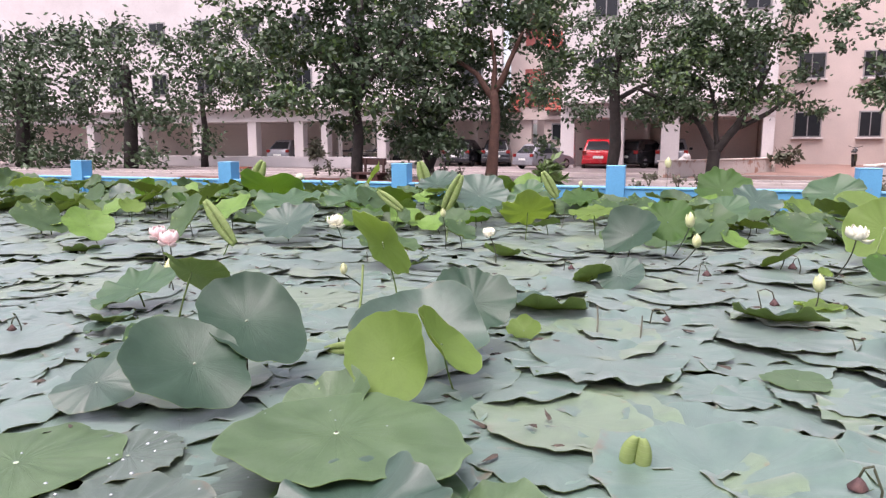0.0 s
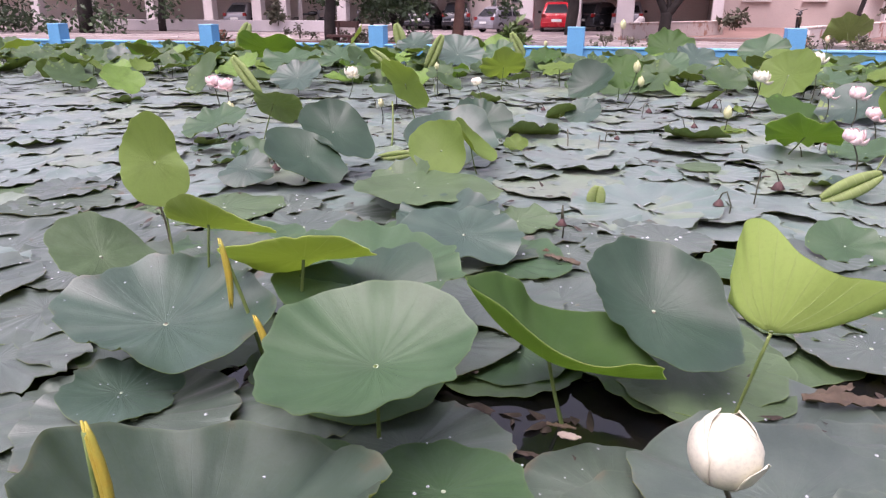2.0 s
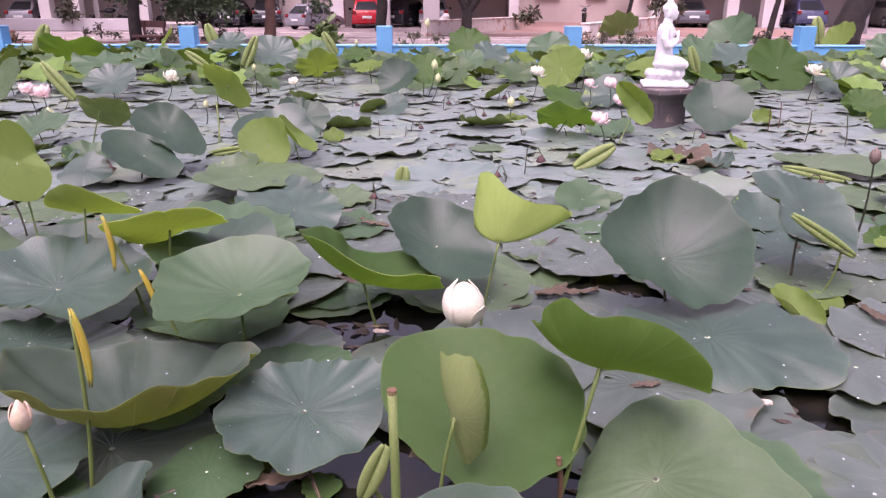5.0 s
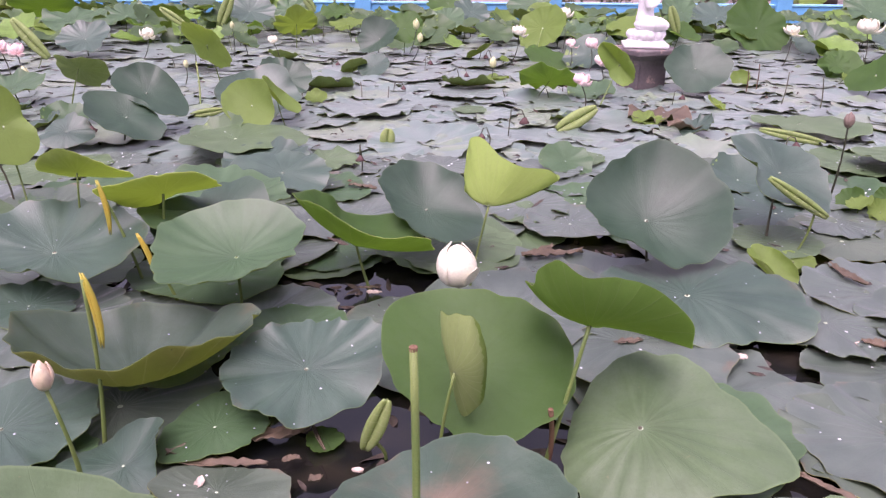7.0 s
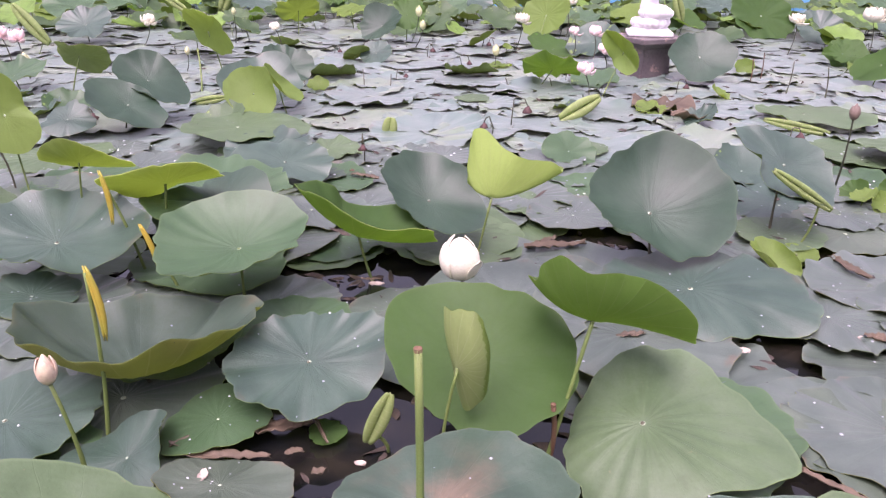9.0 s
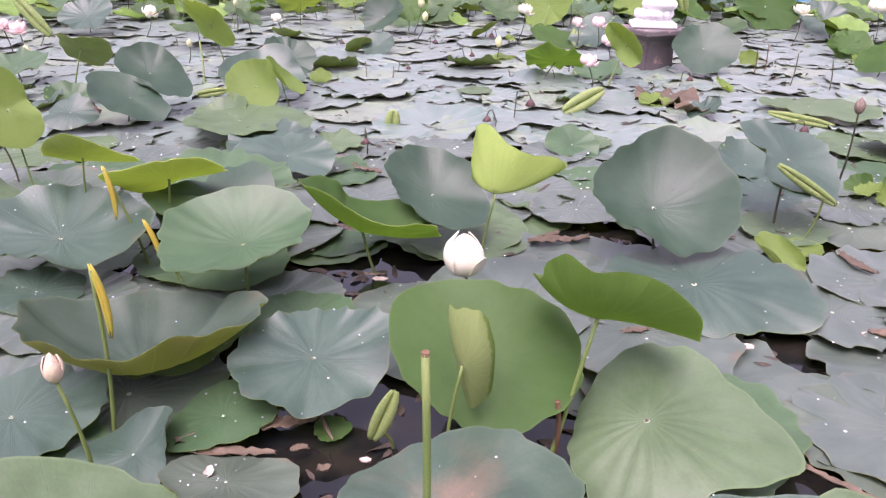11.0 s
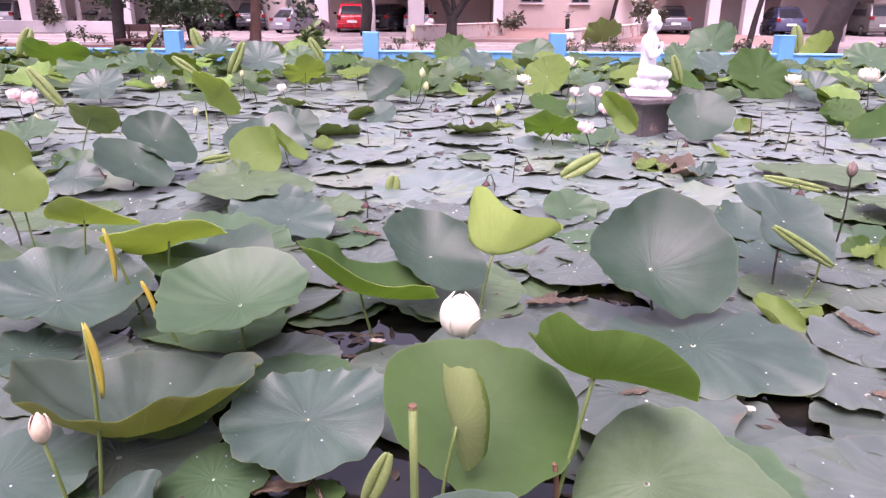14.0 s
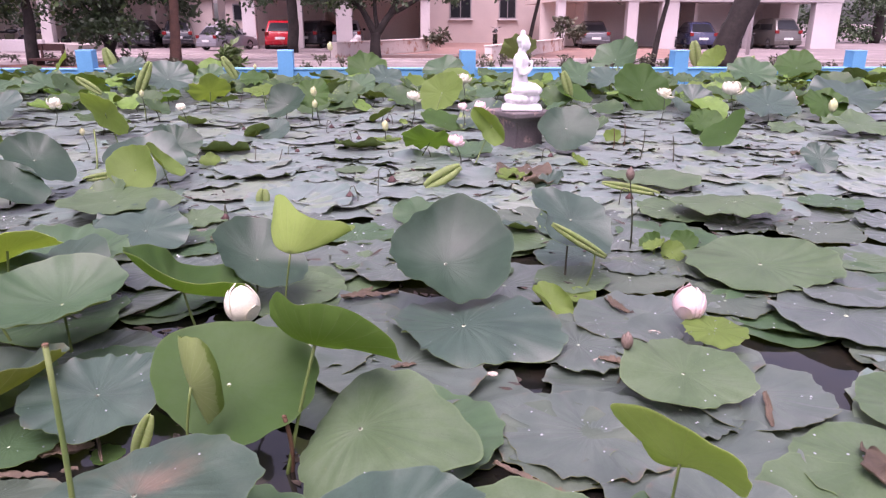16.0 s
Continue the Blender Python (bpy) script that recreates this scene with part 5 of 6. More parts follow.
wall = thing("wall_far", pose(0, 18.12, 0), "low blue painted pond wall with a pale cap", "wall", kind="structure")
part("wall_body", boxed(PX0, -0.1, -0.5, PX1, 0.1, 0.40, bevel=0.01), BLUE, wall)
part("wall_cap", boxed(PX0, -0.13, 0.403, PX1, 0.13, 0.45, bevel=0.012), BLUE_CAP, wall)
for nm, a in (("wall_near", (PX0, PY0 - 0.25, -0.5, PX1, PY0, 0.2)), ("wall_west", (PX0 - 0.25, PY0, -0.5, PX0, PY1, 0.3)), ("wall_east", (PX1, PY0, -0.5, PX1 + 0.25, PY1, 0.3))):
    tagged(mesh_ob(nm, boxed(*a, bevel=0.01), BLUE, smooth=False), "low blue painted pond wall", "wall", kind="structure")
for x in (-21.4, -16.5, -11.6, -6.8, -1.93, 2.69, 8.31, 13.2):
    p = thing("wall_pillar", pose(x, 18.12, 0, 0, 0, 2), "square blue painted pillar of the pond wall", "pillar", "wall pillars")
    part("shaft", boxed(-0.19, -0.19, -0.4, 0.19, 0.19, 0.86, bevel=0.012), BLUE, p)
    part("top", boxed(-0.195, -0.195, 0.863, 0.195, 0.195, 0.885, bevel=0.008), BLUE_CAP, p)

# added wall, never in view: blocks the sky that camera-facing leaves would catch
tagged(mesh_ob("wall_behind", boxed(-60, -9.4, GZ - 0.2, 60, -9.0, 6.5), KERB, smooth=False), "plain grey wall added out of view to hold back sky light", "wall", kind="structure")

# red soil bed, kerbs, road stripes
rs = random.Random(5)
bm = bmesh.new()
bmesh.ops.create_grid(bm, x_segments=40, y_segments=12, size=0.5, matrix=Matrix.Translation((-11.3, 20.2, GZ + 0.12)) @ Matrix.Diagonal((9.2, 3.6, 1, 1)))
for v in bm.verts:
    e = min(1, (1.8 - abs(v.co.y - 20.2)) * 2.2) * min(1, (4.6 - abs(v.co.x + 11.3)) * 2)
    v.co.z += max(0, e) * (0.22 + 0.06 * noise.noise(v.co * 2)) - 0.14
tagged(mesh_ob("soil_bed", bm, SOIL), "raised bed of bare red soil behind the wall", "soil", kind="structure")
for y, w in ((25.3, 0.16), (28.0, 0.14), (31.6, 0.2)):
    k = thing("kerb", pose(0, y, GZ, 0, 0, -1.5), "long pale concrete kerb along the road", "kerb", kind="structure")
    x = -40.0
    while x < 3.4 if y > 30 else x < 40:
        part("kerb_stone", boxed(x, -w / 2, -0.1, x + 1.97, w / 2, 0.05 if y > 26 else 0.09, bevel=0.015), KERB, k)
        x += 2.0
tagged(mesh_ob("red_paving", boxed(-0.6, 28.2, GZ - 0.1, 16, 49.9, GZ + 0.012), RED_PAVE, smooth=False), "faded red paved forecourt", "paving", kind="structure")


# ---- apartment block on stilts ----
block = thing("apartment_building", pose(0, 39.2, GZ), "white and pink apartment block standing on carport columns", "building")
COLS = [(-38, 0.6), (-34, 0.6), (-29.5, 0.6), (-25.5, 0.6), (-22.3, 0.6), (-20.6, 0.4), (-17.0, 0.55), (-14.0, 0.5), (-6.6, 0.7), (-4.1, 0.6), (-1.6, 0.85), (2.75, 0.5), (10.2, 0.45), (14.2, 0.6), (16.3, 1.0), (21.0, 0.25), (25.4, 1.5)]
for x, w in COLS:
    part("column", boxed(x - w / 2, 0, 0, x + w / 2, 0.55, 2.5, bevel=0.015), WALL_WHITE, block)
for a, b in ((-75, -10.1), (-6.95, 3.0), (10.0, 26.2)):
    part("beam", boxed(a, -0.05, 2.5, b, 0.5, 3.2, bevel=0.015), WALL_WHITE, block)
    part("upper_wall", boxed(a, 0.02, 3.2, b, 0.4, 12.5), WALL_WHITE, block)
    part("ceiling_slab", boxed(a, 0.5, 2.5, b, 9.8, 2.75), INSIDE, block)
    part("rear_wall", boxed(a, 4.4, 0, b, 4.7, 2.5), INSIDE, block)
    part("ledge", boxed(a, -0.5, 3.2, b, 0.02, 3.32, bevel=0.01), WALL_WHITE, block)
    x = a + 1.5
    while x < b - 1.5:
        for z in (4.2, 7.3):
            w = part("window", boxed(x, -0.03, z, x + 1.2, 0.06, z + 1.3, bevel=0.01), WALL_GREY, block)
            part("pane", boxed(x + 0.08, -0.045, z + 0.08, x + 0.57, -0.033, z + 1.22), GLASS_CAR, w)
            part("pane", boxed(x + 0.63, -0.045, z + 0.08, x + 1.12, -0.033, z + 1.22), GLASS_CAR, w)
        x += 3.4
for x in (-18.6, -12.2, -2.9, 12.2, 18.8, 24.0):
    part("partition", boxed(x - 0.1, 2.4, 0, x + 0.1, 4.7, 2.5), INSIDE, block)
# the pink stair tower with maroon shutters and red awnings
part("tower_wall", boxed(-10.1, 2.0, 0, -8.9, 2.4, 12), WALL_PINK, block)
part("tower_wall", boxed(-8.2, 2.0, 0, -6.95, 2.4, 12), WALL_PINK, block)
part("tower_wall", boxed(-8.9, 2.05, 2.6, -8.2, 2.4, 12), WALL_PINK, block)
part("tower_back", boxed(-8.9, 3.4, 0, -8.2, 3.6, 2.6), INSIDE, block)
part("dado", boxed(-8.2, 1.97, 0, -6.95, 1.998, 1.0), WALL_GREY, block)
part("tower_ledge", boxed(-10.1, 1.75, 2.5, -6.95, 2.0, 2.72, bevel=0.01), WALL_PINK, block)
for z in (3.2, 6.4):
    part("shutter", boxed(-9.3, 1.95, z, -8.2, 2.0, z + 2.0, bevel=0.01), MAROON, block)
for x0, x1, z in ((-8.05, -6.95, 3.0), (-10.1, -9.5, 3.0), (-8.05, -6.95, 6.2)):
    aw = part("awning", boxed(x0, 1.4, z - 0.06, x1, 1.99, z, bevel=0.01), MAROON, block)
    for r_ in range(7):
        bm = bmesh.new()
        y0, z0 = 1.36 + r_ * 0.09, z + 0.02 + r_ * 0.13
        tube(bm, [(x0, y0, z0), (x1, y0, z0)], 0.07, 8)
        part("tile_row", bm, TILE_RED, aw)
win = part("window", boxed(-7.8, 1.93, 1.4, -7.2, 1.995, 2.3, bevel=0.01), WALL_GREY, block)
part("pane", boxed(-7.73, 1.91, 1.47, -7.27, 1.928, 2.23), GLASS_CAR, win)
# the recessed pink wing with windows and a door
part("wing_wall", boxed(2.75, 10.8, 0, 14.0, 11.2, 12), WALL_PINK, block)
part("wing_side", boxed(2.6, 0.6, 0, 2.9, 10.8, 12), WALL_PINK, block)
for x, z, w, h in ((5.0, 1.6, 1.5, 1.5), (8.4, 1.6, 1.2, 1.5), (5.0, 5.0, 1.5, 1.5), (8.4, 5.0, 1.2, 1.5), (11.6, 0.1, 1.0, 2.2), (11.8, 5, 1.2, 1.5)):
    wn_ = part("window", boxed(x, 10.72, z, x + w, 10.8, z + h, bevel=0.01), WALL_GREY, block)
    part("pane", boxed(x + 0.08, 10.7, z + 0.08, x + w / 2 - 0.03, 10.718, z + h - 0.08), GLASS_CAR, wn_)
    part("pane", boxed(x + w / 2 + 0.03, 10.7, z + 0.08, x + w - 0.08, 10.718, z + h - 0.08), GLASS_CAR, wn_)
    part("sill", boxed(x - 0.1, 10.6, z - 0.1, x + w + 0.1, 10.8, z - 0.003, bevel=0.01), WALL_WHITE, wn_)
part("plinth", boxed(-34, -4.0, 0, -15.5, -3.7, 0.55, bevel=0.02), WALL_WHITE, block)
part("plinth_floor", boxed(-34, -3.7, 0, -13.5, 0.0, 0.3), KERB, block)

# peeling planter walls beside the forecourt
for (x0, y0), (x1, y1), h in (((-1.5, 29.2), (2.6, 36.2), 0.62), ((4.4, 26.4), (9.4, 36.5), 0.6), ((2.7, 36.4), (2.7, 39.0), 0.6), ((9.5, 36.6), (10.2, 39.0), 0.6)):
    ln, an = math.hypot(x1 - x0, y1 - y0), math.degrees(math.atan2(y1 - y0, x1 - x0))
    pw = thing("planter_wall", pose(x0, y0, GZ, 0, 0, an), "low planter wall with peeling cream paint", "wall")
    part("wall_body", boxed(0, -0.15, 0, ln, 0.15, h - 0.06, bevel=0.02), PEEL, pw)
    part("coping", boxed(-0.03, -0.18, h - 0.057, ln + 0.03, 0.18, h, bevel=0.015), PEEL, pw)


# ---- vehicles ----
def prism(prof, w0, w1, zs, bevel=0.03):
    """A body from a side profile of (x, z), its half width going from w0 at zs[0] to w1 at zs[1]."""
    bm = bmesh.new()
    sides = []
    for s in (-1, 1):
        vs = []
        for x, z in prof:
            k = min(max((z - zs[0]) / (zs[1] - zs[0]), 0), 1)
            vs.append(bm.verts.new((x, s * (w0 + (w1 - w0) * k), z)))
        sides.append(vs)
    n = len(prof)
    bm.faces.new(sides[0])
    bm.faces.new(sides[1][::-1])
    for i in range(n):
        bm.faces.new((sides[0][(i + 1) % n], sides[0][i], sides[1][i], sides[1][(i + 1) % n]))
    bmesh.ops.recalc_face_normals(bm, faces=bm.faces)
    if bevel:
        bmesh.ops.bevel(bm, geom=list(bm.edges), offset=bevel, segments=4, affect="EDGES", profile=0.55, clamp_overlap=True)
    return bm


def car(x, y, heading, paint, label, style="hatch", size=1.0):
    """A parked car, its front towards heading degrees; x, y the middle of its footprint."""
    top = thing("car", pose(x, y, GZ, 0, 0, heading) @ Matrix.Scale(size, 4), label, "car", "parked cars")
    ln = {"hatch": 3.7, "sedan": 4.2, "suv": 4.3}[style]
    h, f, b = ln / 2, {"hatch": 1.46, "sedan": 1.48, "suv": 1.66}[style], {"hatch": 0.86, "sedan": 0.88, "suv": 1.0}[style]
    part("body", prism([(-h, 0.28), (-h + 0.02, 0.62), (-h + 0.1, b), (h - 1.15, b), (h - 0.35, b - 0.12), (h - 0.04, b - 0.3), (h, 0.3), (h - 0.1, 0.2), (-h + 0.12, 0.2)], 0.8, 0.74, (0.3, b), 0.1), paint, top, smooth=True)
    rear = {"hatch": -h + 0.12, "sedan": -h + 0.75, "suv": -h + 0.1}[style]
    roof0 = {"hatch": -h + 0.72, "sedan": -h + 1.45, "suv": -h + 0.62}[style]
    gh = [(rear, b - 0.02), (roof0, f - 0.05), (roof0 + 0.3, f), (h - 1.95, f - 0.02), (h - 1.7, f - 0.08), (h - 1.02, b - 0.02)]
    part("cabin", prism(gh, 0.74, 0.54, (b, f), 0.09), paint, top, smooth=True)
    for s in (-1, 1):
        for x0, x1, t0, t1 in ((roof0 - 0.02, -0.1, roof0 + 0.25, -0.05), (0.0, h - 1.35, 0.0, h - 1.75)):
            bm = bmesh.new()
            w = lambda z: 0.74 + (0.52 - 0.74) * (z - b) / (f - b) + 0.008
            z0, z1 = b + 0.05, f - 0.1
            q = [bm.verts.new((px, s * w(pz), pz)) for px, pz in ((x0, z0), (x1, z0), (t1, z1), (t0, z1))]
            bm.faces.new(q if s < 0 else q[::-1])
            g = bmesh.ops.extrude_face_region(bm, geom=list(bm.faces))
            for v in [v for v in g["geom"] if isinstance(v, bmesh.types.BMVert)]:
                v.co.y -= s * 0.01
            part("side_window", bm, GLASS_CAR, top)
        part("mirror", boxed(h - 1.35, s * 0.78, b + 0.02, h - 1.2, s * 0.95, b + 0.15, bevel=0.03), BLACK, top)
        for wx in (-h + 0.72, h - 0.75):
            wh = new("wheel")
            wh.parent, wh.matrix_local = top, pose(wx, s * 0.7, 0.3, 90, 0, 0)
            bm = bmesh.new()
            lathe(bm, [(0.18, -0.09), (0.28, -0.09), (0.3, -0.06), (0.3, 0.06), (0.28, 0.09), (0.18, 0.09)], 20)
            part("tyre", bm, TYRE, wh)
            bm = bmesh.new()
            lathe(bm, [(0.17, -0.092), (0.19, -0.05), (0.19, 0.05), (0.17, 0.092)], 10)
            part("rim", bm, RIM, wh)
        part("tail_light", boxed(-h - 0.012, s * 0.56, b - 0.16, -h + 0.12, s * 0.765, b + 0.02, bevel=0.02), LAMP_RED, top)
        part("headlight", boxed(h - 0.3, s * 0.5, b - 0.34, h - 0.005, s * 0.76, b - 0.2, bevel=0.03), LAMP_CLEAR, top)

    def glass(nm, x0, z0, x1, z1, w0, w1, out):
        bm = bmesh.new()
        q = [bm.verts.new(p) for p in ((x0, -w0, z0), (x0, w0, z0), (x1, w1, z1), (x1, -w1, z1))]
        fc = bm.faces.new(q if out < 0 else q[::-1])
        g = bmesh.ops.extrude_face_region(bm, geom=[fc])
        for v in [v for v in g["geom"] if isinstance(v, bmesh.types.BMVert)]:
            v.co.x += out * 0.02
        part(nm, bm, GLASS_CAR, top)
    glass("rear_window", rear - 0.005 + (roof0 - rear) * 0.12, b + 0.06, roof0 - 0.03, f - 0.1, 0.6, 0.45, -1)
    glass("windscreen", h - 1.08, b + 0.03, h - 1.66, f - 0.1, 0.64, 0.47, 1)
    part("rear_bumper", boxed(-h - 0.04, -0.78, 0.25, -h + 0.1, 0.78, 0.48, bevel=0.03), paint, top)
    part("front_bumper", boxed(h - 0.1, -0.78, 0.22, h + 0.03, 0.78, 0.46, bevel=0.03), paint, top)
    part("grille", boxed(h - 0.02, -0.4, 0.48, h + 0.012, 0.4, 0.6, bevel=0.01), BLACK, top)
    part("rear_plate", boxed(-h - 0.055, -0.25, 0.5, -h - 0.02, 0.25, 0.62), PLATE, top, "plain pale plate")
    part("front_plate", boxed(h + 0.032, -0.25, 0.3, h + 0.045, 0.25, 0.42), PLATE, top, "plain pale plate")
    return top


SILVER = glossy("silver_paint", (0.24, 0.235, 0.26), 0.32, 0.35, 0.4)
GREYCAR = glossy("grey_paint", (0.09, 0.09, 0.1), 0.25, 0.3, 0.6)
RED = glossy("red_paint", (0.42, 0.012, 0.02), 0.25, 0.0, 0.6)
DARKCAR = glossy("dark_paint", (0.02, 0.02, 0.025), 0.25, 0.1, 0.6)
NAVY = glossy("navy_paint", (0.035, 0.04, 0.085), 0.25, 0.1, 0.6)
GOLD = glossy("grey_brown_paint", (0.12, 0.11, 0.1), 0.28, 0.3, 0.6)
car(-7.45, 37.6, 60, SILVER, "silver hatchback parked before the building", size=0.84)
car(-5.15, 40.0, 98, RED, "red hatchback parked in the carport")
car(-2.9, 41.6, 60, DARKCAR, "dark car with its boot side in shade under the carport")
car(-1.5, 41.5, 90, SILVER, "silver car half hidden behind a column", "sedan")
car(12.5, 41.2, 82, GREYCAR, "dark grey sedan parked under the carport", "sedan")
car(18.2, 40.4, 86, NAVY, "navy blue hatchback parked under the carport")
car(23.0, 40.7, 88, GOLD, "grey-brown people carrier parked under the carport", "suv")
car(-10.8, 41.4, 100, DARKCAR, "dark green car half hidden in the carport")
car(-12.6, 41.0, 90, DARKCAR, "dark car parked in the shade behind trees")
car(-24.0, 41.4, 90, SILVER, "grey car parked in the shaded carport")


def motorbike(x, y, heading, label):
    top = thing("motorbike", pose(x, y, GZ, 0, 0, heading), label, "motorbike", "parked motorbikes")
    for wx in (-0.62, 0.62):
        bm = bmesh.new()
        lathe(bm, [(0.2, -0.05), (0.28, -0.05), (0.3, 0), (0.28, 0.05), (0.2, 0.05)], 18, pose(wx, 0, 0.3, 90, 0, 0))
        part("wheel", bm, TYRE, top)
    bm = bmesh.new()
    ball(bm, (0.15, 0, 0.85), (0.3, 0.14, 0.13))
    part("tank", bm, DARKCAR, top, smooth=True)
    part("seat", boxed(-0.6, -0.13, 0.75, -0.05, 0.13, 0.86, bevel=0.04), BLACK, top)
    part("engine", boxed(-0.2, -0.13, 0.3, 0.25, 0.13, 0.68, bevel=0.03), STALK_DARK, top)
    part("fork", tube(bmesh.new(), [(0.62, 0, 0.3), (0.42, 0, 1.0)], 0.035, 8), RIM, top)
    part("handlebar", tube(bmesh.new(), [(0.3, -0.34, 1.1), (0.44, -0.1, 1.02), (0.44, 0.1, 1.02), (0.3, 0.34, 1.1)], 0.016, 6), BLACK, top)
    bm = bmesh.new()
    ball(bm, (0.52, 0, 0.93), (0.09, 0.1, 0.1))
    part("headlamp", bm, LAMP_CLEAR, top, smooth=True)
    part("mudguard", boxed(-0.95, -0.06, 0.6, -0.5, 0.06, 0.66, bevel=0.02), DARKCAR, top)


for x, y, a in ((-17.9, 40.4, 10), (-16.2, 40.8, 170), (-19.6, 40.6, 20), (7.6, 46.0, 75), (16.9, 40.0, 80), (21.4, 39.8, 70), (10.8, 41.5, 80)):
    motorbike(x, y, a, "dark motorbike parked on its stand")


# ---- bench, lamp post, sack ----
be = thing("bench", pose(-9.0, 20.9, 0.12, 0, 0, -12) @ Matrix.Diagonal((0.56, 0.8, 0.95, 1)), "dark maroon bench with a plank back on the soil bed", "bench")
part("backrest", boxed(-0.75, 0.3, 0.66, 0.75, 0.36, 0.86, bevel=0.015), WOOD_DARK, be)
part("seat", boxed(-0.75, -0.25, 0.38, 0.95, 0.22, 0.45, bevel=0.015), WOOD_DARK, be)
for x in (-0.6, 0.55):
    part("leg", boxed(x, -0.2, -0.15, x + 0.22, 0.25, 0.38, bevel=0.015), WOOD_DARK, be)
    part("back_post", boxed(x + 0.05, 0.24, 0.42, x + 0.17, 0.3, 0.84, bevel=0.01), WOOD_DARK, be)
lp = thing("lamp_post", pose(-18.3, 36.8, GZ), "pale painted steel lamp post on a concrete foot", "lamp post")
part("foot", boxed(-0.3, -0.3, 0, 0.3, 0.3, 0.45, bevel=0.02), KERB, lp)
part("pole", tube(bmesh.new(), [(0, 0, 0.4), (0, 0, 3), (0, 0, 6.5)], [0.12, 0.1, 0.07], 12), STEEL, lp, smooth=True)
pl = thing("street_pole", pose(17.4, 32.2, GZ), "thin grey steel pole beside the road", "pole")
part("pole", tube(bmesh.new(), [(0, 0, 0), (0, 0, 3), (0, 0, 7)], [0.09, 0.08, 0.06], 12), STEEL, pl, smooth=True)
bm = bmesh.new()
for c, r in (((0, 0, 0.3), (0.32, 0.26, 0.34)), ((0.12, 0.02, 0.62), (0.2, 0.18, 0.2)), ((0.3, -0.1, 0.18), (0.25, 0.2, 0.2))):
    ball(bm, c, r)
for v in bm.verts:
    v.co += noise.noise_vector(v.co * 5) * 0.07
sack = mesh_ob("sack", bm, SACK)
sack.location = (-0.9, 35.2, GZ)
tagged(sack, "crumpled white plastic sack slumped against a column", "sack")
pot = thing("plant_pot", pose(-13.0, 20.8, 0.34), "small terracotta pot standing on the soil bed", "plant pot")
bm = bmesh.new()
lathe(bm, [(0.12, -0.1), (0.16, 0.25), (0.18, 0.27), (0.18, 0.32), (0.14, 0.32), (0.13, 0.28)], 16)
part("pot", bm, TERRA, pot)


# ---- trees and shrubs ----
def crown_mesh(clumps, per, size, rng, droop=0.5):
    vs, fs = [], []
    for c, rad in clumps:
        for _ in range(per):
            d = Vector((rng.gauss(0, 1), rng.gauss(0, 1), rng.gauss(0, 0.75)))
            p = Vector(c) + d * rad * 0.36
            ax = Vector((rng.gauss(0, 1), rng.gauss(0, 1), -droop + rng.gauss(0, 0.6))).normalized()
            sd = ax.orthogonal().normalized()
            sd = (Matrix.Rotation(rng.uniform(0, 6.28), 3, ax) @ sd)
            L_, w = size * rng.uniform(0.7, 1.3), size * rng.uniform(0.2, 0.32)
            k = len(vs)
            vs += [p, p + ax * L_ * 0.5 + sd * w, p + ax * L_, p + ax * L_ * 0.5 - sd * w]
            fs.append((k, k + 1, k + 2, k + 3))
    me = bpy.data.meshes.new("crown")
    me.from_pydata(vs, [], fs)
    return me


def tree(x, y, limbs, clumps, per, label, bark=BARK_DARK, seed=1, size=0.2, light=0.0, gz=None):
    """A tree: limbs are (points, radii) tubes, clumps are (centre, radius) of foliage, all from its foot."""
    rng = random.Random(seed)
    top = thing("tree", pose(x, y, GZ if gz is None else gz), label, "tree")
    for i, (pts, rad) in enumerate(limbs):
        fine = []
        rr = []
        for j in range(len(pts) - 1):
            for s in range(4):
                p = Vector(pts[j]).lerp(Vector(pts[j + 1]), s / 4)
                fine.append(p + noise.noise_vector(p * 1.3 + Vector((seed, i, 0))) * 0.06 * (1 if j or s else 0))
                rr.append((rad[j] + (rad[j + 1] - rad[j]) * s / 4) * (1 + 0.12 * noise.noise(p * 4)))
        fine.append(Vector(pts[-1]))
        rr.append(rad[-1])
        part("trunk" if i == 0 else "limb", tube(bmesh.new(), fine, rr, 10), bark, top, smooth=True)
    me = crown_mesh(clumps, int(per * 0.8), size, rng)
    me.materials.append(CROWN)
    c = new("crown", me)
    c.parent = top
    if light:
        me2 = crown_mesh([q for q in clumps if rng.random() < light], per // 3, size, rng)
        me2.materials.append(CROWN_LIGHT)
        c2 = new("crown", me2)
        c2.parent = top
    return top


def clump_cloud(seed, centre, spread, n, r0, r1):
    rng = random.Random(seed)
    return [((centre[0] + rng.gauss(0, 1) * spread[0], centre[1] + rng.gauss(0, 1) * spread[1], centre[2] + rng.uniform(-1, 1) * spread[2]), rng.uniform(r0, r1)) for _ in range(n)]


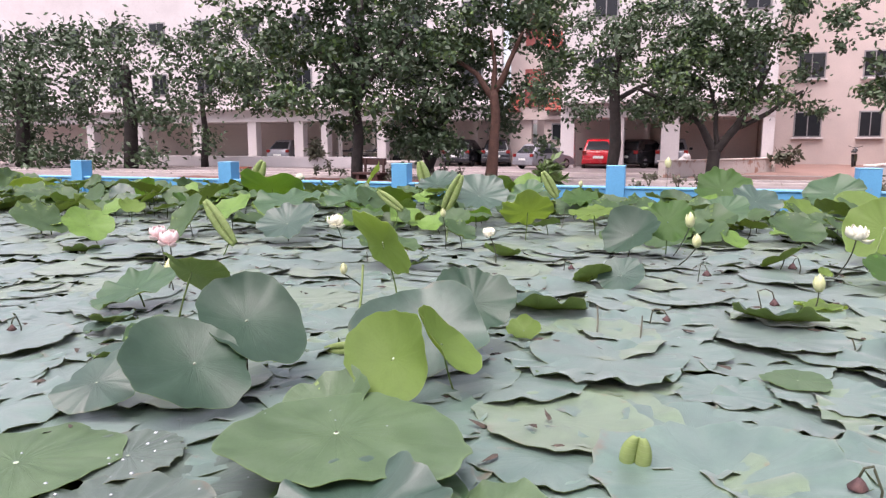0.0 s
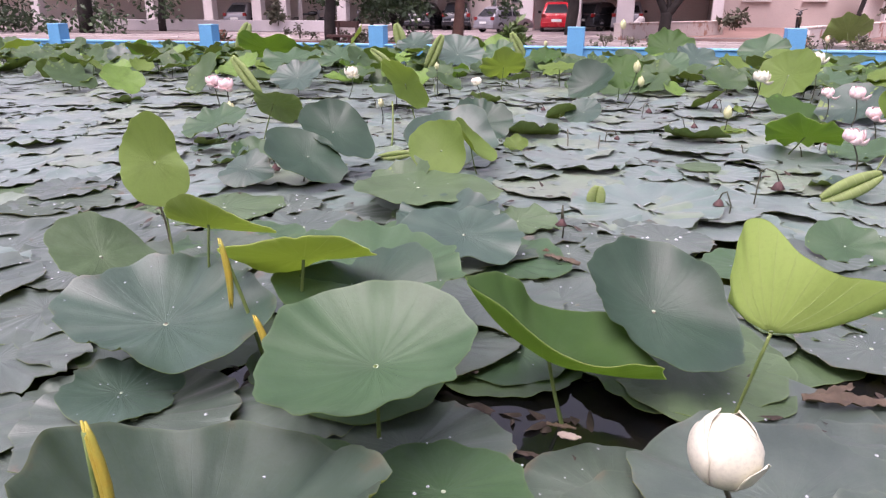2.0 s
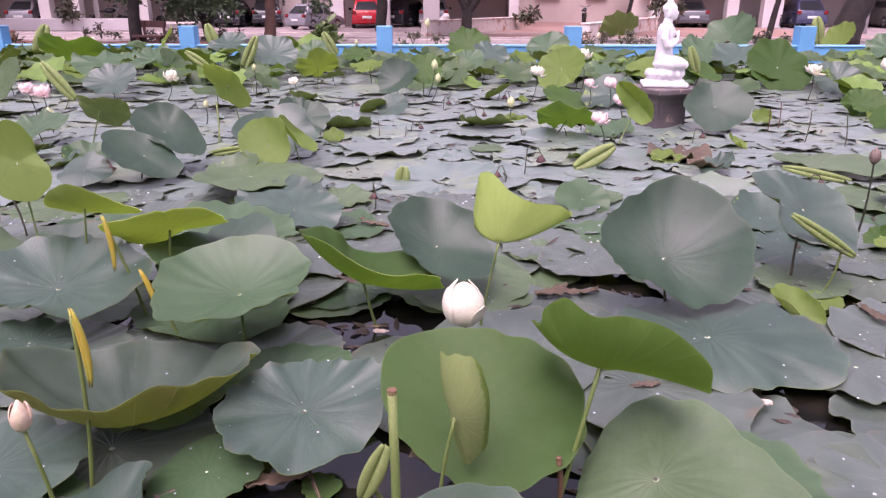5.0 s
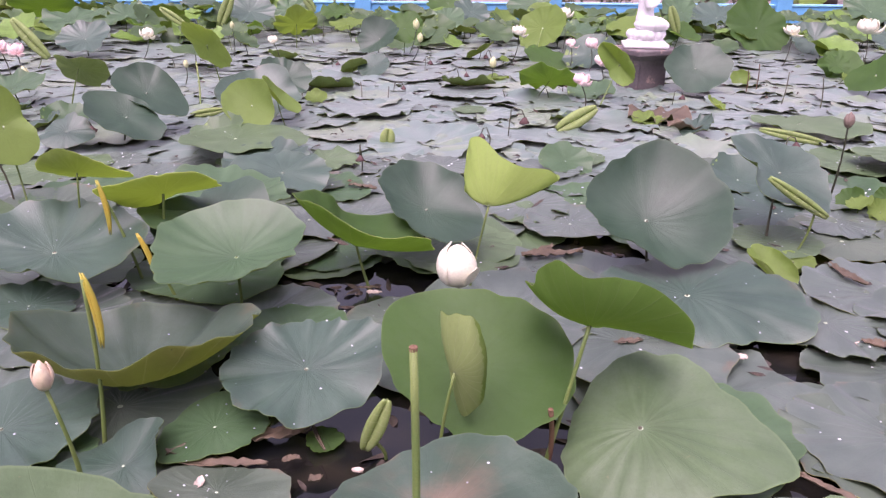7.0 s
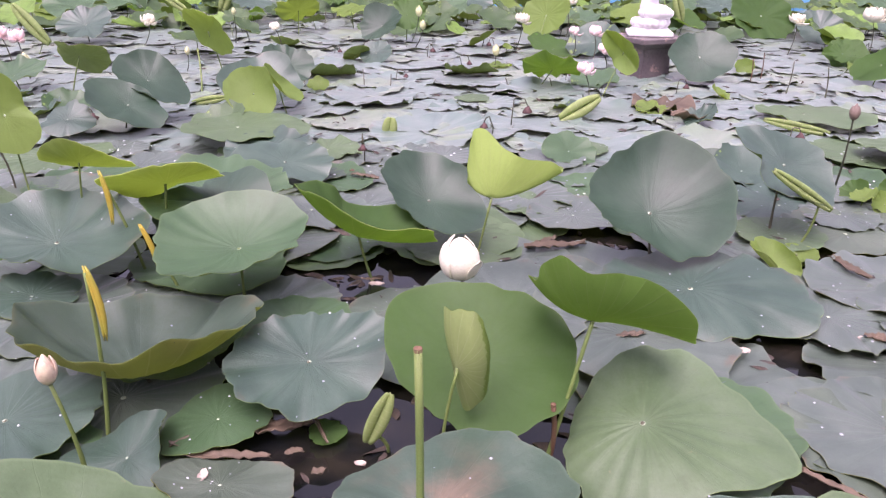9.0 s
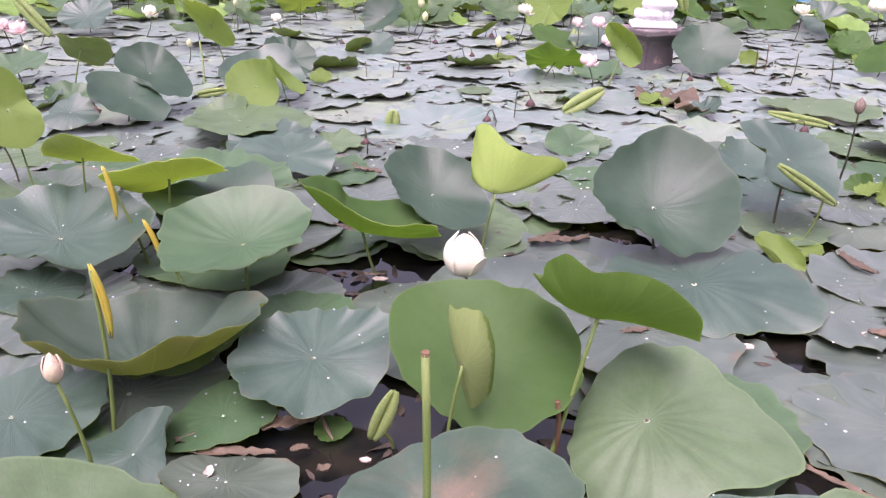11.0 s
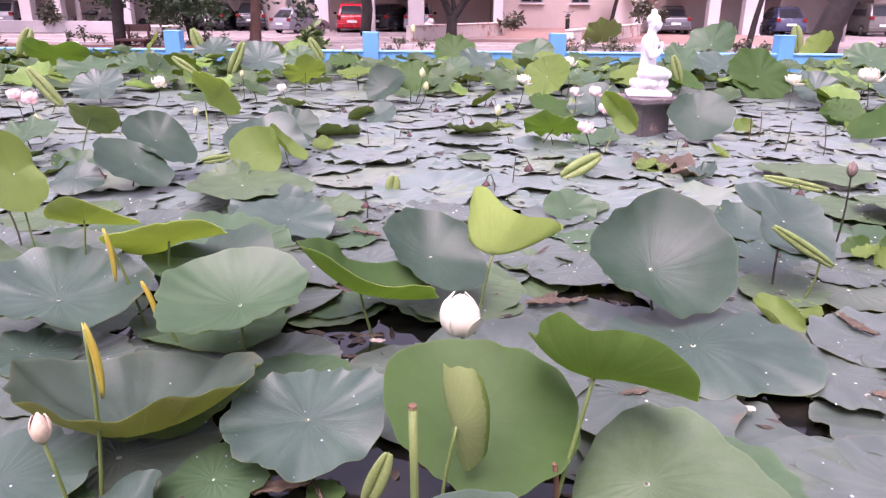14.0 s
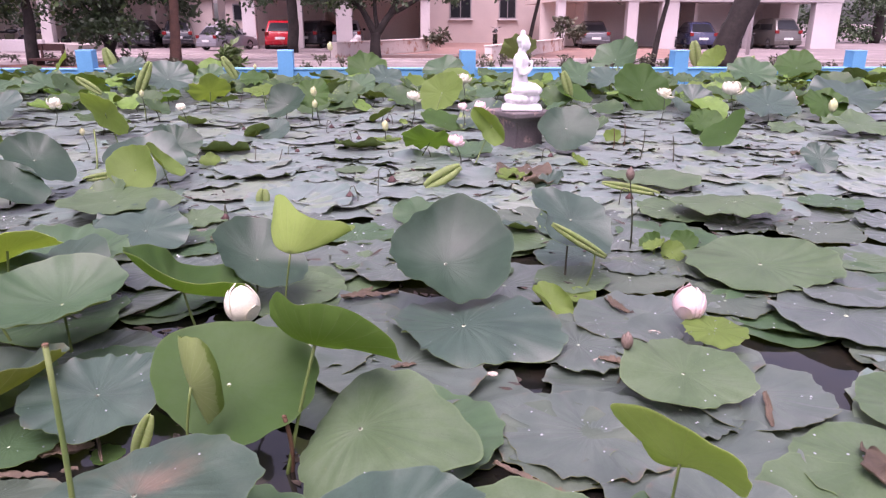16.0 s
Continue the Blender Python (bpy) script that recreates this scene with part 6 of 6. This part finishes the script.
tree(-9.5, 21.2, [([(0, 0, 0), (0.05, 0, 1.5), (0, 0, 3.2), (0.2, 0, 5)], [0.19, 0.14, 0.13, 0.08]), ([(0, 0, 2.6), (-0.8, 0, 3.4), (-1.6, 0.2, 4)], [0.08, 0.06, 0.03]), ([(0, 0, 2.4), (0.9, 0.2, 3.3), (1.6, 0, 4)], [0.08, 0.06, 0.03])],
     clump_cloud(3, (-0.8, 0, 4.4), (1.7, 0.9, 2.4), 90, 0.5, 0.9), 130, "leafy tree with a straight dark trunk beside the bench", seed=3, light=0.5, gz=0.3)
tree(-8.6, 24.8, [([(0, 0, 0), (-0.1, 0, 0.7), (-0.5, 0, 1.5), (-1.2, 0, 2.6)], [0.16, 0.13, 0.09, 0.05]), ([(0, 0, 0.5), (0.3, 0, 1.3), (0.6, 0, 2.6), (0.7, 0, 3.6)], [0.11, 0.09, 0.06, 0.04]), ([(-0.3, 0, 1.1), (-0.4, 0.2, 2.2), (0.0, 0.2, 3.4)], [0.07, 0.05, 0.03])],
     clump_cloud(5, (0.1, 0, 3.3), (1.7, 0.8, 2.2), 95, 0.45, 0.85), 130, "dark leafy tree forking low at the road's edge", seed=5, light=0.2)
tree(-6.4, 24.1, [([(0, 0, 0), (0.12, 0, 0.9), (0.18, 0, 1.9), (0.1, 0, 2.8)], [0.22, 0.16, 0.15, 0.14]), ([(0.1, 0, 2.6), (-0.4, 0, 3.3), (-1.2, 0, 3.8)], [0.11, 0.08, 0.05]), ([(0.1, 0, 2.7), (0.5, 0, 3.4), (1.0, 0, 4.5)], [0.12, 0.09, 0.05]), ([(0.1, 0, 2.7), (0.1, 0.1, 3.6), (0, 0, 4.6)], [0.09, 0.07, 0.04])],
     clump_cloud(7, (0.2, 0, 5.5), (1.7, 0.8, 1.4), 50, 0.4, 0.8), 110, "tree with a smooth reddish brown trunk", BARK, seed=7, light=0.6)
tree(0.2, 28.7, [([(0, 0, 0), (-0.02, 0, 0.6), (0.0, 0, 1.0)], [0.24, 0.2, 0.2]), ([(0, 0, 0.9), (-0.5, 0, 1.9), (-1.5, 0, 2.6), (-2.6, 0, 3.1)], [0.15, 0.11, 0.08, 0.05]), ([(0, 0, 0.9), (0.6, 0, 1.7), (1.1, 0, 2.6), (1.5, 0, 3.6)], [0.16, 0.13, 0.1, 0.06]), ([(0.1, 0, 1.0), (0, 0, 2.2), (-0.3, 0, 3.3)], [0.09, 0.07, 0.04]), ([(0.6, 0, 1.7), (1.6, 0, 2.2), (2.6, 0, 2.9)], [0.09, 0.07, 0.04])],
     clump_cloud(9, (0.1, 0, 4.1), (2.0, 0.9, 1.9), 95, 0.4, 0.8), 130, "spreading dark tree forking low in the forecourt", seed=9, light=0.3)
tree(-3.8, 34.5, [([(0, 0, 0), (0.1, 0, 1.6), (0, 0, 3.5), (0.2, 0, 5.5)], [0.26, 0.24, 0.22, 0.13]), ([(0, 0, 3.0), (1.0, 0, 3.6), (2.2, 0, 3.8)], [0.12, 0.09, 0.04])],
     clump_cloud(11, (0.3, 0, 4.8), (1.9, 0.9, 2.1), 80, 0.5, 0.9), 120, "dark shade tree standing before the carport", seed=11, light=0.2, size=0.2)
tree(9.2, 22.4, [([(0, 0, 0), (0.15, 0, 1.1), (0.3, 0, 2.0), (0.32, 0, 3.4), (0.5, 0, 5)], [0.11, 0.08, 0.07, 0.06, 0.04])],
     clump_cloud(13, (-0.9, 0, 3.6), (0.9, 0.6, 1.0), 26, 0.35, 0.6), 110, "slender curved young tree by the wall", seed=13, light=0.5)
tree(11.9, 23.2, [([(0, 0, 0), (0.15, 0, 0.9), (0.6, 0, 2.0), (1.2, 0, 3.6), (1.6, 0, 5.2)], [0.48, 0.4, 0.38, 0.36, 0.25]), ([(1.0, 0, 3.2), (-0.2, 0, 4.2), (-1.4, 0, 4.8)], [0.15, 0.1, 0.05])],
     clump_cloud(15, (1.4, 0, 5.2), (1.8, 1.0, 1.0), 34, 0.5, 0.9), 110, "thick leaning dark tree trunk by the road", seed=15)
tree(-24.5, 33.5, [([(0, 0, 0), (0.1, 0, 1.8), (0, 0, 4)], [0.2, 0.16, 0.1])], clump_cloud(17, (3.0, 0, 5.0), (3.4, 0.9, 2.0), 100, 0.5, 0.9), 110, "leafy tree hanging over the white plinth", seed=17, light=0.4)
tree(6.6, 30.0, [([(0, 0, 0.4), (0.4, 0, 2.4), (0.8, 0, 4.6)], [0.09, 0.07, 0.05])], clump_cloud(19, (0.4, 0, 4.2), (1.5, 0.7, 1.3), 50, 0.4, 0.7), 110, "light tree overhanging the forecourt", seed=19, light=0.3, gz=0.14)
for i, (x, y) in enumerate(((-27, 31), (-33, 30), (-39, 32), (30, 52), (36, 50), (42, 55), (48, 52))):
    tree(x, y, [([(0, 0, 0), (0.2, 0, 2.5), (0, 0, 5)], [0.35, 0.3, 0.2])], clump_cloud(21 + i, (0, 0, 3.6), (2.6, 1.5, 3.2), 60, 0.9, 1.5), 90, "dark leafy tree beyond the building's end", seed=21 + i, size=0.3)


def shrub(x, y, h, spread, seed, big=False, gz=GZ, mat=None):
    rng = random.Random(seed)
    top = thing("shrub", pose(x, y, gz), "broad-leaved green shrub behind the wall" if big else "small scrubby weed at the road's edge", "shrub", "shrubs")
    bm = bmesh.new()
    for k in range(5 if big else 3):
        a = rng.uniform(0, 6.28)
        tube(bm, [(0, 0, 0), (0.4 * spread * math.cos(a), 0.4 * spread * math.sin(a), h * 0.6), (spread * 0.7 * math.cos(a), spread * 0.7 * math.sin(a), h)], [0.02, 0.015, 0.006], 5)
    part("stem", bm, STALK_DARK, top)
    me = crown_mesh([((rng.uniform(-1, 1) * spread * 0.6, rng.uniform(-1, 1) * spread * 0.4, h * rng.uniform(0.3, 1.0)), spread * 0.6) for _ in range(8 if big else 4)], 22 if big else 14, 0.28 if big else 0.12, rng, 0.1)
    me.materials.append(mat or (CROWN_LIGHT if big else SHRUB))
    c = new("leaves", me)
    c.parent = top


shrub(-3.75, 20.6, 0.68, 0.36, 31, True)
sr = random.Random(41)
for i in range(46):
    x = sr.uniform(-13, 17)
    shrub(x, sr.uniform(19.2, 24.5), sr.uniform(0.2, 0.5), sr.uniform(0.15, 0.3), 50 + i, gz=0.3 if x < -7 else GZ)
for i, (x, y, h) in enumerate(((9.8, 37.2, 1.3), (10.4, 36.9, 1.0), (-13.6, 35.0, 0.9), (-18.8, 35.2, 1.0), (3.1, 35.6, 0.8))):
    shrub(x, y, h, 0.6, 120 + i, True, GZ + 0.3, SHRUB)


# ---- statue on its pedestal ----
ped = thing("pedestal", pose(2.34, 8.62, 0, 0, 0, 24), "dark stained stone pedestal standing in the pond", "pedestal")
bm = bmesh.new()
rings = []
for z, w in ((-0.5, 0.22), (0.3, 0.2), (0.37, 0.215), (0.43, 0.3)):
    rings.append([bm.verts.new((sx * w, sy * w, z)) for sx, sy in ((-1, -1), (1, -1), (1, 1), (-1, 1))])
for a, b in zip(rings, rings[1:]):
    for k in range(4):
        bm.faces.new((a[k], a[(k + 1) % 4], b[(k + 1) % 4], b[k]))
bm.faces.new(rings[0][::-1])
bm.faces.new(rings[-1])
bmesh.ops.bevel(bm, geom=[e for e in bm.edges if abs(e.verts[0].co.z - e.verts[1].co.z) > 0.01], offset=0.012, segments=2, affect="EDGES")
part("column", bm, STONE_DARK, ped)
part("slab", boxed(-0.33, -0.33, 0.433, 0.33, 0.33, 0.5, bevel=0.015), STONE_DARK, ped)

bm = bmesh.new()
box(bm, -0.285, -0.24, 0.0, 0.285, 0.24, 0.06, bevel=0.02)
ball(bm, (0, 0, 0.075), (0.26, 0.22, 0.05))
lathe(bm, [(0.17, 0.09), (0.2, 0.11), (0.225, 0.15), (0.235, 0.2), (0.215, 0.215)], 28)
for k in range(14):
    a = 2 * math.pi * k / 14
    ball(bm, (0.205 * math.cos(a), 0.205 * math.sin(a), 0.165), (0.05, 0.05, 0.055))
ball(bm, (0.03, 0, 0.28), (0.2, 0.24, 0.085))
for s in (-1, 1):
    tube(bm, [(-0.06, s * 0.1, 0.3), (0.08, s * 0.2, 0.3), (0.2, s * 0.13, 0.29)], [0.1, 0.085, 0.065], 12)
    tube(bm, [(0.2, s * 0.13, 0.28), (0.23, 0.0, 0.27), (0.17, -s * 0.1, 0.27)], [0.06, 0.055, 0.04], 12)
lathe(bm, [(0.13, 0.26), (0.135, 0.36), (0.118, 0.45), (0.115, 0.54), (0.13, 0.64), (0.125, 0.71), (0.09, 0.765), (0.05, 0.785)], 20, Matrix.Translation((-0.035, 0, 0)) @ Matrix.Diagonal((0.86, 1.12, 1, 1)))
ball(bm, (0.03, 0, 0.66), (0.06, 0.1, 0.06))
for s in (-1, 1):
    tube(bm, [(-0.045, s * 0.135, 0.725), (-0.06, s * 0.175, 0.6), (-0.02, s * 0.17, 0.5)], [0.05, 0.048, 0.042], 12)
    tube(bm, [(-0.02, s * 0.17, 0.5), (0.06, s * 0.11, 0.53), (0.115, s * 0.025, 0.585)], [0.042, 0.036, 0.026], 12)
    ball(bm, (-0.02, s * 0.083, 0.885), (0.016, 0.012, 0.05))
ball(bm, (0.118, 0, 0.635), (0.022, 0.03, 0.065))
tube(bm, [(-0.03, 0, 0.75), (-0.015, 0, 0.85)], [0.062, 0.055], 14)
ball(bm, (0.0, 0, 0.91), (0.086, 0.078, 0.105))
ball(bm, (0.045, 0, 0.865), (0.045, 0.05, 0.05))
ball(bm, (0.085, 0, 0.9), (0.018, 0.014, 0.025))
ball(bm, (-0.015, 0, 0.955), (0.092, 0.085, 0.075))
ball(bm, (-0.015, 0, 1.04), (0.042, 0.042, 0.05))
st = mesh_ob("statue", bm, MARBLE)
st.matrix_world = pose(2.34, 8.62, 0.502, 0, 0, -10) @ Matrix.Scale(0.91, 4)
rm = st.modifiers.new("blend", "REMESH")
rm.mode, rm.voxel_size, rm.use_smooth_shade = "VOXEL", 0.009, True
sm = st.modifiers.new("smooth", "SMOOTH")
sm.factor, sm.iterations = 0.5, 4
tagged(st, "white seated meditating statue with joined hands on a pedestal", "statue")


# ---- the carpet of floating leaves ----
pad_rng = random.Random(11)
PAD_SKINS = [[PAD, UNDER], [PAD, UNDER], [PAD, UNDER_O], [PALE, UNDER], [DRY, UNDER_O], [MID, UNDER]]
PAD_LABELS = ["grey-green lotus leaf floating flat on the pond"] * 3 + ["pale green lotus leaf floating flat on the pond", "browning lotus leaf floating on the pond", "fresh green lotus leaf floating on the pond"]
pad_meshes = []
nb = bmesh.new()
lathe(nb, [(0.03, -0.02), (0.026, -0.014), (0.012, -0.012)], 10)
navel_mesh = bpy.data.meshes.new("navel")
nb.to_mesh(navel_mesh)
nb.free()
navel_mesh.materials.append(NAVEL)
for k in range(14):
    pad_meshes.append(blades_mesh("floating_leaf", [blade(1.0, random.Random(100 + k), pad_rng.uniform(-0.01, 0.02), pad_rng.uniform(0.012, 0.036), 0, 0, pad_rng.uniform(-0.05, 0.02), 84, 8, thick=0.006, lobes=pad_rng.choice((6, 7, 9, 11)))], PAD_SKINS[k % len(PAD_SKINS)]))

GAPS = [(-0.41, 1.73), (0.31, 1.76), (-0.50, 1.74), (-1.59, 3.06), (1.82, 4.24), (-0.52, 3.02), (1.26, 2.35), (0.66, 3.48), (-0.29, 1.95), (0.32, 1.75)]
OPEN = [(-0.52, 1.79), (-0.38, 1.76), (-0.47, 1.63), (0.31, 1.76), (-0.67, 2.03)]
SLITS = [(1.89, 3.31), (1.12, 2.47), (1.27, 2.27), (2.42, 2.4), (2.6, 2.17), (2.83, 2.56), (1.61, 4.05), (2.39, 2.72), (1.01, 1.67), (-0.6, 3.02), (-0.89, 3.11), (-0.17, 3.12), (0.38, 3.48), (0.88, 3.52), (-1.6, 2.98), (-0.88, 1.94)]
far_blades, pads = [], []
step, row_no = 0.44, 0
yy = 0.5
while yy < 17.7:
    xx = -29.4 + (row_no % 2) * step / 2
    while xx < 18.5:
        x, y = xx + pad_rng.uniform(-0.17, 0.17), yy + pad_rng.uniform(-0.17, 0.17)
        r = pad_rng.choice((0.26, 0.31, 0.35, 0.38, 0.42)) * pad_rng.uniform(0.88, 1.1)
        z = pad_rng.uniform(0.012, 0.034)
        for qx, qy in SLITS:
            d = math.hypot(x - qx, y - qy)
            if 0 < d < r + 0.04:
                x, y = qx + (x - qx) / d * (r + 0.04), qy + (y - qy) / d * (r + 0.04)
        gap = noise.noise(Vector((x * 0.9, y * 0.9, 3.0))) > (0.5 if y < 4 else 0.62)
        inside = abs(x - 0.25) < 1.3 + 0.72 * y
        tx, ty, rz = pad_rng.gauss(0, 0.8), pad_rng.gauss(0, 0.8), pad_rng.uniform(0, 360)
        seed_k = pad_rng.randrange(14)
        if pad_rng.random() < 0.2:
            tx, ty, z = tx * 3, ty * 3, z + 0.015
        if math.hypot(x - 2.5, y - 8.6) < 0.5 or y > 17.75 or gap or (y < 6 and any(math.hypot(x - q[0], y - q[1]) < 0.04 + 0.6 * r for q in GAPS)) or any(math.hypot(x - q[0], y - q[1]) < r + 0.03 for q in OPEN):
            pass
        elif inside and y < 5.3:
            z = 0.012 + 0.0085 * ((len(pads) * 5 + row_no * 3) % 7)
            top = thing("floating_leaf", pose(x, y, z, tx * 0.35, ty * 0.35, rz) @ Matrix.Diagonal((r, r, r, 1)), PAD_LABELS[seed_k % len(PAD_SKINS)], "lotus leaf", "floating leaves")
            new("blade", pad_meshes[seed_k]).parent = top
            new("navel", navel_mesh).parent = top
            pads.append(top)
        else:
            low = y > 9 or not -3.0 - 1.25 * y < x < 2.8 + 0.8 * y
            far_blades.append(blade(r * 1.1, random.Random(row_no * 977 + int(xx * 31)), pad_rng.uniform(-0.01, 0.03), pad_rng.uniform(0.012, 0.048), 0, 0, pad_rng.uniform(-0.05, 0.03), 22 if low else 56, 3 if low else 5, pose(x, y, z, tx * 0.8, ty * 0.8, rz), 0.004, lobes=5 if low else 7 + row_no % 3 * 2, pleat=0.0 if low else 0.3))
        xx += step
    yy += step * 0.866
    row_no += 1
# CARPET is paler than the near pads' PAD: sky sheen in its colour
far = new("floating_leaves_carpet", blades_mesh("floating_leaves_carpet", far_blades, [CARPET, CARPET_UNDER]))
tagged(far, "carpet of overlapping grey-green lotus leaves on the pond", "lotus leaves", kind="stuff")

# leaves standing above the carpet towards the far wall and the sides
stand_rng = random.Random(23)
stand_blades, stand_bm = [], bmesh.new()
for i in range(640):
    y = 9.2 + 8.4 * stand_rng.random() ** 0.5
    x = stand_rng.uniform(-1.3, 1.0) * (2.0 + 0.72 * y) + 0.3
    if -0.3 < x - y * 0.285 < 0.5 and y < 12:
        continue
    if y < 12.5 and stand_rng.random() < 0.72:
        continue
    tall = x < -3 and stand_rng.random() < 0.3
    z = stand_rng.uniform(0.1, 0.3) + (0.16 if tall else 0)
    r = stand_rng.uniform(0.2, 0.38)
    skin = stand_rng.choice(("mature", "mid", "mid", "fresh", "fresh", "young"))
    tilt, to = stand_rng.uniform(5, 58 if tall else 38), stand_rng.uniform(180, 360) if stand_rng.random() < 0.75 else stand_rng.uniform(0, 180)
    if i < 120:
        leaf(x, y, z, r, tilt, to, stand_rng.uniform(0.05, 0.25), stand_rng.uniform(0.05, 0.1), skin=skin, spokes=28, pleat=0.08)
    else:
        n = Vector((math.sin(radians(tilt)) * math.cos(radians(to)), math.sin(radians(tilt)) * math.sin(radians(to)), math.cos(radians(tilt))))
        q = Vector((0, 0, 1)).rotation_difference(n).to_matrix().to_4x4()
        stand_blades.append(blade(r, stand_rng, stand_rng.uniform(0.05, 0.25), stand_rng.uniform(0.05, 0.1), 0, 0, 0, 28, 5, Matrix.Translation((x, y, z)) @ q, pleat=0.0))
        tube(stand_bm, bend_line((x + stand_rng.uniform(-0.1, 0.1), y + 0.05, -0.05), (x, y, z - 0.004), 0.02, 5, (1, 0, 0)), 0.006, 5)
stand = new("standing_leaves", blades_mesh("standing_leaves", stand_blades, [STAND, STAND_UNDER]))
tagged(mesh_ob("leaf_stalks", stand_bm, STALK_DARK), "thin green stalks under the standing lotus leaves", "stalks", kind="stuff")
tagged(stand, "crowd of green lotus leaves standing before the far wall", "lotus leaves", kind="stuff")

# drops and fallen scraps of petal
db = bmesh.new()
ball(db, (0, 0, 0), (1.3, 1.3, 0.8), None, 7, 5)
drop_v = np.array([v.co[:] for v in db.verts])
db.verts.index_update()
drop_f = [tuple(v.index for v in f.verts) for f in db.faces]
db.free()
drops_v, drops_f = [], []
for i in range(2600):
    if i % 12 == 0:
        hm, hx, hy = stand_rng.choice(hero_blades)
        co = hm.vertices[stand_rng.randrange(len(hm.vertices) // 2)].co + Vector((hx, hy, 0))
    elif i % 2:
        ob = stand_rng.choice(pads)
        vs = ob.children[0].data.vertices
        co = ob.matrix_world @ vs[stand_rng.randrange(len(vs) // 2)].co
    else:
        vs = stand_rng.choice(far_blades)[0]
        co = Vector(vs[stand_rng.randrange(len(vs) // 2)])
        if co.y > 11 or abs(co.x) > 2 + 0.7 * co.y:
            continue
    s = stand_rng.uniform(0.0015, 0.004) * (1.0 if i % 12 == 0 else 1.35 if co.y < 4 else 2.2)
    k = len(drops_v) * len(drop_v)
    drops_v.append(drop_v * s + np.array(co[:]))
    drops_f += [tuple(q + k for q in f) for f in drop_f]
dm = bpy.data.meshes.new("water_drops")
dm.from_pydata(np.concatenate(drops_v).tolist(), [], drops_f)
dm.polygons.foreach_set("use_smooth", np.ones(len(drops_f), dtype=bool))
dm.materials.append(DROP)
tagged(new("water_drops", dm), "scattered water drops on the leaves, sky glint painted pale", "water drops", kind="stuff")

# rotting scraps in the open water
lit_bm = bmesh.new()
for gx, gy in GAPS:
    for i in range(14 if gy > 2 else 4):
        a, q = stand_rng.uniform(0, 6.28), stand_rng.uniform(0.02, 0.26)
        L_, w = stand_rng.uniform(0.02, 0.06), stand_rng.uniform(0.008, 0.02)
        m = pose(gx + q * math.cos(a), gy + q * math.sin(a), 0.004 + 0.0004 * i, stand_rng.gauss(0, 8), stand_rng.gauss(0, 8), stand_rng.uniform(0, 360))
        ring = [lit_bm.verts.new(m @ Vector((L_ * math.cos(t) * stand_rng.uniform(0.7, 1.1), w * math.sin(t) * stand_rng.uniform(0.7, 1.1), 0.006 * math.sin(2 * t)))) for t in (0, 0.8, 1.6, 2.4, 3.1, 3.9, 4.7, 5.5)]
        top_v = lit_bm.verts.new(m @ Vector((0, 0, 0.008)))
        for k in range(8):
            lit_bm.faces.new((ring[k], ring[(k + 1) % 8], top_v))
for i in range(320):
    y = 3.0 + 9.0 * stand_rng.random()
    x = stand_rng.uniform(-1, 1) * (1.0 + 0.62 * y) + 0.25
    L_, w = stand_rng.uniform(0.02, 0.09), stand_rng.uniform(0.008, 0.022)
    m = pose(x, y, stand_rng.uniform(0.04, 0.062), stand_rng.gauss(0, 10), stand_rng.gauss(0, 10), stand_rng.gauss(0, 40))
    ring = [lit_bm.verts.new(m @ Vector((L_ * math.cos(t) * stand_rng.uniform(0.6, 1.1), w * math.sin(t) * stand_rng.uniform(0.5, 1.2), 0.006 * math.sin(2 * t)))) for t in (0, 0.8, 1.6, 2.4, 3.1, 3.9, 4.7, 5.5)]
    top_v = lit_bm.verts.new(m @ Vector((0, 0, 0.008)))
    for k in range(8):
        lit_bm.faces.new((ring[k], ring[(k + 1) % 8], top_v))
tagged(mesh_ob("leaf_litter", lit_bm, LITTER), "rotting brown scraps floating in the water gaps", "leaf litter", kind="stuff")

# raised rims, small folded leaves and dead pods scattered over the middle of the pond
mid_rng = random.Random(77)
for i in range(46):
    y = mid_rng.uniform(4.4, 11)
    x = mid_rng.uniform(-1.15, 1.0) * (0.8 + 0.62 * y)
    if math.hypot(x - 2.4, y - 8.6) < 0.8:
        continue
    kind_ = mid_rng.random()
    if kind_ < 0.5:
        leaf(x, y, mid_rng.uniform(0.05, 0.1), mid_rng.uniform(0.14, 0.24), mid_rng.uniform(10, 26), mid_rng.uniform(30, 300), mid_rng.uniform(0.1, 0.35), 0.08, skin=mid_rng.choice(("mature", "mature", "pale", "mid")), spokes=32, stalk=False)
    elif kind_ < 0.62:
        leaf(x, y, mid_rng.uniform(0.06, 0.12), mid_rng.uniform(0.07, 0.12), mid_rng.uniform(30, 60), mid_rng.uniform(180, 360), 0.3, 0.1, skin="young", spokes=28)
    elif kind_ < 0.85:
        dead_hook(x, y, mid_rng.uniform(0.14, 0.26), mid_rng.uniform(0.05, 0.12), mid_rng.uniform(0, 360), mid_rng.uniform(0.03, 0.045))
    else:
        bare_stem(x, y, mid_rng.uniform(0.12, 0.3), (mid_rng.uniform(-0.05, 0.05), 0.0), 0.005, "dark")
